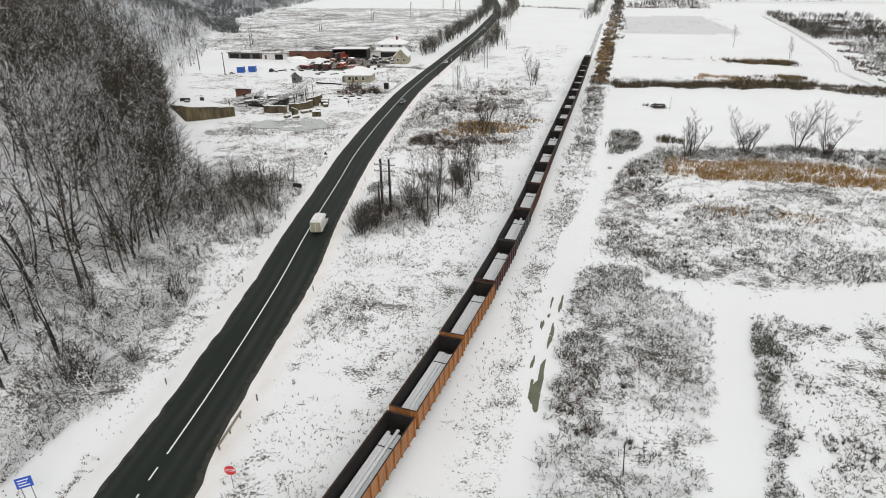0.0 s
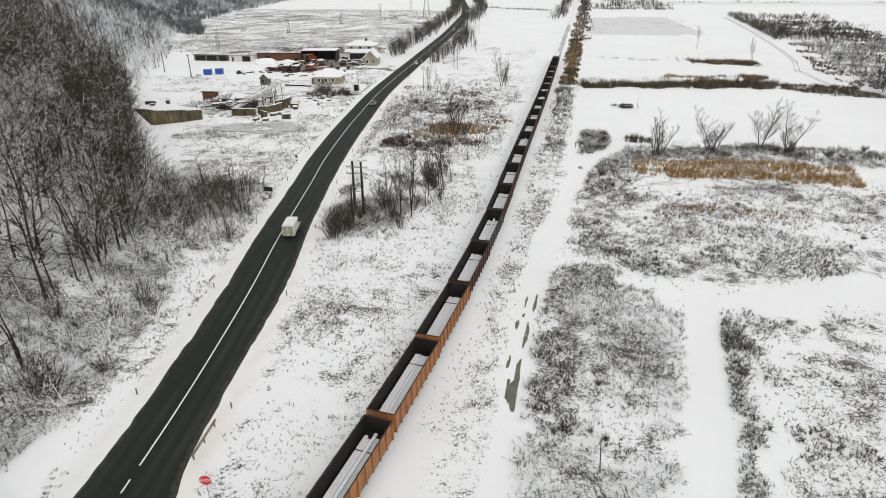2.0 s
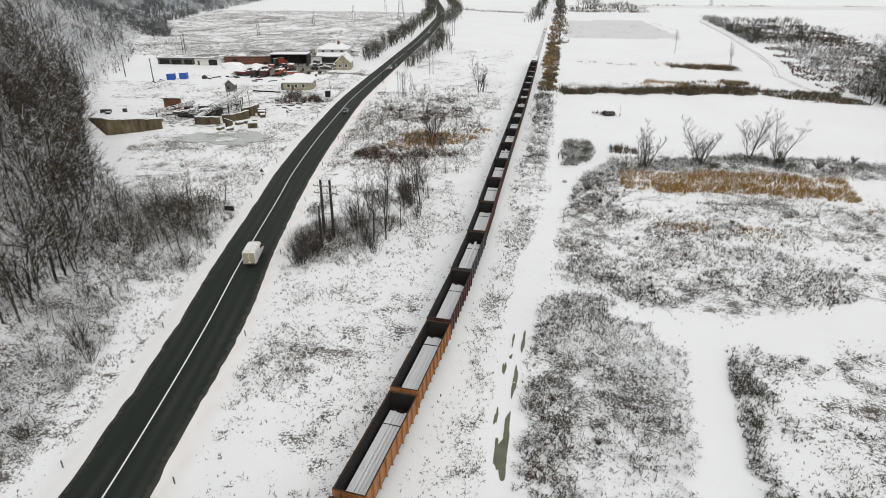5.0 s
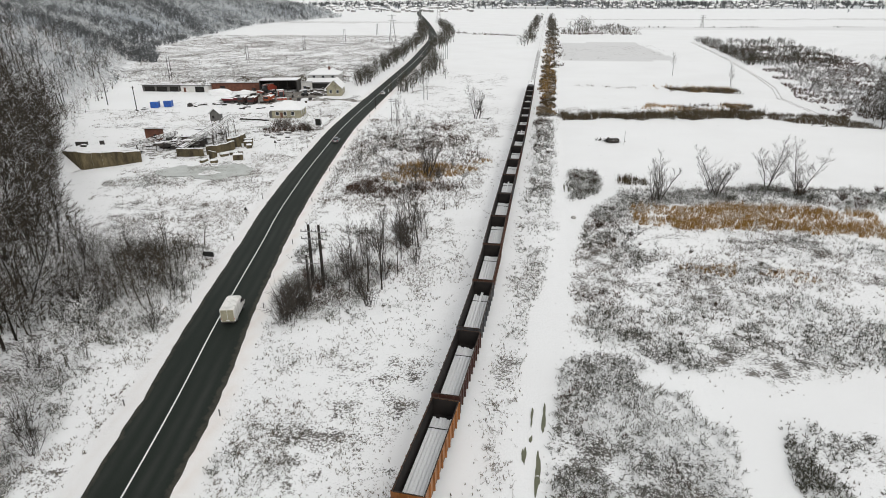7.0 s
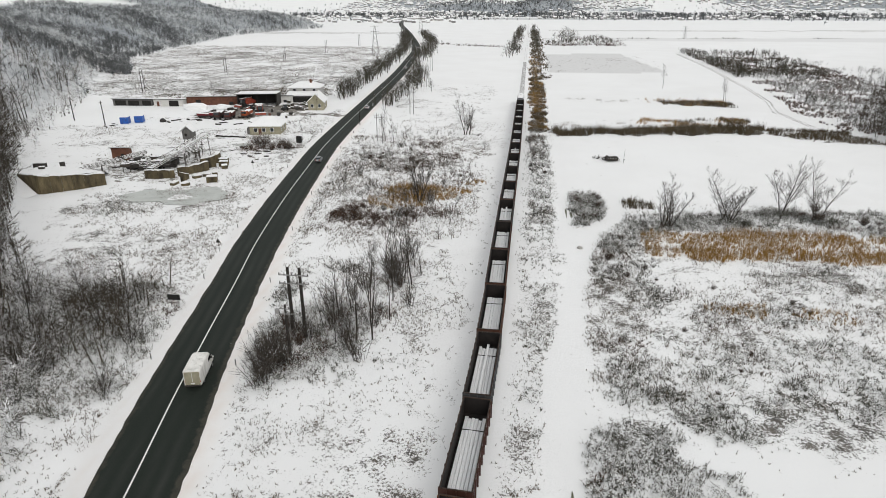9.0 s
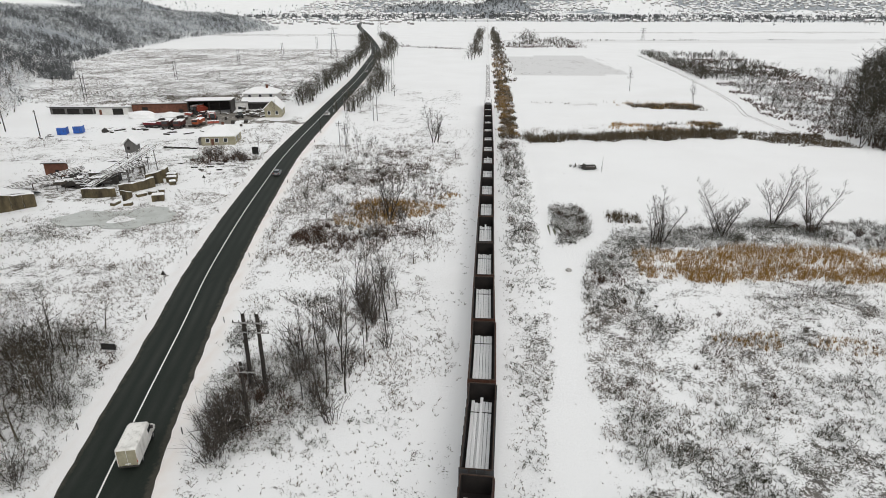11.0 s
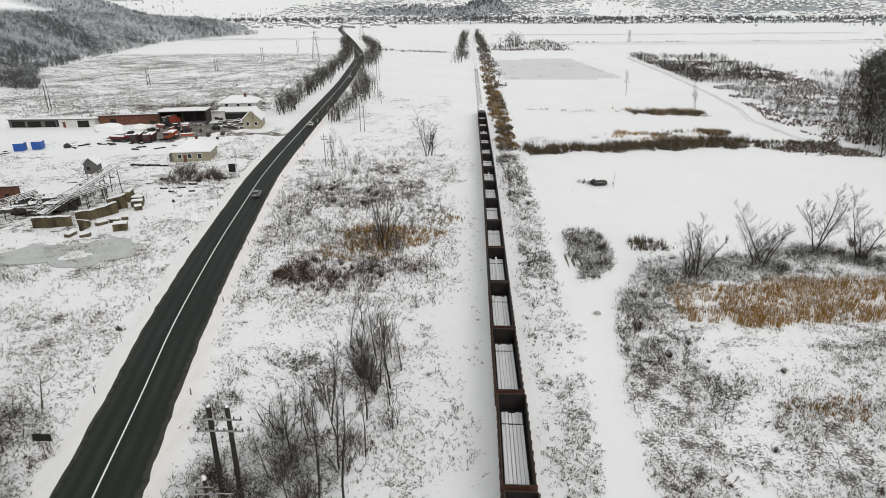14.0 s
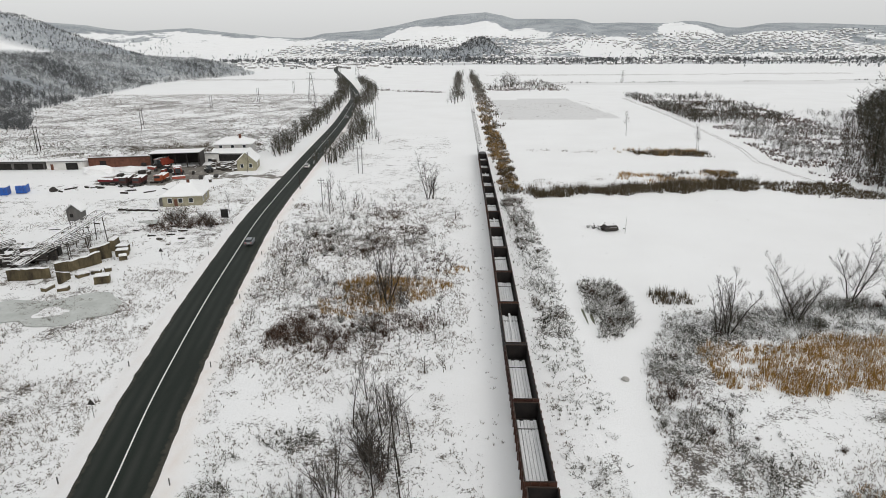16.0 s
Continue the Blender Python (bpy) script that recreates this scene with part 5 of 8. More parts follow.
# loose weeds all over the rough ground
r = rnd(77)
n = 30000
x, y = r.uniform(-70, 70, n), 25 + 240 * r.uniform(0, 1, n) ** 1.3
keep = (r.uniform(0, 1, n) < open_ground(x, y)) & (fbm(x, y, 0.12, 88) > 0.47) & ~((x > 12.5) & (y > 170)) & (x > foot_x(y) - 10)
x, y = x[keep], y[keep]
collected["grass"].append(blades(x, y, ground_z(x, y), 4, r.uniform(0.15, 0.45, len(x)), np.full(len(x), 1.0), 0.075, 78))
# dark clods and stems thrown up along the ditch beside the road
n = 2600
y = r.uniform(25, 260, n)
x = road_x(y) - ROAD_HALF - 3.0 + r.normal(0, 0.35, n)
keep = fbm(x, y, 0.25, 99, 2) > 0.52
x, y = x[keep], y[keep]
collected["grass"].append(blades(x, y, ground_z(x, y), 7, r.uniform(0.15, 0.4, len(x)), np.full(len(x), 1.0), 0.07, 79))
for kind in KINDS:
    stuff(LOW_NAMES[kind][0], np.concatenate(collected[kind]), M[kind], *LOW_NAMES[kind][1:])


# ---- trees and shrubs ----
def tubes(segs, sides):
    """Tapered tubes along segments (ax ay az bx by bz ra rb): corners and triangles."""
    s = np.asarray(segs, float)
    a, b, ra, rb = s[:, :3], s[:, 3:6], s[:, 6], s[:, 7]
    d = b - a
    d /= np.maximum(np.linalg.norm(d, axis=1, keepdims=True), 1e-6)
    up = np.where(np.abs(d[:, 2:3]) < 0.9, [[0, 0, 1.0]], [[1.0, 0, 0]])
    u = np.cross(d, up)
    u /= np.linalg.norm(u, axis=1, keepdims=True)
    w = np.cross(d, u)
    n = len(s)
    ang = np.arange(sides) * 2 * np.pi / sides
    ca, sa = np.cos(ang)[None, :, None], np.sin(ang)[None, :, None]
    dirs = u[:, None] * ca + w[:, None] * sa
    va, vb = a[:, None] + dirs * ra[:, None, None], b[:, None] + dirs * rb[:, None, None]
    verts = np.concatenate([va, vb], 1).reshape(-1, 3)
    base = (np.arange(n) * 2 * sides)[:, None]
    i = np.arange(sides)[None]
    j = (np.arange(sides)[None] + 1) % sides
    t1 = np.stack([base + i, base + j, base + sides + j], 2).reshape(-1, 3)
    t2 = np.stack([base + i, base + sides + j, base + sides + i], 2).reshape(-1, 3)
    return verts, np.concatenate([t1, t2])


def grow(seed, height, stems, limbs, twigs, rise, spread, first=0.3, thick=0.018, shoots=7):
    """Segments of a bare tree: thick wood, thin wood and twig ends."""
    r = rnd(seed)
    wood, thin, ends = [], [], []

    def run(p, d, length, n, r0, r1, out, wander, lift):
        pts = [np.array(p, float)]
        d = np.array(d, float)
        for k in range(n):
            d = d + r.normal(0, wander, 3) + np.array([0, 0, lift])
            d /= np.linalg.norm(d)
            pts.append(pts[-1] + d * length / n)
            q0, q1 = r0 + (r1 - r0) * k / n, r0 + (r1 - r0) * (k + 1) / n
            out.append((*pts[-2], *pts[-1], q0, q1))
        return pts

    def aim(az, el):
        return np.array([math.cos(az) * math.cos(el), math.sin(az) * math.cos(el), math.sin(el)])

    for s in range(stems):
        az = 2 * math.pi * s / stems + r.uniform(-0.5, 0.5)
        el = math.radians(88 if stems == 1 else r.uniform(68, 84) if stems < 5 else r.uniform(52, 86))
        h = height * r.uniform(0.85, 1.05) * (1 if s == 0 else r.uniform(0.65, 0.95))
        base = aim(az, 0) * (0.0 if stems == 1 else 0.25)
        trunk = run(base, aim(az, el), h, 7, height * thick / stems**0.4, height * thick * 0.10, wood, 0.07, 0.03)
        for l in range(limbs):
            t = first + (1 - first) * (l + r.uniform(0, 1)) / limbs
            k = min(int(t * 7), 6)
            p = trunk[k] + (trunk[k + 1] - trunk[k]) * (t * 7 - k)
            la = l * 2.4 + r.uniform(-0.6, 0.6)
            ll = h * spread * (1.15 - 0.75 * t) * r.uniform(0.7, 1.2)
            rad = height * thick * (1 - t * 0.85) * 0.34 / stems**0.4
            limb = run(p, aim(la, math.radians(rise + r.uniform(-14, 14))), ll, 4, rad, rad * 0.25, wood, 0.12, 0.07)
            for b in range(shoots):
                tb = 0.15 + 0.85 * (b + r.uniform(0, 1)) / shoots
                kb = min(int(tb * 4), 3)
                q = limb[kb] + (limb[kb + 1] - limb[kb]) * (tb * 4 - kb)
                bl = ll * (0.55 - 0.28 * tb) * r.uniform(0.7, 1.3)
                br = run(q, aim(la + r.uniform(-1.3, 1.3), math.radians(rise + r.uniform(-20, 25))), bl, 2, rad * 0.3, rad * 0.12, thin, 0.16, 0.08)
                for w in range(twigs):
                    tw = r.uniform(0.1, 1.0)
                    kw = min(int(tw * 2), 1)
                    c = br[kw] + (br[kw + 1] - br[kw]) * (tw * 2 - kw)
                    e = c + aim(la + r.uniform(-1.6, 1.6), math.radians(rise + r.uniform(-35, 40))) * bl * r.uniform(0.4, 0.9)
                    ends.append((c, e))
    return wood, thin, ends


def twig_tris(ends, width, seed):
    r = rnd(seed)
    c = np.array([e[0] for e in ends])
    t = np.array([e[1] for e in ends])
    side = r.normal(0, 1, c.shape)
    side /= np.linalg.norm(side, axis=1, keepdims=True)
    v = np.stack([c - side * width, c + side * width, t], 1).reshape(-1, 3)
    return v


def build_tree(seed, height, stems, limbs, twigs, rise, spread, snowy, label, first=0.3, thick=0.018, width=0.024, shoots=7):
    """A bare tree: its trunk with the limbs, and the crown of thin wood and twigs."""
    wood, thin, ends = grow(seed, height, stems, limbs, twigs, rise, spread, first, thick, shoots)
    t = thing("tree", (0, 0, 0), 0, label, "tree", "bare trees")
    v, f = tubes(wood, 5)
    tri_obj("trunk", v, f, M["bark_snow" if snowy else "bark"], t)
    v, f = tubes(thin if not snowy else thin[::6], 3)
    if snowy:
        ends = ends + [(np.array(q[:3]), np.array(p[3:6])) for q, p in zip(thin[::2], thin[1::2])]
    e = twig_tris(ends, width, seed)
    tr = np.arange(len(e)).reshape(-1, 3) + len(v)
    tri_obj("crown", np.concatenate([v, e]), np.concatenate([f, tr]), M["twig_snow" if snowy else "twig"], t)
    return t


def build_shrub(seed, height, stems, mat, label, lean=0.75, forks=5, width=0.045):
    """A leafless shrub of many upright stems and side twigs."""
    r = rnd(seed)
    s = thing("shrub", (0, 0, 0), 0, label, "shrub", "leafless shrubs")
    segs, ends = [], []
    for k in range(stems):
        a, l = r.uniform(0, 2 * math.pi), r.uniform(0.05, lean)
        h = height * r.uniform(0.55, 1.05)
        p0 = np.array([math.cos(a), math.sin(a), 0]) * r.uniform(0, 0.22) * height
        d = np.array([math.cos(a) * l, math.sin(a) * l, 1.0])
        d /= np.linalg.norm(d)
        p1 = p0 + d * h * 0.5 + r.normal(0, 0.04, 3) * h
        p2 = p1 + (d + r.normal(0, 0.12, 3)) * h * 0.5
        segs += [(*p0, *p1, 0.028, 0.018), (*p1, *p2, 0.018, 0.006)]
        for w in range(forks):
            c = p0 + (p1 - p0) * r.uniform(0.4, 1) if w % 2 else p1 + (p2 - p1) * r.uniform(0, 0.9)
            e = c + (d + r.normal(0, 0.5, 3)) * h * r.uniform(0.2, 0.42)
            e[2] = max(e[2], 0.1)
            ends.append((c, e))
    v, f = tubes(segs, 3)
    e = twig_tris(ends, width, seed)
    tri_obj("stem_clump", v, f, M["bark"], s)
    tri_obj("crown", e, np.arange(len(e)).reshape(-1, 3), M[mat], s)
    return s


def place(src, used, x, y, size=1.0, turn=None, sink=0.05, label=""):
    """Sets a thing, or a copy of it once it has been placed, on the ground."""
    turn = (x * 37.7 + y * 17.3) % 360 if turn is None else turn
    m = pose(x, y, gz(x, y) - sink, 0, 0, turn) @ Matrix.Diagonal((size, size, size, 1))
    if src in used:
        ob = copy_thing(src, m)
    else:
        used.append(src)
        ob = src
        ob.matrix_basis = m
    if label:
        tagged(ob, label)
    return ob


used = []
willows = [build_tree(200 + k, 11.5, 3, 14, 7, 46, 0.40, False, "large spreading bare tree with many stems in the field", 0.14, 0.018, 0.014, 10) for k in range(3)]
slim = [build_tree(210 + k, 12, 1, 14, 7, 54, 0.27, False, "slender bare tree among scrub", 0.38, 0.011, 0.016) for k in range(4)]
twins = [build_tree(220 + k, 12.0, 4, 11, 7, 54, 0.30, False, "bare tree with several upright stems", 0.16, 0.017, 0.015, 8) for k in range(2)]
wood_trees = [build_tree(230 + k, 15, 1 if k % 2 else 2, 18, 2, 30, 0.36, True, "snow-laden bare woodland tree on the hillside", 0.22, 0.0185, 0.030, 7) for k in range(6)]
shrubs = [build_shrub(250 + k, 2.6, 46, "scrub", "leafless grey shrub dusted with snow") for k in range(3)]
dark_shrubs = [build_shrub(260 + k, 2.2, 60, "bramble", "dark brown leafless bush in the snow") for k in range(3)]
tall_shrubs = [build_shrub(270 + k, 4.2, 22, "twig", "tall leafless shrub beside the road", 0.5, 7) for k in range(3)]

# the row of trees in the field, and single ones
for k, (x, y, s) in enumerate(((45.9, 157.4, 1.0), (58.5, 165.0, 1.05), (63.5, 160.0, 0.98), (45.0, 158.5, 0.75))):
    place(willows[k % 3], used, x, y, s)
for k, (x, y, s) in enumerate(((32.7, 152.2, 1.0), (31.6, 153.0, 0.8), (-20.4, 163.7, 1.15), (-21.4, 164.6, 0.95), (-17.4, 239.5, 1.15), (-16.0, 240.3, 0.9))):
    place(twins[k % 2], used, x, y, s)
for k, (x, y, s) in enumerate(((90.6, 324.1, 0.95), (91.8, 325.0, 0.7), (73.5, 371.9, 0.9), (-16.3, 102.1, 0.95), (-14.1, 119.7, 0.95), (-20.3, 128.0, 0.9), (-15.5, 121.0, 0.7),
                               (-17.5, 106.0, 0.8), (-19.0, 104.0, 0.85), (-18.6, 110.5, 0.85), (-21.5, 110.0, 0.7), (-22.3, 106.5, 0.75), (-16.8, 126.5, 0.75),
                               (-14.8, 126.5, 0.7), (-20.5, 118.0, 0.6), (-13.2, 123.5, 0.55), (-19.6, 134.0, 0.6), (-42.0, 225.0, 0.9), (-44.5, 231.0, 0.8), (-38.5, 221.0, 0.7),
                               (-20.5, 148.0, 0.6), (-21.0, 100.5, 0.8), (-19.8, 113.5, 0.8), (-16.0, 114.0, 0.75), (-18.3, 101.0, 0.7), (-22.8, 112.0, 0.6), (-15.2, 108.0, 0.65), (-18.0, 122.0, 0.7), (-13.8, 116.5, 0.6), (-24.0, 104.5, 0.65), (-60.5, 104.0, 0.7), (-56.0, 108.0, 0.6), (-66.0, 100.0, 0.75), (-23.0, 155.0, 0.65), (-17.8, 98.0, 0.6), (-70.0, 224.0, 0.5), (-84.0, 280.0, 0.6), (-95.0, 248.0, 0.5))):
    place(slim[k % 4], used, x, y, s * 1.05)
r = rnd(5)


def scatter(poly, n, kinds, lo, hi, label="", avoid=True):
    xs, ys = [p[0] for p in poly], [p[1] for p in poly]
    got = 0
    for _ in range(n * 20):
        if got == n:
            break
        x, y = r.uniform(min(xs), max(xs)), r.uniform(min(ys), max(ys))
        if inside(poly, x, y) and (not avoid or open_ground(np.array([x]), np.array([y]))[0] > 0.9):
            place(kinds[r.randint(len(kinds))], used, x, y, r.uniform(lo, hi), r.uniform(0, 360), 0.05, label)
            got += 1


scatter(blob(-27.6, 93.5, 2.0, 4.5, seed=70), 12, tall_shrubs, 0.8, 1.15)
scatter([(-33, 93), (-33, 107), (-20, 114), (-15, 111), (-15, 96), (-24, 91)], 15, shrubs + tall_shrubs, 0.45, 0.9)
scatter(blob(-27.8, 98, 2.4, 6.5, seed=3), 12, tall_shrubs + dark_shrubs, 0.6, 1.0)
scatter(blob(-18.5, 108, 5.5, 13, seed=5), 10, tall_shrubs, 0.6, 1.15)
scatter(blob(-17.0, 128, 4.5, 9, seed=6), 5, tall_shrubs, 0.6, 1.2)
scatter(blob(-22, 160, 6, 8, seed=7), 6, tall_shrubs + shrubs, 0.5, 1.0)
scatter(blob(-40, 178, 9, 20, seed=8), 8, shrubs + tall_shrubs, 0.4, 0.8)
scatter(blob(-32, 152, 7, 6, seed=3), 14, dark_shrubs, 0.5, 0.95)
scatter(blob(-24, 153, 4, 7, seed=4), 8, dark_shrubs + shrubs, 0.5, 0.95)
scatter(blob(-36, 206, 13, 22, seed=3), 14, shrubs + dark_shrubs, 0.5, 1.0)
scatter(blob(-14, 172, 8, 14, seed=3), 6, shrubs, 0.4, 0.8)
scatter([(-83, 207), (-86, 217), (-75, 221), (-69, 210)], 18, tall_shrubs + dark_shrubs, 0.6, 0.95)
scatter([(-66, 84), (-76, 104), (-62, 116), (-50, 112), (-42, 92), (-46, 82)], 26, tall_shrubs + shrubs, 0.7, 1.2)
scatter([(26, 151), (26, 158), (40, 163), (70, 168), (110, 167), (110, 155), (72, 152)], 32, shrubs + dark_shrubs, 0.5, 1.1)
scatter([(14.8, 154), (14.8, 173), (19, 173), (21.5, 167), (19.5, 158)], 12, shrubs + dark_shrubs, 0.5, 0.8)
scatter([(15, 122), (17, 144), (26, 149), (28, 136), (24, 124)], 8, shrubs + dark_shrubs, 0.4, 0.75)
scatter([(11, 45), (11.5, 84), (18, 86), (18, 45)], 16, shrubs + dark_shrubs, 0.3, 0.6)
scatter([(20, 92), (22, 128), (60, 126), (64, 96)], 18, shrubs + dark_shrubs, 0.25, 0.55)
scatter([(4, 150), (4, 330), (9, 330), (10, 180)], 28, shrubs + dark_shrubs, 0.4, 0.8)
scatter([(-36, 28), (-37, 48), (-46, 74), (-56, 88), (-62, 80), (-52, 28)], 30, shrubs + tall_shrubs, 0.6, 1.1)

# the wood on the hill beside the road
count = 0
while count < 330:
    y = 14 + 200 * r.uniform(0, 1) ** 1.35
    x = foot_x(y) - 2 - 62 * r.uniform(0, 1) ** 1.1
    if y < 90 and x > -44:
        continue
    place(wood_trees[r.randint(6)], used, x, y, r.uniform(0.65, 1.1), r.uniform(0, 360))
    count += 1


def slivers(segs, width):
    """Thin flat triangles along branches: base corner pair and tip."""
    a = np.array([q[0] for q in segs], float)
    b = np.array([q[1] for q in segs], float)
    w = np.asarray(width, float)[:, None]
    d = b - a
    side = np.cross(d, [[0.3, 0.9, 0.2]])
    side /= np.maximum(np.linalg.norm(side, axis=1, keepdims=True), 1e-6)
    return np.stack([a - side * w, a + side * w, b], 1)


def sketch_tree(seed, limbs, shoots, twigs, rise, spread, detail):
    """A bare tree one metre high drawn with slivers."""
    wood, thin, ends = grow(seed, 1.0, 1, limbs, twigs, rise, spread, 0.28, 0.02, shoots)
    segs, width = [], []
    segs.append((np.array(wood[0][:3]), np.array(wood[6][3:6])))
    width.append(0.016)
    for l in range(limbs):
        q = wood[7 + l * 4: 11 + l * 4]
        if detail:
            for k in range(0, 4, 2):
                segs.append((np.array(q[k][:3]), np.array(q[k + 1][3:6])))
                width.append(0.007)
        else:
            segs.append((np.array(q[0][:3]), np.array(q[3][3:6])))
            width.append(0.010)
    for k in range(0, len(thin), 2):
        segs.append((np.array(thin[k][:3]), np.array(thin[k + 1][3:6])))
        width.append(0.005)
    for c, e in ends:
        segs.append((c, e))
        width.append(0.004)
    return slivers(segs, width)


FINE = [sketch_tree(700 + k, 9, 3, 2, 36, 0.40, True) for k in range(6)]
PLAIN = [sketch_tree(720 + k, 8, 2, 2, 34, 0.42, False) for k in range(6)]


def thicket(name, x, y, h, sticks, mat, label, category, width, seed, spread=0.55):
    """Many bare trees in one mesh; width widens the branches of trees that stand far off."""
    z = ground_z(x, y)
    rr = rnd(seed)
    kinds = FINE if sticks > 30 else PLAIN
    pick = rr.randint(0, len(kinds), len(x))
    out = []
    for k, t in enumerate(kinds):
        at = np.nonzero(pick == k)[0]
        if not len(at):
            continue
        base = t.copy()
        mid = (base[:, :1] + base[:, 1:2]) / 2
        base[:, :2] = mid + (base[:, :2] - mid) * (width / 0.08)
        a = rr.uniform(0, 2 * np.pi, len(at))
        ca, sa = np.cos(a)[:, None, None], np.sin(a)[:, None, None]
        hh = h[at][:, None, None]
        fat = rr.uniform(0.85, 1.35, len(at))[:, None, None] * (0.75 + 0.45 * spread)
        vx = (base[None, :, :, 0] * ca - base[None, :, :, 1] * sa) * hh * fat + x[at][:, None, None]
        vy = (base[None, :, :, 0] * sa + base[None, :, :, 1] * ca) * hh * fat + y[at][:, None, None]
        vz = base[None, :, :, 2] * hh + z[at][:, None, None] - 0.2
        out.append(np.stack([vx, vy, vz], 3).reshape(-1, 3))
    return stuff(name, np.concatenate(out), mat, label, category)


n = 4600
y = 15 + 320 * r.uniform(0, 1, n) ** 1.25
d = 2 + 130 * r.uniform(0, 1, n) ** 1.3
x = foot_x(y) - d
keep = (y > 95) | (r.uniform(0, 1, n) < np.interp(y + 0.7 * d, [20, 60, 130], [0.08, 0.2, 1.0]))
keep &= r.uniform(0, 1, n) < np.interp(y - 1.1 * d, [165, 240], [1.0, 0.12])
x, y = x[keep], y[keep]
thicket("hillside_wood", x, y, r.uniform(7, 13, len(x)) * np.interp(y, [100, 140], [1.0, 1.2]), 36, M["wood_near"], "snow-dusted bare deciduous wood on the hillside", "woodland", 0.078, 300, 0.7)
n = 2600
y = 165 + 310 * r.uniform(0, 1, n)
d = -8 * (y < 330) + 150 * r.uniform(0, 1, n) ** 1.2
x = foot_x(y) - d
keep = r.uniform(0, 1, n) < np.interp(y - 0.9 * d, [190, 270], [0.05, 1.0])
x, y = x[keep], y[keep]
dark = fbm(x, y, 0.025, 73, 3) > 0.46
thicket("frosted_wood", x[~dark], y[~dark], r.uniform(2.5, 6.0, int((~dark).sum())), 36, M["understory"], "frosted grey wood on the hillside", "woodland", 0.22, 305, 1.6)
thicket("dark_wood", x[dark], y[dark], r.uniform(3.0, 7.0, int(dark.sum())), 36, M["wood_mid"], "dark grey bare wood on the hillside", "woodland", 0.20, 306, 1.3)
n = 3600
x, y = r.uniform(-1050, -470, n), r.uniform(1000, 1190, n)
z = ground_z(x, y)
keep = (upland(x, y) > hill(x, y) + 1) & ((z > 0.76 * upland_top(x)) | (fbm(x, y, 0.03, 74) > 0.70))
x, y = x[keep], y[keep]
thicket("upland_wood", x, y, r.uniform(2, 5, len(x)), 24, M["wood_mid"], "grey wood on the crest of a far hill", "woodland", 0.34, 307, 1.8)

# frosted bushes under the wood and down to the road, and the brown edge of the wood
n = 1300
y = 18 + 100 * r.uniform(0, 1, n)
x = np.interp(y, [18, 50, 64, 76, 90, 118], [-36.5, -39.5, -45, -49, -56, -66]) - 34 * r.uniform(0, 1, n) ** 1.3
thicket("frosted_bushes", x, y, r.uniform(1.6, 4.2, n), 36, M["understory"], "leafless bushes thick with frost under the wood", "bushes", 0.12, 302, 1.6)
n = 800
y = 78 + 150 * r.uniform(0, 1, n) ** 1.3
x = np.interp(y, [78, 92, 112, 132, 196, 230], [-58, -63, -76, -97, -150, -172]) - 26 * r.uniform(0, 1, n) ** 1.2
thicket("wood_edge", x, y, r.uniform(3.0, 7.5, n), 36, M["edge_wood"], "brown leafless young trees along the edge of the wood", "woodland", 0.08, 303, 1.2)
n = 230
x, y = r.normal(-56, 5.0, n), r.normal(100, 6.5, n)
keep = x < road_x(y) - ROAD_HALF - 5.5
x, y = x[keep], y[keep]
n = len(x)
thicket("brown_bushes", x, y, r.uniform(2.5, 5.5, n), 36, M["edge_wood"], "tall brown leafless bushes between wood and road", "bushes", 0.10, 304, 0.9)
n = 620
x, y = r.uniform(-48, -9, n), 240 - 100 * r.uniform(0, 1, n) ** 1.3
keep = (fbm(x, y, 0.09, 75, 3) > 0.48) & (open_ground(x, y) > 0.9)
x, y = x[keep], y[keep]
thicket("brown_brush", x, y, r.uniform(1.0, 2.8, len(x)), 36, M["edge_wood"], "brown leafless brush between the road and the railway", "bushes", 0.13, 308, 1.4)
n = 12500
y = 395 + 745 * r.uniform(0, 1, n) ** 1.15
d = -7 + 175 * r.uniform(0, 1, n) ** 1.2
x = foot_x(y) - d + 12 * smooth(520, 400, y)
keep = (fbm(x, y, 0.03, 71, 3) > 0.30) & (ground_z(x, y) < 60)
x, y = x[keep], y[keep]
dark = (fbm(x, y, 0.018, 76, 3) > np.interp(y, [400, 620, 760, 1100], [0.42, 0.52, 0.66, 0.70]))
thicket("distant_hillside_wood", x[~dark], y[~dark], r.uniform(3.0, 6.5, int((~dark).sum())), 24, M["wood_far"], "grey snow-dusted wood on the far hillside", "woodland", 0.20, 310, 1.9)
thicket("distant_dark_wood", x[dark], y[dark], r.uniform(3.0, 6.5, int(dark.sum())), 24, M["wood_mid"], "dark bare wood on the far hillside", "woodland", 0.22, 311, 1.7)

n = 11000
y = 234 + 385 * r.uniform(0, 1, n) ** 1.2
d = 190 * r.uniform(0, 1, n) ** 1.4
x = edge_east(y) + d + r.normal(0, 0.8, n)
gate = 0.575 * (y - 62)
patch = fbm(x, y, 0.045, 55, 3)
big = (x > gate + 8 * (fbm(x, y, 0.05, 54) - 0.5)) & (y < 470) & (d > 6)
dense = ~big & (y > 425) & (d < 60 + 20 * patch) & (patch > 0.40)
frost = ~big & ~dense & (d > 9) & (d < 95) & (y < 520) & (patch > 0.42)
keep = frost & (r.uniform(0, 1, n) < 0.8)
thicket("frosted_thicket", x[keep], y[keep], r.uniform(1.6, 3.8, int(keep.sum())), 36, M["understory"], "frosted bushes in the thicket beside the fields", "bushes", 0.14, 319, 1.7)
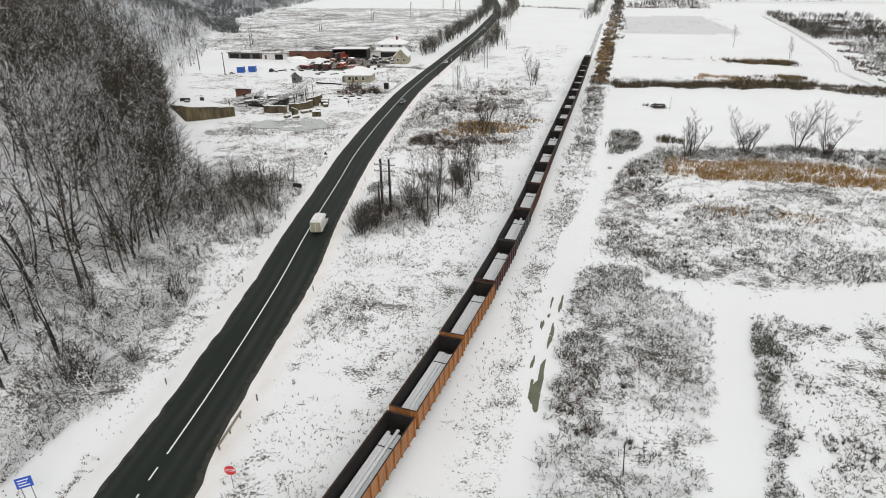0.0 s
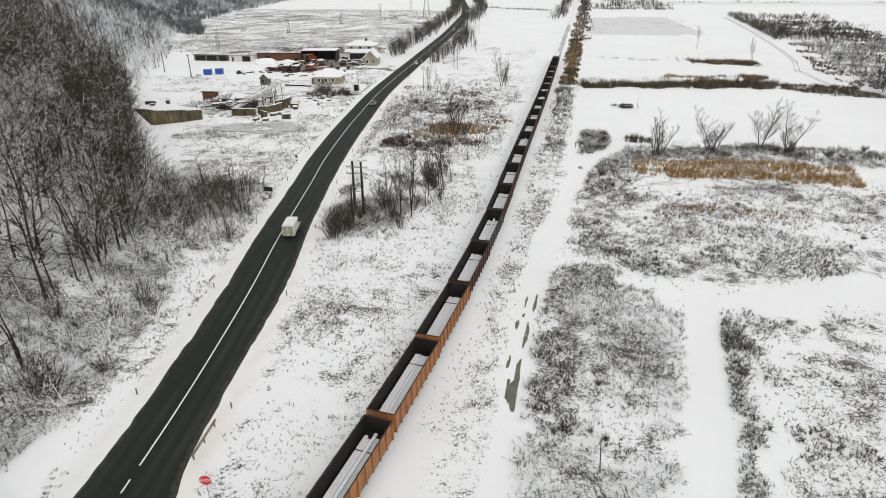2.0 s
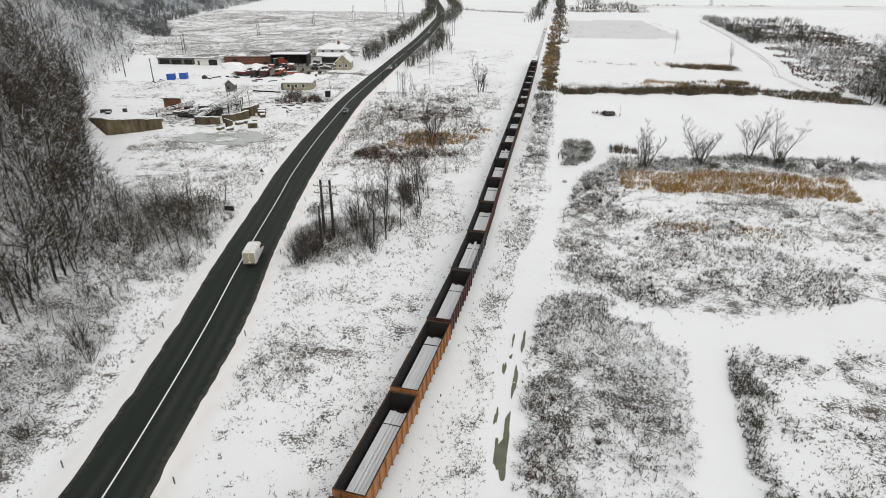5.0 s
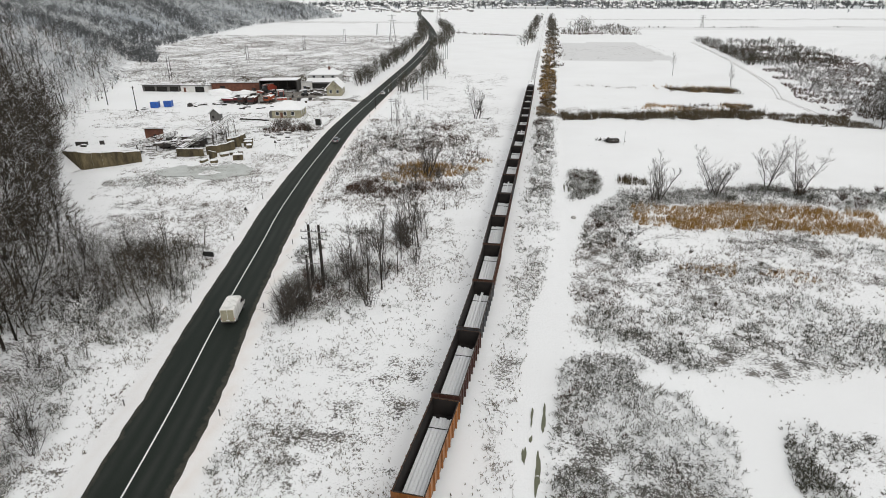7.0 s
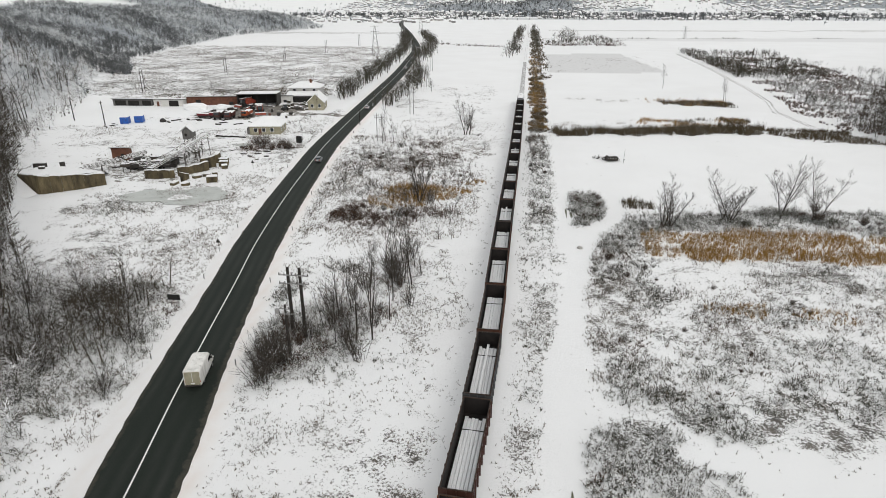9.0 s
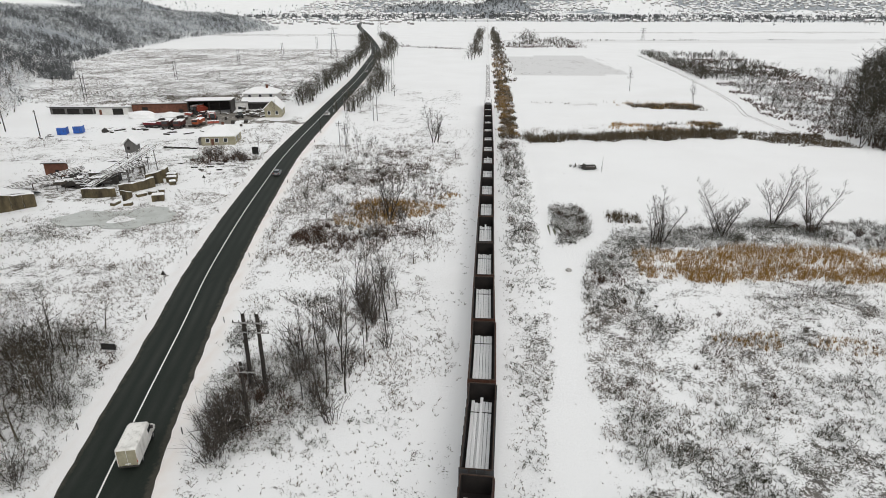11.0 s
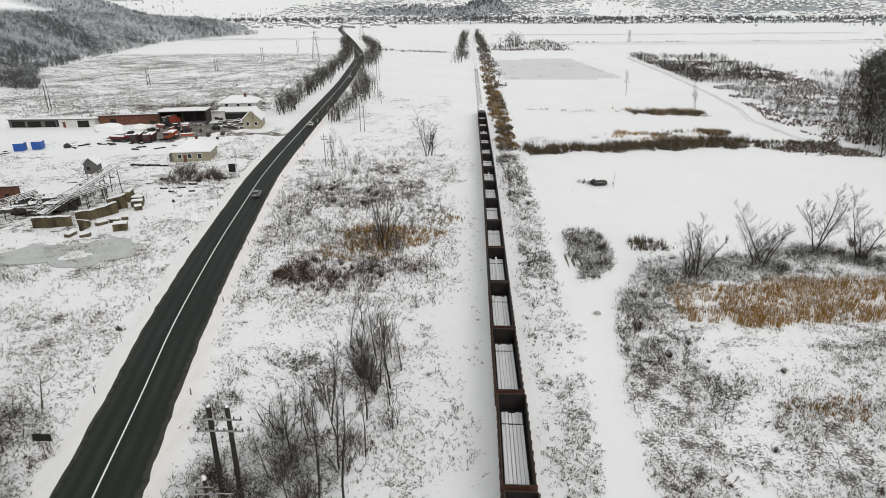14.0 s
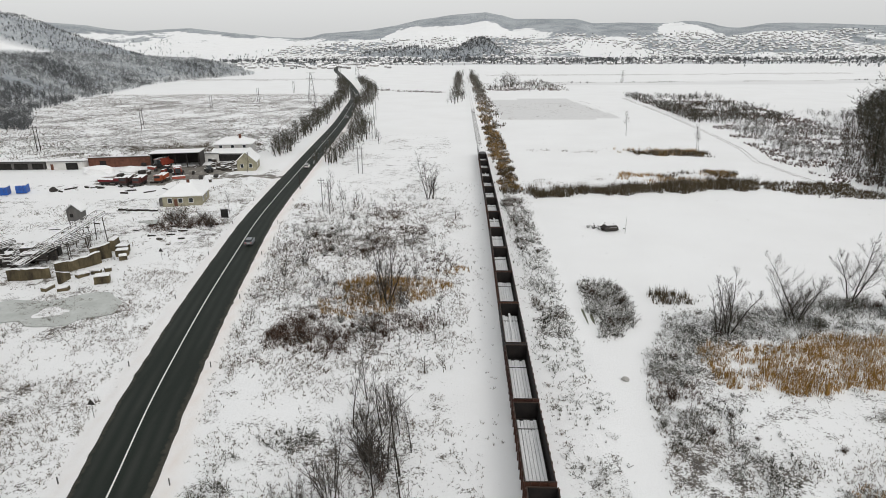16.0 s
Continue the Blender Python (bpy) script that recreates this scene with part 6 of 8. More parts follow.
keep = (dense | (frost & (patch > 0.58))) & (r.uniform(0, 1, n) < 0.85)
thicket("thicket_wood", x[keep], y[keep], r.uniform(1.4, 4.4, int(keep.sum())) * (0.5 + 0.9 * fbm(x[keep], y[keep], 0.05, 58, 2)), 24, M["evergreen"], "dark leafless thicket on the edge of the fields", "woodland", 0.19, 320, 1.5)
keep = big & (r.uniform(0, 1, n) < 0.75)
x, y = x[keep], y[keep]
rise = smooth(0, 30, x - 0.575 * (y - 62))
thicket("dark_thicket", x, y, r.uniform(5, 11, len(x)) * (0.45 + 0.75 * rise), 36, M["edge_wood"], "dense dark brown trees behind the fields", "woodland", 0.13, 324, 1.2)
scatter([(112, 238), (122, 262), (150, 290), (165, 262), (140, 236)], 9, wood_trees, 0.75, 1.05, "bare tree in the dark thicket beside the fields")
n = 9000
y = 236 + 330 * r.uniform(0, 1, n)
x = edge_east(y) + 1 + 70 * r.uniform(0, 1, n)
keep = fbm(x, y, 0.06, 57) > 0.47
x, y = x[keep], y[keep]
stuff("rusty_undergrowth", blades(x, y, ground_z(x, y), 8, r.uniform(0.7, 1.5, len(x)), np.full(len(x), 0.8), 0.25, 321), M["bramble"], "rust-brown undergrowth under the thicket", "undergrowth")
n = 1500
y = r.uniform(245, 470, n)
x = 0.575 * (y - 62) + 10 + 110 * r.uniform(0, 1, n)
keep = fbm(x, y, 0.05, 60, 2) > 0.33
x, y = x[keep], y[keep]
thicket("tall_thicket", x, y, r.uniform(15, 27, len(x)) * (0.55 + 0.5 * smooth(0, 45, x - 0.575 * (y - 62))), 36, M["evergreen"], "tall dark bare trees behind the fields", "woodland", 0.10, 323, 0.9)
# wheel tracks of a field lane along the thicket
y = np.concatenate([r.uniform(240, 600, 1500) for _ in range(2)])
x = edge_east(y) - 5.5 + np.repeat([-0.8, 0.8], 1500) + r.normal(0, 0.18, 3000)
stuff("lane_ruts", blades(x, y, ground_z(x, y), 3, np.full(3000, 0.16), np.full(3000, 1.2), 0.16, 322), M["grass"], "thin ruts of a field lane in the snow", "ruts")


def row_of(rows, n, lo, hi, jitter, seed):
    rr = rnd(seed)
    y = rr.uniform(rows[0][0], rows[-1][0], n)
    x = np.interp(y, [q[0] for q in rows], [q[1] for q in rows]) + rr.normal(0, jitter, n)
    return x, y, rr.uniform(lo, hi, n)


# rows of trees along the far road
xa, ya, ha = row_of([(312, -83), (335, -85), (374, -87), (435, -93), (534, -102), (620, -112), (711, -128), (800, -147), (872, -163)], 620, 4, 9.0, 2.6, 1)
xb, yb, hb = row_of([(292, -58), (315, -58), (335, -57), (385, -60), (435, -68), (467, -75)], 190, 3.5, 8.0, 3.0, 2)
xc, yc, hc = row_of([(504, -80), (573, -84), (709, -100), (832, -127), (900, -143)], 330, 4, 9.0, 3.4, 12)
thicket("roadside_trees", np.concatenate([xa, xb, xc]), np.concatenate([ya, yb, yc]), np.concatenate([ha, hb, hc]), 48, M["evergreen"], "rows of bare trees along the far road", "trees", 0.13, 330, 1.3)
xa, ya, ha = row_of([(600, 9), (1150, 9)], 80, 5, 9, 2.5, 3)
xb, yb, hb = row_of([(545, -13), (620, -12), (760, -12), (1050, -11)], 190, 3, 9, 2.6, 4)
xc, yc, hc = rnd(6).normal(42, 5, 14), rnd(7).normal(750, 8, 14), rnd(8).uniform(10, 16, 14)
thicket("trackside_trees", np.concatenate([xa, xb, xc]), np.concatenate([ya, yb, yc]), np.concatenate([ha, hb, hc]), 36, M["evergreen"], "bare trees beside the far railway track", "trees", 0.16, 340, 1.2)
x, y = rnd(13).uniform(16, 96, 420), rnd(14).uniform(700, 850, 420)
keep = inside([(14, 712), (40, 700), (94, 714), (97, 730), (92, 855), (50, 822), (34, 742), (14, 752)], x, y)
thicket("field_bushes", x[keep], y[keep], rnd(15).uniform(2.0, 4.5, int(keep.sum())), 36, M["edge_wood"], "brown leafless bushes among the far fields", "bushes", 0.26, 341, 1.7)

# woods and gardens about the far town
rr = rnd(9)
n = 4000
x, y = rr.uniform(-1700, 2300, n), 1350 + 1250 * rr.uniform(0, 1, n)
keep = (fbm(x, y, 0.004, 61) > 0.50) & ((y > 1850) | (x < -140) | (x > 520)) & ~((np.abs(x) < 25) & (y < 1900))
x, y = x[keep], y[keep]
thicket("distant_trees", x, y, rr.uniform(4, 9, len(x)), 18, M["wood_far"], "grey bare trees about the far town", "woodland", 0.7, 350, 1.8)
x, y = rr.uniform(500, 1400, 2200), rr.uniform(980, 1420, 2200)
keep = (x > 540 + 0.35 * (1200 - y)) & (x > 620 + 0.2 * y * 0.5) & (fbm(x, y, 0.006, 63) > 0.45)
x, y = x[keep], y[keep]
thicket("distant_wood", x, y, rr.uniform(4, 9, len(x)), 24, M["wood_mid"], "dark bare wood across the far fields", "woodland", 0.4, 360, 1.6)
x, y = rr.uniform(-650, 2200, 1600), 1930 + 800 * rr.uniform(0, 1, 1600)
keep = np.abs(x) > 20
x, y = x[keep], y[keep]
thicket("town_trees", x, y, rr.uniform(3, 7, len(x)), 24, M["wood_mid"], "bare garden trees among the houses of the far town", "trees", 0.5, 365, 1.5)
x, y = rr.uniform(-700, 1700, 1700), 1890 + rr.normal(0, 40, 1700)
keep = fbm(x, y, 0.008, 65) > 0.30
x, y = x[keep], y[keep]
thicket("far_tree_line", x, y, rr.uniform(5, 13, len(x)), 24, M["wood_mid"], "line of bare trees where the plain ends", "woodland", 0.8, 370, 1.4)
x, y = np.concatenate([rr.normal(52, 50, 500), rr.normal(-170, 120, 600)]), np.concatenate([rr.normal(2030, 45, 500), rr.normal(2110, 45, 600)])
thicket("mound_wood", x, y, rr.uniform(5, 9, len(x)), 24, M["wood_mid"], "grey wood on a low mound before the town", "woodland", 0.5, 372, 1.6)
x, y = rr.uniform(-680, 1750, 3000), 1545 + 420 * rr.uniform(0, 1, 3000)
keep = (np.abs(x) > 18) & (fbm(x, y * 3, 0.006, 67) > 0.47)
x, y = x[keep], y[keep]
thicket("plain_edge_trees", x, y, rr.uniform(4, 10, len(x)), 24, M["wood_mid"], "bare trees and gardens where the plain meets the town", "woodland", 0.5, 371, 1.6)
x, y, h = row_of([(812, 40), (890, 700)], 10, 1, 2, 1, 11)
x = rr.uniform(40, 760, 420)
y = 806 + 0.115 * x + rr.normal(0, 2.0, 420)
keep = fbm(x, y, 0.02, 66) > 0.42
thicket("field_hedge", x[keep], y[keep], rr.uniform(0.8, 2.4, int(keep.sum())), 24, M["evergreen"], "thin brown hedge along a field edge", "hedge", 0.5, 380, 2.2)


# ---- puddles, pond, stones ----
def flat_patch(name, outline, z, mat, label, category, parent=None):
    bm = bmesh.new()
    prism(bm, outline, "z", z - 0.15, z)
    ob = part(name, bm, mat, parent)
    return tagged(ob, label, category, kind="structure")


flat_patch("puddle", pool(7.9, 54.6, 0.62, 2.6, 1), gz(7.8, 55) + 0.02, M["puddle"], "greenish muddy puddle in the snow lane", "puddle")
flat_patch("puddle", pool(7.1, 55.8, 0.42, 2.1, 2), gz(7.8, 55) + 0.024, M["puddle"], "greenish muddy puddle in the snow lane", "puddle")
for px, py, rx, ry, sd in ((8.2, 58.2, 0.32, 2.9, 3), (6.9, 60.4, 0.2, 1.2, 4), (7.0, 69.0, 0.2, 1.3, 5), (8.4, 66.8, 0.3, 2.4, 6), (7.6, 71.5, 0.16, 0.5, 7), (7.6, 75.2, 0.14, 1.4, 8), (8.9, 75.0, 0.2, 2.4, 9),
                           (12.6, 160.0, 0.22, 2.4, 10), (13.6, 158.5, 0.2, 2.2, 11)):
    flat_patch("puddle", pool(px, py, rx, ry, sd), gz(px, py) + 0.02 + 0.006 * sd, M["puddle"], "narrow dark wheel rut filled with water", "puddle")
flat_patch("frozen_pond", pool(-77.5, 160.0, 10.5, 7.0, 12), gz(-77.5, 160) + 0.22, M["ice"], "frozen grey pond beside the road", "pond")
flat_patch("snow_patch", pool(-76.5, 159.0, 3.0, 1.7, 13), gz(-77.5, 160) + 0.235, M["snow"], "patch of snow on the frozen pond", "snow")
flat_patch("frozen_puddle", pool(-86.0, 214.5, 3.4, 2.0, 14), gz(-86, 214.5) + 0.12, M["ice"], "small frozen puddle in the yard", "pond")


def build_rock(name, x, y, rx, ry, rz, seed, mat, label, category):
    r2 = rnd(seed)
    bm = bmesh.new()
    bmesh.ops.create_icosphere(bm, subdivisions=2, radius=1)
    for v in bm.verts:
        v.co *= 1 + r2.uniform(-0.16, 0.16)
        v.co = Vector((v.co.x * rx, v.co.y * ry, v.co.z * rz))
    ob = part(name, bm, mat)
    ob.location = (x, y, gz(x, y) + rz * 0.4)
    return tagged(ob, label, category)


build_rock("stone", 14.1, 139.5, 0.55, 0.45, 0.35, 1, M["stone"], "grey stone lying on the snow lane", "stone")


# ---- poles, signs, guard rail ----
def utility_pole(x, y, h, arms, label, mat="pole", radius=0.17, lean=(0, 0)):
    p = thing("utility_pole", (x, y, gz(x, y)), 0, label, "utility pole", "utility poles")
    part("shaft", beamed((0, 0, -0.3), (lean[0], lean[1], h), radius, radius * 0.68, 10), M[mat], p)
    for z, half in arms:
        part("crossarm", boxed(lean[0] - half, lean[0] + half, lean[1] - 0.22, lean[1] - 0.12, z - 0.06, z + 0.06, 0.01), M["pole_grey"], p)
        for u in (-half + 0.15, 0, half - 0.15):
            part("insulator", beamed((lean[0] + u, lean[1] - 0.17, z + 0.06), (lean[0] + u, lean[1] - 0.17, z + 0.3), 0.07, 0.05, 8), M["iron"], p)
    return p


def cap_snow(p, h, radius=0.14):
    part("snow_cap", beamed((0, 0, h), (0, 0, h + 0.14), radius, radius * 0.5, 8), M["snow"], p, "cap of snow")


# the pair of poles by the road with its shared arms, and the lower pole beside it
pair = thing("pole_pair", (-26.4, 101.6, gz(-26.4, 101.6)), 0, "pair of dark tarred wooden poles with shared crossarms", "utility pole", "utility poles")
for x in (-0.85, 0.85):
    part("shaft", beamed((x, 0, -0.3), (x * 0.95, 0.1, 10.4), 0.27, 0.20, 10), M["pole"], pair)
    part("snow_cap", beamed((x * 0.95, 0.1, 10.4), (x * 0.95, 0.1, 10.56), 0.18, 0.08, 8), M["snow"], pair, "cap of snow")
    for s in (-1, 1):
        part("top_bracket", beamed((x * 0.95, 0.1, 10.2), (x * 0.95 + s * 0.45, 0.1, 10.75), 0.035, sides=5), M["pole_grey"], pair)
    for k in range(6):
        part("step_bolt", boxed(x - 0.3, x + 0.3, -0.12, -0.06, 0.8 + k * 0.45, 0.87 + k * 0.45), M["pole_grey"], pair)
for z, y in ((9.3, -0.2), (8.1, -0.22)):
    part("crossarm", boxed(-2.0, 2.1, y - 0.06, y + 0.06, z - 0.07, z + 0.07, 0.01), M["pole_grey"], pair)
    for x in (-1.9, -1.2, -0.2, 0.4, 1.4, 2.0):
        part("insulator", beamed((x, y, z + 0.07), (x, y, z + 0.32), 0.07, 0.05, 8), M["iron"], pair)
part("stay", beamed((-1.6, -0.15, 8.1), (-0.85, 0, 6.8), 0.03, sides=5), M["pole_grey"], pair)
low = utility_pole(-25.4, 95.6, 8.2, ((6.9, 0.85), (7.6, 0.7)), "dark tarred pole with a transformer bracket", radius=0.2)
part("cap", beamed((0, 0, 8.2), (0, 0, 8.5), 0.17, 0.14, 8), M["snow"], low, "cap of snow")
part("bracket", boxed(0.1, 2.1, -0.12, -0.04, 6.85, 6.95, 0.01), M["pole_grey"], low)
part("switch_box", boxed(-1.25, -0.75, -0.35, 0.05, 6.9, 7.5, 0.04), M["pole_grey"], low)

for x, y in ((-45.3, 226.6), (-42.6, 222.5)):
    cap_snow(utility_pole(x, y, 9.0, ((8.3, 0.9), (7.6, 0.8)), "slim grey utility pole in scrub beside the road", "pole_grey", 0.13), 9.0)
utility_pole(-58.4, 253.5, 5.5, (), "dark post beside the road", "pole", 0.16)
for x, y in ((-170.0, 247.0), (-152.6, 240.5)):
    cap_snow(utility_pole(x, y, 9.0, ((8.4, 0.6),), "dark wooden pole at the edge of the yard", "pole", 0.2), 9.0)
for x, y, h in ((-43.1, 277.5, 9.5), (-50.0, 362.0, 11), (-60.0, 440.0, 11), (-76.0, 540.0, 12), (-190.2, 325.0, 11), (-183.0, 401.0, 11), (-180.5, 492.4, 11), (-174.0, 574.0, 11), (-169.6, 669.0, 11)):
    q = thing("pole_pair", (x, y, gz(x, y)), 0, "pair of tall slim poles standing in a snowy field", "utility pole", "field pole pairs")
    for s in (-0.75, 0.75):
        part("shaft", beamed((s, 0, -0.3), (s * 0.9, 0, h), 0.17, 0.12, 8), M["pole_grey" if x > -100 else "pole"], q)
    part("crossarm", boxed(-1.3, 1.3, -0.16, -0.04, h - 0.8, h - 0.66), M["pole_grey"], q)


def pylon(x, y, h, w, label):
    p = thing("pylon", (x, y, gz(x, y)), 20, label, "pylon")
    legs = [(-w, -w), (w, -w), (w, w), (-w, w)]
    for a in legs:
        part("leg", beamed((*a, 0), (a[0] * 0.12, a[1] * 0.12, h), 0.16, 0.10, 5), M["pole_grey"], p)
    for k in range(6):
        z0, z1 = h * k / 6, h * (k + 1) / 6
        f0, f1 = 1 - 0.88 * z0 / h, 1 - 0.88 * z1 / h
        for i in range(4):
            a, b = legs[i], legs[(i + 1) % 4]
            part("brace", beamed((a[0] * f0, a[1] * f0, z0), (b[0] * f1, b[1] * f1, z1), 0.07, sides=4), M["pole_grey"], p)
    for z in (h * 0.8, h * 0.97):
        part("crossarm", boxed(-3.6, 3.6, -0.12, 0.12, z - 0.12, z + 0.12), M["pole_grey"], p)
    return p


pylon(-125.3, 556, 24, 3.0, "grey steel lattice pylon in the snowy field")
pylon(-150, 800, 24, 3.0, "grey steel lattice pylon across the plain")
pylon(-172, 1060, 24, 3.0, "grey steel lattice pylon across the plain")
pylon(186, 830, 14, 1.6, "small grey lattice mast across the fields")


def stop_sign(x, y):
    s = thing("stop_sign", (x, y, gz(x, y)), 12, "red octagonal stop sign on a thin post", "road sign")
    part("post", beamed((0, 0, -0.2), (0, 0, 1.9), 0.035, sides=8), M["pole_grey"], s)
    def octagon(r):
        return [(r * math.cos(math.pi / 8 + k * math.pi / 4), 2.2 + r * math.sin(math.pi / 8 + k * math.pi / 4)) for k in range(8)]
    plate = part("plate", prism(bmesh.new(), octagon(0.62), "y", -0.03, 0.0), M["sign_white"], s, "white-bordered plate")
    part("face", prism(bmesh.new(), octagon(0.565), "y", -0.036, -0.028), M["sign_red"], plate, "red face")
    cu = bpy.data.curves.new("lettering", "FONT")
    cu.body, cu.size, cu.align_x, cu.align_y, cu.extrude = "STOP", 0.42, "CENTER", "CENTER", 0.004
    tmp = new("lettering_text", cu)
    me = bpy.data.meshes.new_from_object(tmp.evaluated_get(bpy.context.evaluated_depsgraph_get()))
    bpy.data.objects.remove(tmp)
    me.materials.clear()
    me.materials.append(M["sign_white"])
    word = new("lettering", me)
    word.parent = plate
    word.matrix_basis = pose(0, -0.042, 2.2, 90, 0, 0)
    return s


stop_sign(-16.9, 34.7)


def board_sign(name, x, y, w, h, foot, turn, mat, label, posts=2, bars=0, back=None):
    s = thing(name, (x, y, gz(x, y)), turn, label, "road sign")
    for k in range(posts):
        u = (-w * 0.3 + k * w * 0.6) if posts > 1 else 0
        part("post", beamed((u, 0.05, -0.2), (u, 0.05, foot + h * 0.9), 0.045, sides=8), M["pole_grey"], s)
    plate = part("panel", boxed(-w / 2, w / 2, -0.03, 0.01, foot, foot + h, 0.008), M[mat], s)
    for k in range(bars):
        z = foot + h * (0.76 - 0.26 * k)
        part("bar", boxed(-w * 0.36, w * (0.30 - 0.13 * (k % 2)), -0.038, -0.03, z - h * 0.05, z + h * 0.05), M["sign_white"], plate, "white bar of lettering")
    return s


board_sign("direction_sign", -33.0, 28.4, 1.25, 1.15, 2.1, 40, "sign_blue", "blue direction sign with white lettering on grey posts", 2, 3)
board_sign("advert_board", -68.0, 215.5, 1.9, 2.2, 1.4, 0, "dark", "dark back of a roadside board on posts", 2)
board_sign("advert_board", -48.6, 108.3, 2.0, 0.9, 1.2, 0, "dark", "dark back of a roadside sign on posts", 2)


def warning_sign(x, y):
    s = thing("warning_sign", (x, y, gz(x, y)), 0, "dark back of a triangular warning sign", "road sign")
    part("post", beamed((0, 0.04, -0.2), (0, 0.04, 2.2), 0.04, sides=8), M["pole_grey"], s)
    part("plate", prism(bmesh.new(), [(-0.5, 1.8), (0.5, 1.8), (0, 2.65)], "y", -0.02, 0.01), M["iron"], s)
    return s


warning_sign(-52.2, 129.8)
warning_sign(-70.4, 186.0)

rail_thing = thing("guard_rail", (-20.8, 38.4, gz(-20.8, 38.4)), 7.0, "short weathered steel guard rail beside the road", "guard rail")
for k in range(3):
    part("post", boxed(-0.07, 0.07, k * 2.3 - 0.06, k * 2.3 + 0.06, -0.3, 0.72, 0.01), M["rail_wood"], rail_thing)
prof = [(-0.02, 0.45), (-0.10, 0.52), (-0.10, 0.58), (-0.02, 0.62), (-0.10, 0.68), (-0.10, 0.74), (-0.02, 0.80), (0.02, 0.80), (-0.05, 0.73), (-0.05, 0.69), (0.02, 0.62), (-0.05, 0.57), (-0.05, 0.53), (0.02, 0.45)]
part("beam", prism(bmesh.new(), [(-u, v) for u, v in prof], "y", -0.3, 4.9), M["rail_wood"], rail_thing)

stake = thing("stake", (17.3, 45.0, gz(17.3, 45)), 0, "thin dark wooden stake standing in scrub", "stake")
part("shaft", beamed((0, 0, -0.2), (-0.25, 0.3, 3.6), 0.06, 0.04, 6), M["pole"], stake)
stake2 = thing("stake", (31.0, 206.3, gz(31, 206.3)), 0, "thin grey stake in the snow field", "stake")
part("shaft", beamed((0, 0, -0.2), (0.1, 0, 4.2), 0.06, 0.04, 6), M["pole_grey"], stake2)

# delineator posts along the road
for k in range(9):
    y = 46 + k * 24
    for s in (-1, 1):
        x = float(road_x(y)) + s * (ROAD_HALF + 1.5)
        d = thing("delineator_post", (x, y, gz(x, y)), 0, "small dark roadside marker post in snow", "marker post", "roadside marker posts")
        part("shaft", boxed(-0.06, 0.06, -0.05, 0.05, -0.2, 0.85, 0.015), M["planks"], d)

# heap of branches in the field
heap = thing("branch_heap", (26.5, 209.5, gz(26.5, 209.5)), 0, "heap of dark branches and timber in a snow field", "branch heap")
rh = rnd(31)
for k in range(26):
    a, e = rh.uniform(0, 6.28), rh.uniform(-0.1, 0.5)
    c = np.array([rh.normal(0.6, 1.5), rh.normal(0, 0.8), rh.uniform(0.1, 1.0)])
    d = np.array([math.cos(a) * math.cos(e), math.sin(a) * math.cos(e), math.sin(e)]) * rh.uniform(0.8, 2.0)
    part("branch", beamed(c - d / 2, c + d / 2, rh.uniform(0.10, 0.24), 0.07, 5), M["bark"], heap)
hull = thing("rusty_tank", (28.0, 209.0, gz(28.0, 209.0)), 12, "dark rusty tank half under snow in the field", "tank")
part("shell", prism(bmesh.new(), [(-1.5, 0.1), (1.5, 0.1), (1.75, 0.9), (1.2, 1.5), (-1.2, 1.5), (-1.75, 0.9)], "y", -1.0, 1.0), M["iron"], hull)
part("rim", boxed(-1.3, 1.3, -1.08, -0.9, 0.8, 1.0, 0.03), M["lattice"], hull)
part("snow_cap", prism(bmesh.new(), [(-1.2, 1.49), (1.2, 1.49), (0.8, 1.72), (-0.7, 1.74)], "y", -0.9, 0.95), M["snow"], hull, "cap of snow")
for k in range(3):
    place(shrubs[k], used, 23.2 + k * 1.2, 210.8 - 0.3 * k, 0.55)


# ---- the yard ----
def wall_run(name, a, b, h0, h1, thick, mat, label, category="wall"):
    """A free-standing wall from a to b with its own slope of the top."""
    (x0, y0), (x1, y1) = a, b
    L = math.hypot(x1 - x0, y1 - y0)
    w = thing(name, (x0, y0, gz(x0, y0)), math.degrees(math.atan2(y1 - y0, x1 - x0)), label, category)
    bays = max(1, round(L / 2.4))
    rw = rnd(int(abs(x0 * 7 + y0 * 3)))
    for k in range(bays):
        u0, u1 = L * k / bays + 0.015, L * (k + 1) / bays - 0.015
        z0, z1 = h0 + (h1 - h0) * k / bays, h0 + (h1 - h0) * (k + 1) / bays
        z0, z1 = z0 - rw.uniform(0, 0.35), z1 - rw.uniform(0, 0.35)
        um, zm = (u0 + u1) / 2 + rw.uniform(-0.5, 0.5), (z0 + z1) / 2 + rw.uniform(-0.2, 0.15)
        push = rw.uniform(-0.08, 0.08)
        part("panel", prism(bmesh.new(), [(u0, -1.0), (u1, -1.0), (u1, z1), (um, zm), (u0, z0)], "y", push - thick / 2, push + thick / 2), M[mat], w)
        part("top_snow", prism(bmesh.new(), [(u0, z0 - 0.01), (um, zm - 0.01), (u1, z1 - 0.01), (u1, z1 + 0.13), (um, zm + 0.2), (u0, z0 + 0.13)], "y", push - thick / 2 + 0.03, push + thick / 2 + 0.05), M["snow"], w, "ridge of snow")
    return w


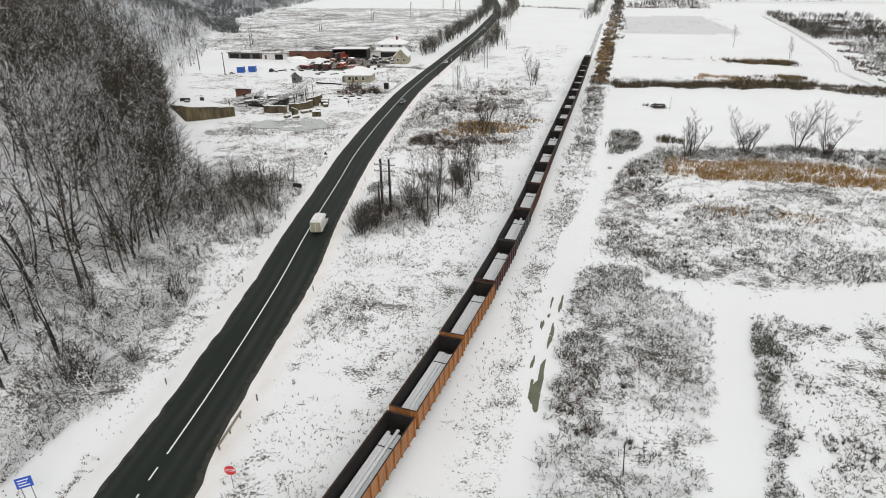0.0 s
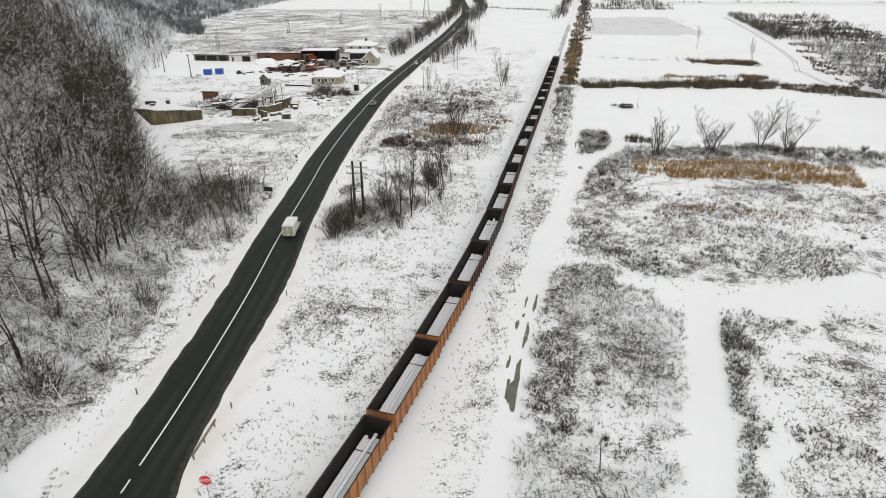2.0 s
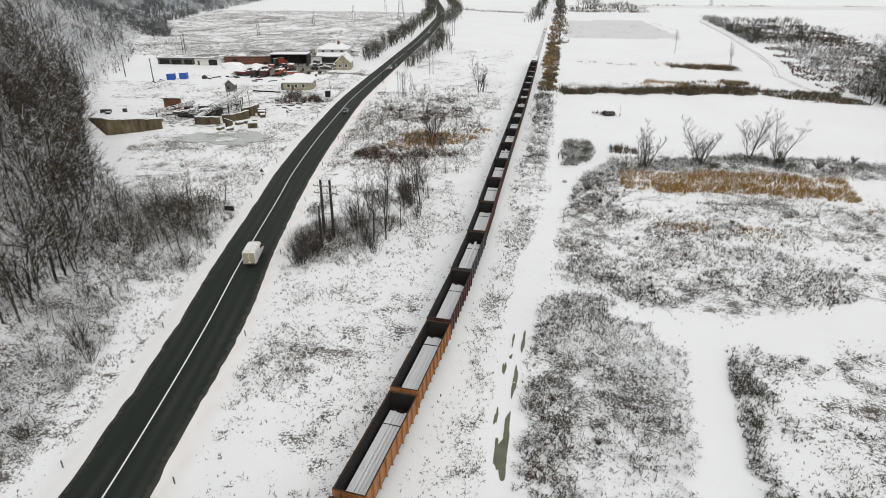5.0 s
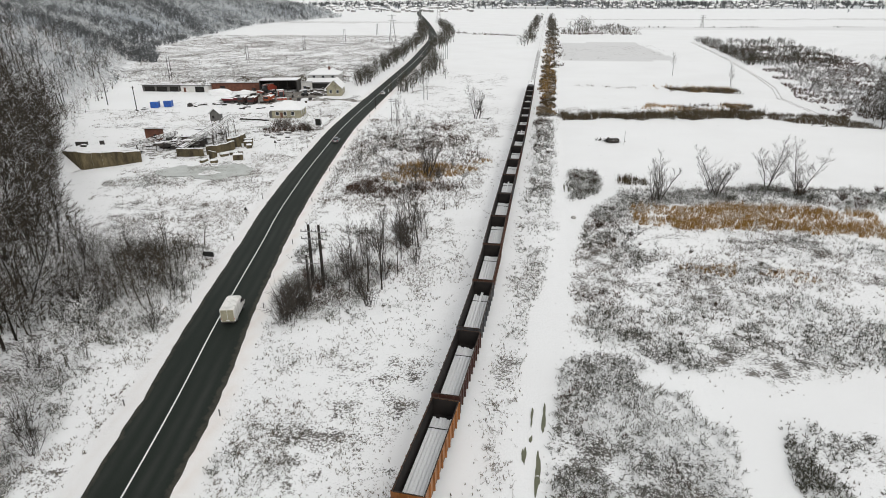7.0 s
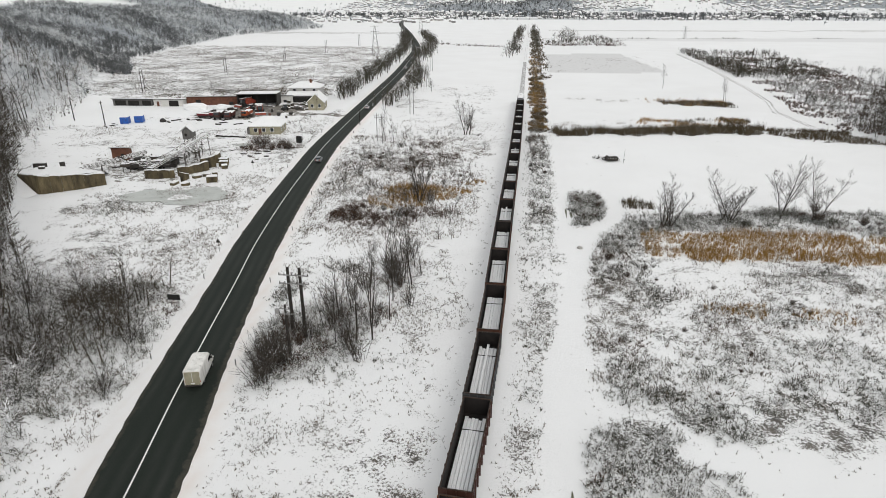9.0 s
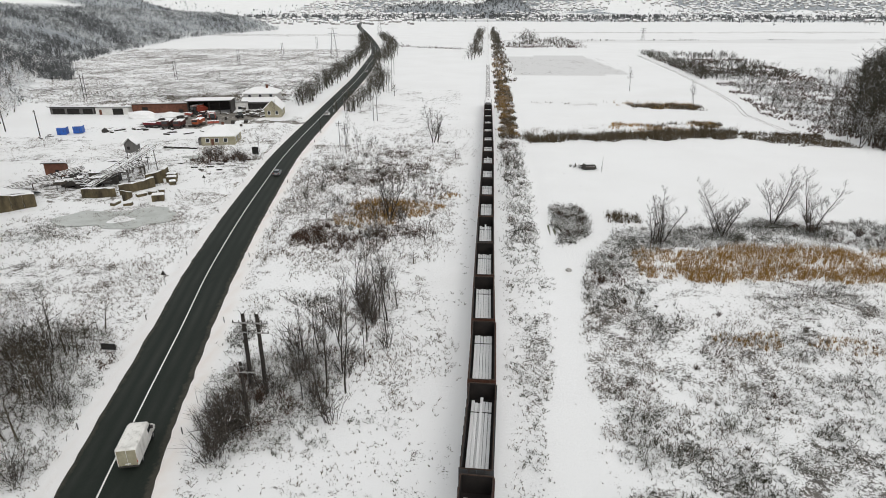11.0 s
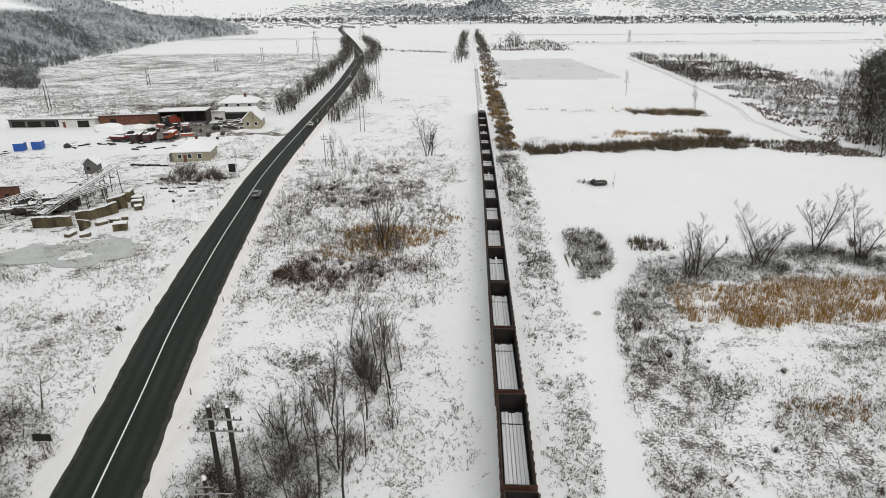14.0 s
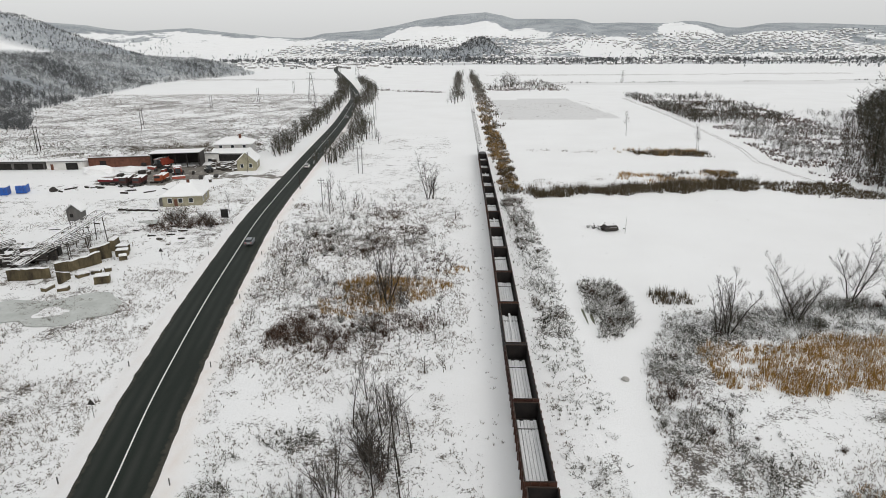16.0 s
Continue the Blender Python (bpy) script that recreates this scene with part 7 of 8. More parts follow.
wall_run("retaining_wall", (-118.2, 159.8), (-111.3, 157.5), 4.0, 4.6, 0.5, "concrete", "stained concrete retaining wall with snow on top")
wall_run("retaining_wall", (-111.2, 157.6), (-100.6, 166.8), 4.6, 3.3, 0.6, "concrete", "yellow-stained concrete retaining wall with snow on top")
fill = bmesh.new()
rows = [[fill.verts.new((x, y, z)) for x, y, z in row] for row in (
    [(-117.6, 160.3, 3.9), (-111.4, 158.3, 4.5), (-100.9, 167.2, 3.2)],
    [(-118.5, 166.0, 4.2), (-112.0, 167.5, 4.3), (-104.5, 170.5, 2.6)],
    [(-120.0, 175.0, 1.0), (-114.0, 177.0, 0.9), (-107.0, 177.0, 0.2)],
    [(-121.0, 180.0, -0.6), (-114.5, 181.5, -0.6), (-108.0, 180.0, -0.6)])]
wedge = [fill.verts.new(p) for p in ((-118.4, 159.4, 4.0), (-111.6, 156.9, 0.2), (-113.0, 151.0, -0.2), (-122.0, 152.0, 1.2), (-126.0, 160.0, 4.2), (-121.0, 163.0, 4.3))]
for k in range(1, 5):
    fill.faces.new((wedge[0], wedge[k], wedge[k + 1]))
for q0, q1 in zip(rows, rows[1:]):
    for k in range(2):
        fill.faces.new((q0[k], q0[k + 1], q1[k + 1], q1[k]))
bank = tagged(part("earth_bank", fill, M["snow"], None, smooth_shade=True), "snow-covered earth bank behind the retaining wall", "bank", kind="structure")
for k, (x, y, sx, sy, sz, tn) in enumerate(((-118.5, 167.5, 3.0, 1.0, 4.75, 12), (-113.0, 168.5, 1.2, 0.6, 5.0, 40), (-116.0, 165.0, 1.4, 0.8, 4.6, 10))):
    lump = thing("rubble_block", (x, y, gz(x, y)), tn, "dark rubble block sticking out of the snow bank", "rubble", "rubble on the bank")
    part("block", boxed(-sx / 2, sx / 2, -sy / 2, sy / 2, -0.3, sz, 0.08), M["iron"], lump)
    part("snow_cap", boxed(-sx / 2 + 0.1, sx / 2 + 0.1, -sy / 2 + 0.1, sy / 2, sz - 0.02, sz + 0.16, 0.07), M["snow"], lump)
wall_run("loading_pit_wall", (-94.2, 173.4), (-87.2, 175.4), 2.3, 2.1, 0.5, "concrete", "stained low concrete wall of a loading pit")
wall_run("loading_pit_wall", (-86.9, 176.6), (-82.2, 184.0), 2.4, 2.5, 0.5, "concrete", "stained low concrete wall of a loading pit")
wall_run("loading_pit_wall", (-84.6, 184.6), (-82.2, 187.9), 3.0, 3.3, 0.5, "concrete", "stained upper concrete wall of a loading pit")
wall_run("loading_pit_wall", (-83.6, 172.2), (-83.2, 175.0), 2.6, 1.4, 0.5, "concrete", "broken end of a stained concrete wall")


def concrete_block(x, y, sx, sy, sz, turn, seed):
    r2 = rnd(seed)
    b = thing("concrete_block", (x, y, gz(x, y)), turn, "tumbled stained concrete block capped with snow", "concrete block", "concrete blocks")
    bm = boxed(-sx / 2, sx / 2, -sy / 2, sy / 2, -0.3, sz, 0.06)
    for v in bm.verts:
        v.co += Vector(r2.uniform(-0.08, 0.08, 3))
    part("block", bm, M["concrete"], b)
    part("snow_cap", boxed(-sx / 2 + 0.05, sx / 2 - 0.05, -sy / 2 + 0.05, sy / 2 - 0.05, sz - 0.02, sz + 0.22, 0.09), M["snow"], b, "cap of snow")


for k, (x, y, sx, sy, sz, tn) in enumerate(((-75.8, 173.2, 2.6, 1.8, 1.5, 20), (-84.2, 193.0, 1.2, 3.0, 2.6, 10), (-81.6, 191.5, 2.4, 1.6, 1.5, 5), (-80.4, 189.0, 2.4, 1.6, 1.4, 15), (-78.8, 186.2, 1.6, 1.2, 1.0, 30),
                                            (-81.5, 176.2, 2.2, 1.2, 0.7, 60), (-79.6, 177.8, 1.6, 1.2, 0.7, 10), (-84.0, 169.6, 2.2, 1.2, 0.6, 80), (-80.8, 169.2, 1.8, 1.4, 0.6, 15), (-78.0, 179.0, 1.2, 1.0, 0.8, 40),
                                            (-121.5, 164.5, 2.4, 1.8, 1.6, 15))):
    concrete_block(x, y, sx, sy, sz, tn, 40 + k)

# the sloping conveyor frame
def lattice_frame(a, b, half, depth, label):
    f = thing("conveyor", (a[0], a[1], gz(a[0], a[1])), 0, label, "conveyor")
    a, b = Vector((0, 0, a[2])), Vector((b[0] - a[0], b[1] - a[1], b[2]))
    d = (b - a).normalized()
    side = d.cross(Vector((0, 0, 1))).normalized() * half
    up = side.cross(d).normalized() * depth
    n = 9
    for s in (-1, 1):
        for u in (0, 1):
            part("chord", beamed(a + side * s + up * u, b + side * s + up * u, 0.11, sides=5), M["lattice"], f)
        for k in range(n):
            p, q = a + (b - a) * k / n, a + (b - a) * (k + 1) / n
            part("brace", beamed(p + side * s, q + side * s + up, 0.07, sides=4), M["lattice"], f)
            part("upright", beamed(q + side * s, q + side * s + up, 0.07, sides=4), M["lattice"], f)
    for k in range(n + 1):
        p = a + (b - a) * k / n
        part("tie", beamed(p - side + up, p + side + up, 0.07, sides=4), M["lattice"], f)
    bm = bmesh.new()
    vs = [bm.verts.new(p) for p in (a - side * 0.8 + up * 0.2, a + side * 0.8 + up * 0.2, b + side * 0.8 + up * 0.2, b - side * 0.8 + up * 0.2)]
    face = bm.faces.new(vs)
    ext = bmesh.ops.extrude_face_region(bm, geom=[face])
    bmesh.ops.translate(bm, verts=[g for g in ext["geom"] if isinstance(g, bmesh.types.BMVert)], vec=(0, 0, 0.12))
    bmesh.ops.recalc_face_normals(bm, faces=bm.faces)
    part("belt", bm, M["lattice"], f, "snow-covered belt")
    for t in (0.35, 0.7, 0.95):
        p = a + (b - a) * t
        for s in (-1, 1):
            part("leg", beamed(p + side * s, Vector((p.x + side.x * s * 1.3, p.y + side.y * s * 1.3, -0.2)), 0.10, sides=5), M["lattice"], f)
    return f


lattice_frame((-96.0, 178.5, 1.2), (-90.6, 200.5, 6.0), 1.2, 0.9, "rusty sloping lattice conveyor under snow")
lattice_frame((-100.5, 182.0, 1.0), (-86.0, 188.5, 4.6), 0.8, 0.7, "rusty lattice conveyor under snow")
lattice_frame((-116.0, 176.0, 0.4), (-102.5, 188.0, 3.2), 0.7, 0.6, "low rusty lattice conveyor under snow")

scrap = thing("crusher", (-99.5, 184.0, gz(-99.5, 184.0)), 15, "derelict stone crusher of rusty steel under snow", "machine")
rs = rnd(61)
for k in range(20):
    x, y = rs.uniform(-5, 5), rs.uniform(-4, 4)
    w, d, h = rs.uniform(0.5, 1.6), rs.uniform(0.5, 1.8), rs.uniform(0.8, 2.8)
    part("frame_box", boxed(x - w, x + w, y - d, y + d, h - rs.uniform(0.5, 1.2), h, 0.05), M["iron" if k % 2 else "lattice"], scrap)
    for s in (-0.8, 0.8):
        part("leg", beamed((x + w * s, y, -0.3), (x + w * s, y + d * 0.6, h), 0.10, sides=5), M["lattice"], scrap)
for k in range(26):
    p = Vector((rs.uniform(-5.5, 5.5), rs.uniform(-4, 4), rs.uniform(0.6, 2.4)))
    q = p + Vector((rs.uniform(-4, 4), rs.uniform(-3, 3), rs.uniform(-0.3, 1.6)))
    part("girder", beamed(p, q, 0.12, sides=4), M["lattice"], scrap)
for k in range(30):
    p = Vector((rs.uniform(-7.5, 7.5), rs.uniform(-4.5, 5.5), rs.uniform(0.3, 3.0)))
    q = p + Vector((rs.uniform(-3, 3), rs.uniform(-3, 3), rs.uniform(-0.8, 1.4)))
    part("girder", beamed(p, q, rs.uniform(0.10, 0.2), sides=4), M["iron"], scrap)
for k in range(14):
    x, y = rs.uniform(-7, 7), rs.uniform(-4, 5)
    w, d, h = rs.uniform(0.4, 1.3), rs.uniform(0.4, 1.2), rs.uniform(0.5, 1.8)
    part("frame_box", boxed(x - w, x + w, y - d, y + d, -0.2, h, 0.05), M["iron"], scrap)
part("hopper", prism(bmesh.new(), [(-1.6, 3.4), (1.6, 3.4), (0.6, 1.6), (-0.6, 1.6)], "x", 1.0, 3.6), M["lattice"], scrap)

hut = thing("hut_on_legs", (-94.2, 197.2, gz(-94.2, 197.2)), 8, "grey boarded cabin on tall steel legs", "cabin")
part("cabin", boxed(-1.45, 1.45, -1.35, 1.35, 5.6, 8.0, 0.03), M["planks"], hut)
part("gable", prism(bmesh.new(), [(-1.45, 8.0), (1.45, 8.0), (0, 9.3)], "y", -1.3, 1.3), M["planks"], hut)
for s in (-1, 1):
    part("roof_slope", prism(bmesh.new(), [(s * 1.9, 7.75), (0, 9.45), (0, 9.7), (s * 1.95, 8.0)], "y", -1.75, 1.75), M["snow"], hut, "snow-covered roof slope")
# near-black panel, the cabin's unlit inside given as colour
part("window", boxed(-0.8, -0.1, -1.40, -1.34, 6.5, 7.3), M["dark"], hut)
for x in (-1.2, 1.2):
    for y in (-1.1, 1.1):
        part("leg", beamed((x * 1.15, y * 1.15, -0.3), (x, y, 5.6), 0.11, sides=6), M["lattice"], hut)
for z in (2.0, 4.0):
    part("brace", boxed(-1.35, 1.35, -1.2, -1.08, z - 0.06, z + 0.06), M["lattice"], hut)
    part("brace", boxed(-1.35, 1.35, 1.08, 1.2, z - 0.06, z + 0.06), M["lattice"], hut)


def window(parent, x, y, z, w, h, axis="y", out=-1, frame_mat="sign_white"):
    """A window set a little proud of the wall, on a wall facing along the axis."""
    if axis == "y":
        f = part("window", boxed(x - w / 2 - 0.1, x + w / 2 + 0.1, y + min(0, out * 0.06), y + max(0, out * 0.06), z - 0.1, z + h + 0.1), M[frame_mat], parent)
        part("pane", boxed(x - w / 2, x + w / 2, y + min(out * 0.03, out * 0.08), y + max(out * 0.03, out * 0.08), z, z + h), M["glass"], f)
    else:
        f = part("window", boxed(x + min(0, out * 0.06), x + max(0, out * 0.06), y - w / 2 - 0.1, y + w / 2 + 0.1, z - 0.1, z + h + 0.1), M[frame_mat], parent)
        part("pane", boxed(x + min(out * 0.03, out * 0.08), x + max(out * 0.03, out * 0.08), y - w / 2, y + w / 2, z, z + h), M["glass"], f)
    return f


def hip_roof(parent, x0, x1, y0, y1, z, rise, over, inset, thick=0.28):
    bm = bmesh.new()
    X0, X1, Y0, Y1 = x0 - over, x1 + over, y0 - over, y1 + over
    along_x = (X1 - X0) > (Y1 - Y0)
    if along_x:
        r0, r1 = (X0 + inset, (Y0 + Y1) / 2), (X1 - inset, (Y0 + Y1) / 2)
    else:
        r0, r1 = ((X0 + X1) / 2, Y0 + inset), ((X0 + X1) / 2, Y1 - inset)
    lo = [bm.verts.new(p) for p in ((X0, Y0, z - thick), (X1, Y0, z - thick), (X1, Y1, z - thick), (X0, Y1, z - thick))]
    b = [bm.verts.new(p) for p in ((X0, Y0, z), (X1, Y0, z), (X1, Y1, z), (X0, Y1, z))]
    a, c = bm.verts.new((*r0, z + rise)), bm.verts.new((*r1, z + rise))
    if along_x:
        fs = [(b[0], b[1], c, a), (b[1], b[2], c), (b[2], b[3], a, c), (b[3], b[0], a)]
    else:
        fs = [(b[0], b[1], a), (b[1], b[2], c, a), (b[2], b[3], c), (b[3], b[0], a, c)]
    for f in fs:
        bm.faces.new(f)
    for i in range(4):
        bm.faces.new((lo[i], lo[(i + 1) % 4], b[(i + 1) % 4], b[i]))
    bm.faces.new(lo[::-1])
    bmesh.ops.recalc_face_normals(bm, faces=bm.faces)
    return part("roof", bm, M["snow"], parent, "snow-covered hipped roof")


# cream house
hs = thing("house", (-86.8, 236.0, gz(-86.8, 236)), 10, "cream plastered bungalow with a snow-covered hipped roof", "house")
part("wall", boxed(-5.2, 5.2, -5.0, 5.0, -0.4, 2.9), M["plaster"], hs)
hip_roof(hs, -5.2, 5.2, -5.0, 5.0, 3.1, 2.5, 0.6, 4.4)
for x in (-3.2, -0.4, 2.4):
    window(hs, x, -5.0, 1.0, 1.1, 1.2)
part("door", boxed(-2.15, -1.25, -5.06, -5.0, 0, 2.0), M["brick"], hs)
for y in (-2.5, 1.5):
    window(hs, 5.2, y, 1.0, 1.1, 1.2, "x", 1)
part("chimney", boxed(0.4, 1.1, 0.6, 1.3, 4.2, 6.3, 0.03), M["brick"], hs)
part("porch", boxed(-6.4, -5.22, -4.0, -1.0, -0.3, 2.1, 0.05), M["planks"], hs)

# far house with two roofs
bh = thing("house", (-99.0, 311.0, gz(-99, 311)), 8, "two-storey grey house with snowy roofs at two levels", "house")
part("wall", boxed(-7.0, 7.0, -5.0, 5.0, -0.4, 6.0), M["plaster_grey"], bh)
hip_roof(bh, -7.0, 7.0, -5.0, 5.0, 6.2, 2.2, 0.7, 4.5)
part("lower_wall", boxed(-7.0, 7.0, -9.0, -5.05, -0.4, 3.0), M["planks"], bh)
part("lower_roof", prism(bmesh.new(), [(-9.6, 3.0), (-5.02, 4.2), (-5.02, 4.5), (-9.7, 3.3)], "x", -7.5, 7.5), M["snow"], bh, "snowy lean-to roof")
# flat panel on the wall; its near-black colour is the lean-to's inner shade
part("opening", boxed(-6.0, 4.5, -9.06, -9.0, 0.2, 2.4), M["dark"], bh)
for x in (-4.5, 0, 4.5):
    window(bh, x, -5.0, 4.55, 1.2, 1.1)
part("chimney", boxed(2.0, 2.9, -1.5, -0.6, 7.2, 9.4, 0.04), M["brick"], bh)

# gabled house by the road
gh = thing("house", (-86.0, 287.5, gz(-86, 287.5)), 10, "small cream gabled house with a snow-covered roof", "house")
part("wall", boxed(-3.2, 3.2, -5.2, 5.2, -0.4, 3.6), M["plaster"], gh)
part("gable_wall", prism(bmesh.new(), [(-3.2, 3.6), (3.2, 3.6), (0, 6.6)], "y", -5.15, 5.15), M["plaster"], gh)
for s in (-1, 1):
    part("roof_slope", prism(bmesh.new(), [(s * 3.7, 3.15), (0, 6.65), (0, 7.0), (s * 3.75, 3.5)], "y", -5.8, 5.8), M["snow"], gh, "snow-covered roof slope")
for x in (-1.5, 1.5):
    window(gh, x, -5.2, 1.2, 1.0, 1.3)
window(gh, 3.2, 0, 1.2, 1.0, 1.3, "x", 1)


def shed(name, x, y, turn, w, d, h, wall_mat, label, openings=(), roof_rise=0.9, back_only=False):
    s = thing(name, (x, y, gz(x, y)), turn, label, "shed")
    if back_only:
        part("back_wall", boxed(-w / 2, w / 2, d / 2 - 0.25, d / 2, -0.4, h), M[wall_mat], s)
        for sx in (-1, 1):
            part("side_wall", boxed(sx * w / 2 - 0.12, sx * w / 2 + 0.12, -d / 2 + 0.3, d / 2 - 0.26, -0.4, h), M[wall_mat], s)
        for k in range(5):
            u = -w / 2 + 0.3 + k * (w - 0.6) / 4
            part("post", boxed(u - 0.14, u + 0.14, -d / 2, -d / 2 + 0.28, -0.4, h, 0.02), M["iron"], s)
    else:
        part("wall", prism(bmesh.new(), [(-d / 2, -0.4), (d / 2, -0.4), (d / 2, h - roof_rise), (-d / 2, h)], "x", -w / 2, w / 2), M[wall_mat], s)
    # openings are panels on the wall; the dark ones have interior shade as colour
    for u, ow, oh, m in openings:
        part("door_opening", boxed(u - ow / 2, u + ow / 2, -d / 2 - 0.05, -d / 2 - 0.003, 0, oh), M[m], s)
    b = h - roof_rise if not back_only else h - 0.2
    part("roof", prism(bmesh.new(), [(-d / 2 - 0.7, h + 0.06), (d / 2 + 0.4, b - 0.02), (d / 2 + 0.4, b + 0.14), (-d / 2 - 0.7, h + 0.22)], "x", -w / 2 - 0.4, w / 2 + 0.4), M["iron"], s)
    part("roof_snow", prism(bmesh.new(), [(-d / 2 - 0.6, h + 0.225), (d / 2 + 0.3, b + 0.15), (d / 2 + 0.3, b + 0.34), (-d / 2 - 0.6, h + 0.40)], "x", -w / 2 - 0.3, w / 2 + 0.3), M["snow"], s, "snow on the roof")
    return s


shed("shed", -169.5, 286.5, 3, 18, 6, 2.8, "planks", "long low boarded shed with dark openings and a snowy roof", ((-5.5, 5, 2.2, "dark"), (0.5, 5, 2.2, "dark"), (6.5, 4, 2.2, "dark")))
shed("shed", -153.0, 287.0, 6, 13, 6, 3.0, "plaster_white", "white garage with a dark gate and a snowy roof", ((2.4, 4.2, 2.5, "dark"), (-4.6, 1.0, 2.1, "brick")))
shed("brick_shed", -136.0, 293.0, 12, 22, 6, 3.6, "brick", "long red brick shed with a thin snowy roof", ((-6, 2.2, 2.4, "dark"),))
# dark iron colour on these walls stands in for the open shed's inner shade
shed("open_shed", -114.8, 293.5, 12, 17, 10, 5.2, "iron", "open-fronted machine shed with posts and a snowy roof", (), 0.6, True)
shed("annex", -106.2, 303.0, 10, 7, 5, 3.2, "plaster_white", "low white annex with a snowy roof", ((0, 1.4, 1.2, "glass"),))
shed("brick_hut", -113.4, 192.6, 8, 4.3, 3.2, 3.7, "brick", "small red brick hut with a snowy roof", ((0.9, 0.9, 2.0, "dark"),))

for x, y, tn in ((-147.0, 244.6, 16), (-143.0, 247.4, 16)):
    c = thing("container", (x, y, gz(x, y)), tn, "bright blue site container with snow on top", "container", "blue containers")
    part("body", boxed(-1.45, 1.45, -1.5, 1.5, 0.1, 2.5, 0.05), M["machine"], c)
    for k in range(7):
        u = -1.2 + k * 0.4
        part("rib", boxed(u - 0.06, u + 0.06, -1.56, -1.50, 0.3, 2.3), M["machine"], c)
    part("roof_snow", prism(bmesh.new(), [(-1.5, 2.5), (1.5, 2.5), (1.5, 2.75), (-1.5, 2.62)], "y", -1.5, 1.55), M["snow"], c, "snow on the roof")
    tint_thing(c, (0.025, 0.11, 0.42))


def machine(name, x, y, turn, rgb, label, high=2.9):
    v = thing(name, (x, y, gz(x, y)), turn, label, "machine", "machines in the yard")
    part("chassis", boxed(-1.15, 1.15, -3.2, 3.0, 0.6, 1.1, 0.05), M["iron"], v)
    part("cab", boxed(-1.15, 1.15, 1.2, 3.0, 1.1, high, 0.12), M["machine"], v)
    part("cab_window", boxed(-0.95, 0.95, 2.95, 3.03, 1.9, high - 0.25, 0.02), M["glass"], v)
    bm = bmesh.new()
    prism(bm, [(-3.3, 1.15), (0.95, 1.15), (1.0, high - 0.5), (-3.6, high - 0.2)], "x", -1.25, 1.25)
    part("tipper_body", bm, M["machine"], v)
    for y in (-2.3, -1.1, 2.0):
        for s in (-1, 1):
            part("wheel", beamed((s * 0.85, y, 0.5), (s * 1.2, y, 0.5), 0.5, sides=12), M["tyre"], v)
    tint_thing(v, rgb)
    return v


machine("tipper_truck", -116.6, 258.8, 188, (0.045, 0.016, 0.013), "dark red old tipper truck with snow on it")
machine("tipper_truck", -112.4, 259.2, 186, (0.075, 0.018, 0.015), "dark red old tipper truck with snow on it")
machine("tipper_truck", -107.2, 263.4, 182, (0.30, 0.06, 0.018), "orange tipper truck with snow on it")


def combine(x, y, turn, rgb, label):
    """A combine harvester: body with a grain tank, cab, header, large front and small rear wheels."""
    v = thing("harvester", (x, y, gz(x, y)), turn, label, "machine", "machines in the yard")
    part("body", prism(bmesh.new(), [(-3.6, 1.2), (1.2, 0.9), (1.4, 2.9), (-2.2, 3.0), (-3.9, 2.2)], "x", -1.25, 1.25), M["machine"], v)
    part("grain_tank", prism(bmesh.new(), [(-1.9, 2.95), (0.9, 2.9), (1.2, 3.6), (-2.2, 3.65)], "x", -1.2, 1.2), M["machine"], v)
    part("cab", prism(bmesh.new(), [(1.45, 1.7), (2.8, 1.7), (3.0, 3.2), (1.5, 3.3)], "x", -0.85, 0.85), M["glass"], v)
    part("cab_roof", boxed(-0.95, 0.95, 1.35, 3.15, 3.3, 3.45, 0.05), M["machine"], v)
    part("feeder", prism(bmesh.new(), [(2.0, 0.7), (4.2, 0.3), (4.2, 0.9), (2.0, 1.6)], "x", -0.6, 0.6), M["iron"], v)
    part("header", prism(bmesh.new(), [(4.1, 0.2), (5.3, 0.15), (4.9, 0.9), (4.1, 1.1)], "x", -2.1, 2.1), M["machine"], v)
    part("unloading_pipe", beamed((1.25, 0.6, 3.0), (1.5, -3.9, 3.4), 0.18, sides=8), M["machine"], v)
    for yy, rad, wide in ((2.0, 0.85, 0.5), (-2.7, 0.5, 0.3)):
        for k in (-1, 1):
            part("wheel", beamed((k * 1.0, yy, rad), (k * (1.0 + wide), yy, rad), rad, sides=14), M["tyre"], v)
    tint_thing(v, rgb)
    return v


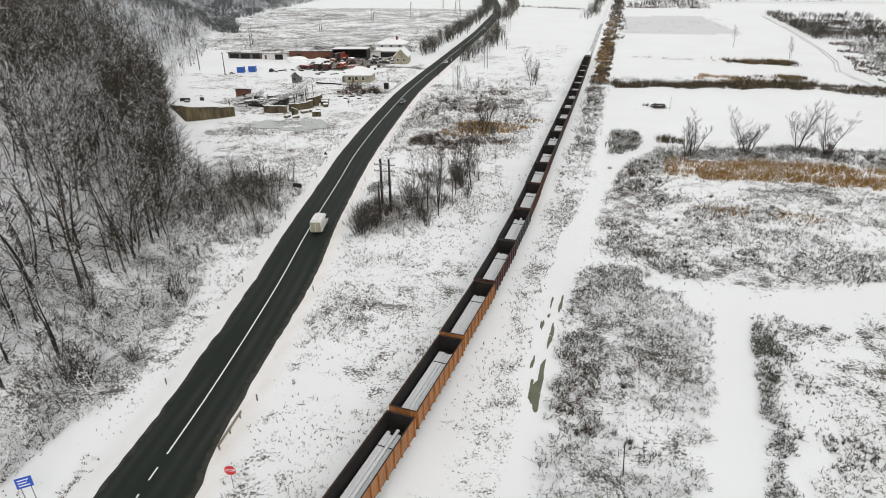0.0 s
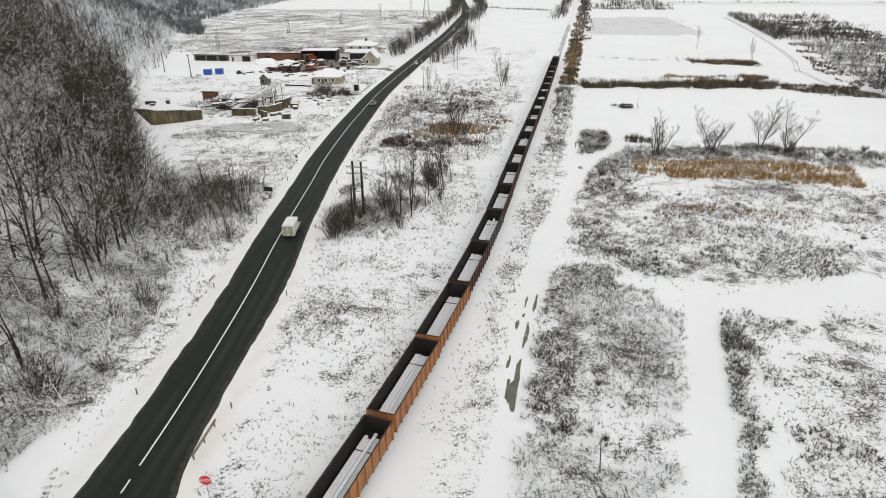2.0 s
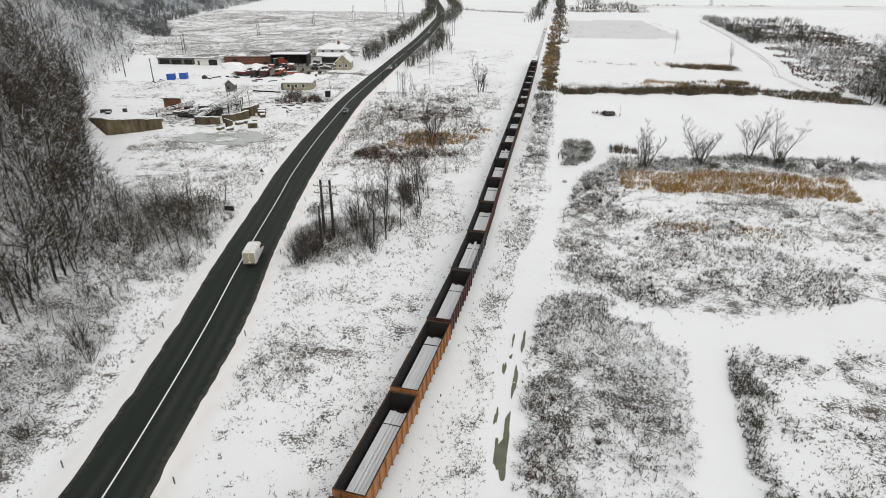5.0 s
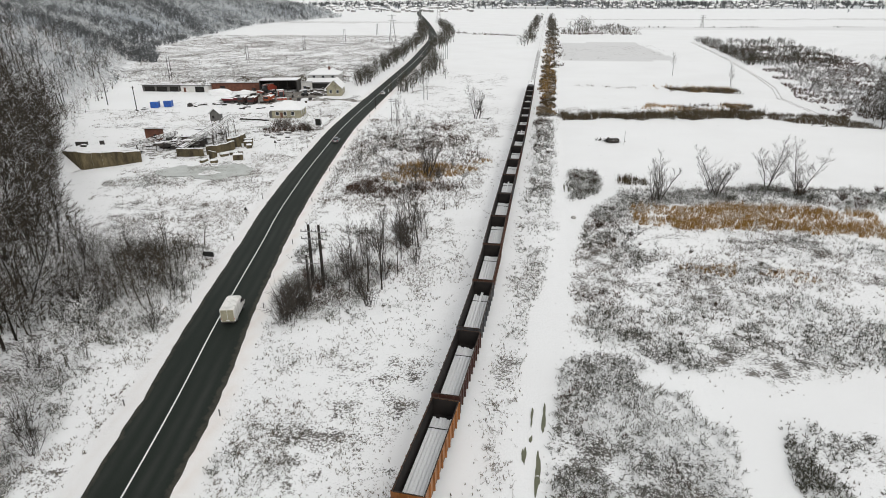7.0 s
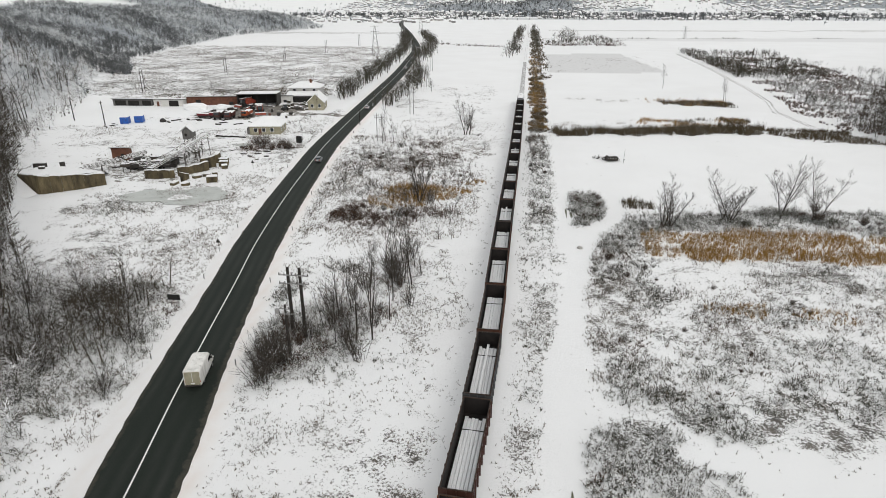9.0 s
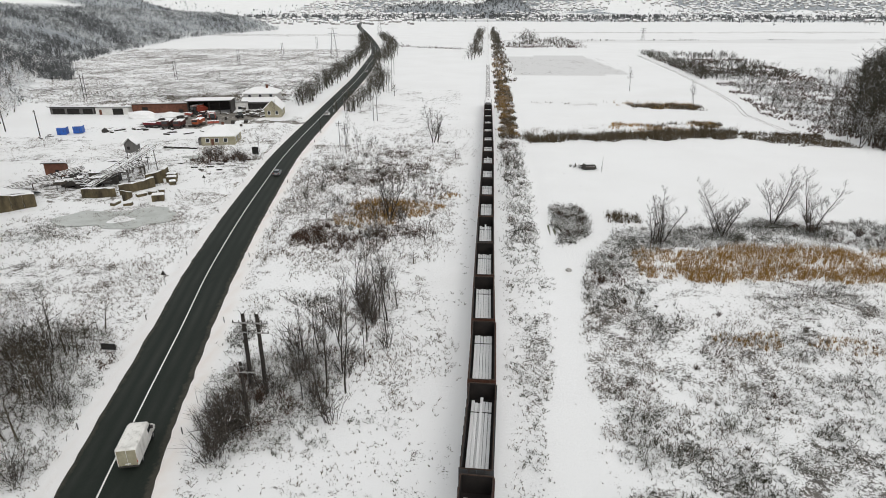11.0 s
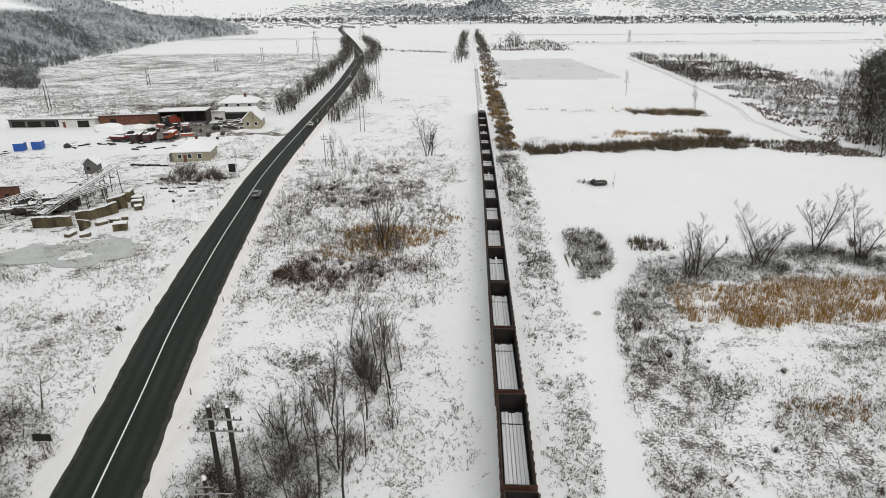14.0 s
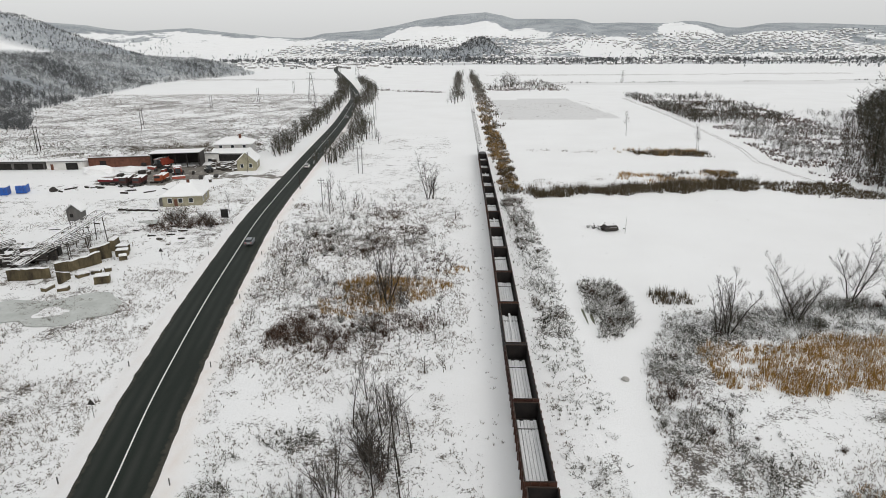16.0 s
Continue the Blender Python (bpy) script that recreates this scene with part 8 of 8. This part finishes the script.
def tractor(x, y, turn, rgb, label):
    v = thing("tractor", (x, y, gz(x, y)), turn, label, "tractor", "machines in the yard")
    part("hood", prism(bmesh.new(), [(0.3, 0.9), (2.3, 0.9), (2.3, 1.55), (0.3, 1.75)], "x", -0.4, 0.4), M["machine"], v)
    part("chassis", boxed(-0.35, 0.35, -1.6, 2.2, 0.55, 0.95, 0.04), M["iron"], v)
    part("cab", prism(bmesh.new(), [(-1.3, 1.2), (0.4, 1.2), (0.2, 2.5), (-1.15, 2.5)], "x", -0.7, 0.7), M["glass"], v)
    part("cab_roof", boxed(-0.8, 0.8, -1.35, 0.4, 2.5, 2.65, 0.05), M["machine"], v)
    for yy, rad, wide in ((-0.8, 0.8, 0.45), (1.8, 0.5, 0.3)):
        for k in (-1, 1):
            part("wheel", beamed((k * 0.65, yy, rad), (k * (0.65 + wide), yy, rad), rad, sides=14), M["tyre"], v)
            part("fender", boxed(k * 0.85 - 0.28, k * 0.85 + 0.28, yy - rad * 0.8, yy + rad * 0.5, rad * 2, rad * 2 + 0.08, 0.03), M["machine"], v)
    part("exhaust", beamed((0.3, 1.2, 1.6), (0.3, 1.2, 2.5), 0.05, sides=6), M["iron"], v)
    tint_thing(v, rgb)
    return v


combine(-105.6, 272.5, 205, (0.30, 0.055, 0.03), "red combine harvester standing in the muddy yard")
combine(-118.5, 288.5, 150, (0.26, 0.045, 0.025), "red combine harvester before the open shed")
tractor(-112.0, 277.5, 160, (0.22, 0.04, 0.025), "red tractor among scrap in the yard")
tractor(-97.5, 279.0, 40, (0.06, 0.08, 0.06), "dark green tractor among scrap in the yard")
machine("flatbed_truck", -121.8, 259.0, 280, (0.14, 0.014, 0.02), "small truck with a red cab in the snow", 2.2)
build_rock("snow_heap", -136, 277, 6.0, 3.0, 2.0, 8, M["snow"], "heap of snow-covered gravel in the yard", "heap")
build_rock("snow_heap", -126, 280, 4.0, 2.5, 1.5, 9, M["snow"], "heap of snow-covered gravel in the yard", "heap")
build_rock("scrap_heap", -134.5, 249.0, 1.2, 1.0, 1.0, 10, M["iron"], "dark scrap heap half under snow", "heap")
rs = rnd(71)
for k in range(46):
    x, y = rs.uniform(-128, -88), rs.uniform(262, 300)
    if k > 26:
        x, y = rs.uniform(-104, -88), rs.uniform(283, 300)
    s = rs.uniform(0.4, 1.4)
    j = thing("scrap_item", (x, y, gz(x, y)), rs.uniform(0, 360), "dark scrap iron half under snow in the yard", "scrap", "scrap in the yard")
    part("plate", boxed(-s, s, -s * 0.5, s * 0.5, 0, rs.uniform(0.4, 1.3), 0.05), M["lattice" if k % 3 else "iron"], j)
for k in range(20):
    x, y = rs.uniform(-108, -68), rs.uniform(196, 216)
    s = rs.uniform(0.5, 1.3)
    j = thing("plank_debris", (x, y, gz(x, y)), rs.uniform(-20, 20), "dark timber debris lying in the snow", "debris", "timber debris")
    part("board", boxed(-s, s, -0.2, 0.2, -0.05, rs.uniform(0.12, 0.35), 0.03), M["bark"], j)
for k in range(22):
    x, y = rs.uniform(-152, -92), rs.uniform(236, 262)
    s = rs.uniform(0.5, 1.9)
    j = thing("plank_debris", (x, y, gz(x, y)), rs.uniform(-50, 50), "dark timber lying half under snow in the yard", "debris", "timber debris")
    part("board", boxed(-s, s, -0.25, 0.25, -0.05, rs.uniform(0.15, 0.5), 0.03), M["bark"], j)
for k in range(5):
    fx, fy = -100.5 + k * 2.2, 226.5 - k * 0.2
    j = thing("plank_debris", (fx, fy, gz(fx, fy)), 4, "dark timber stack edge in the snow", "debris", "timber debris")
    part("board", boxed(-1.2, 1.2, -0.3, 0.3, -0.05, 0.5, 0.03), M["bark_snow"], j)


# ---- the far town ----
def far_houses(name, x, y, seed, label):
    r2 = rnd(seed)
    z = ground_z(x, y)
    vs, fs, n = [], [], 0
    roofs, rf, rn = [], [], 0
    for k in range(len(x)):
        w, d, h = r2.uniform(2.5, 5.0), r2.uniform(2.6, 4.0), r2.uniform(2.6, 4.8)
        a = r2.uniform(-0.5, 0.5)
        ca, sa = math.cos(a), math.sin(a)
        def at(u, v, q):
            return (x[k] + u * ca - v * sa, y[k] + u * sa + v * ca, z[k] + q)
        vs += [at(-w, -d, -2), at(w, -d, -2), at(w, d, -2), at(-w, d, -2), at(-w, -d, h), at(w, -d, h), at(w, d, h), at(-w, d, h)]
        fs += [(n, n + 1, n + 5, n + 4), (n + 1, n + 2, n + 6, n + 5), (n + 2, n + 3, n + 7, n + 6), (n + 3, n, n + 4, n + 7)]
        n += 8
        p = r2.uniform(1.6, 2.8)
        roofs += [at(-w - 0.6, -d - 0.6, h - 0.3), at(w + 0.6, -d - 0.6, h - 0.3), at(w + 0.6, d + 0.6, h - 0.3), at(-w - 0.6, d + 0.6, h - 0.3), at(-w - 0.6, 0, h + p), at(w + 0.6, 0, h + p)]
        rf += [(rn, rn + 1, rn + 5, rn + 4), (rn + 2, rn + 3, rn + 4, rn + 5), (rn, rn + 4, rn + 3), (rn + 1, rn + 2, rn + 5)]
        rn += 6
    t = mesh_obj(name, vs, fs, M["town"], None)
    tagged(t, label, "houses", kind="stuff")
    q = mesh_obj("roof", roofs, rf, M["snow"], t)
    return t


m = Nodes("town_walls", 0.85)
m.base(m.mix(m.island(), (0.22, 0.215, 0.21), (0.46, 0.45, 0.43)))
M["town"] = m.mat
rt = rnd(81)
n = 7000
x, y = rt.uniform(-700, 2200, n), 1930 + 760 * rt.uniform(0, 1, n) ** 1.3
on_mound = np.exp(-((x - 52) / 75) ** 2 - ((y - 2060) / 90) ** 2) + np.exp(-((x + 170) / 190) ** 2 - ((y - 2150) / 90) ** 2)
keep = (np.abs(x) > 14) & (fbm(x, y, 0.004, 91) > 0.38) & (on_mound < 0.25)
far_houses("far_town", x[keep], y[keep], 1, "far town of small houses with snowy roofs")
n = 160
x, y = rt.uniform(-620, -150, n), rt.uniform(1330, 1900, n)
keep = x < -150 - 0.12 * (y - 1330)
far_houses("far_village", x[keep], y[keep], 2, "far village houses with snowy roofs by the road")
n = 90
x, y = rt.uniform(-100, 900, n), rt.uniform(1790, 1960, n)
keep = np.abs(x) > 14
far_houses("far_row_of_houses", x[keep], y[keep], 3, "far houses with snowy roofs where the plain ends")
n = 420
x, y = rt.uniform(-640, 1700, n), 1560 + 380 * rt.uniform(0, 1, n)
keep = (np.abs(x) > 24) & (fbm(x, y * 3, 0.006, 67) > 0.45)
far_houses("plain_edge_houses", x[keep], y[keep], 4, "houses with snowy roofs along the edge of the far town")
bridge = thing("overpass", (-40, 1560, 0), 8, "far snow-covered road bridge over the track", "bridge", kind="structure")
part("deck", boxed(-70, 70, -4, 4, 5.5, 6.8, 0.1), M["snow"], bridge)
for x in (-40, -12, 12, 40):
    part("pier", boxed(x - 1, x + 1, -2.5, 2.5, -1, 5.5), M["plaster_grey"], bridge)
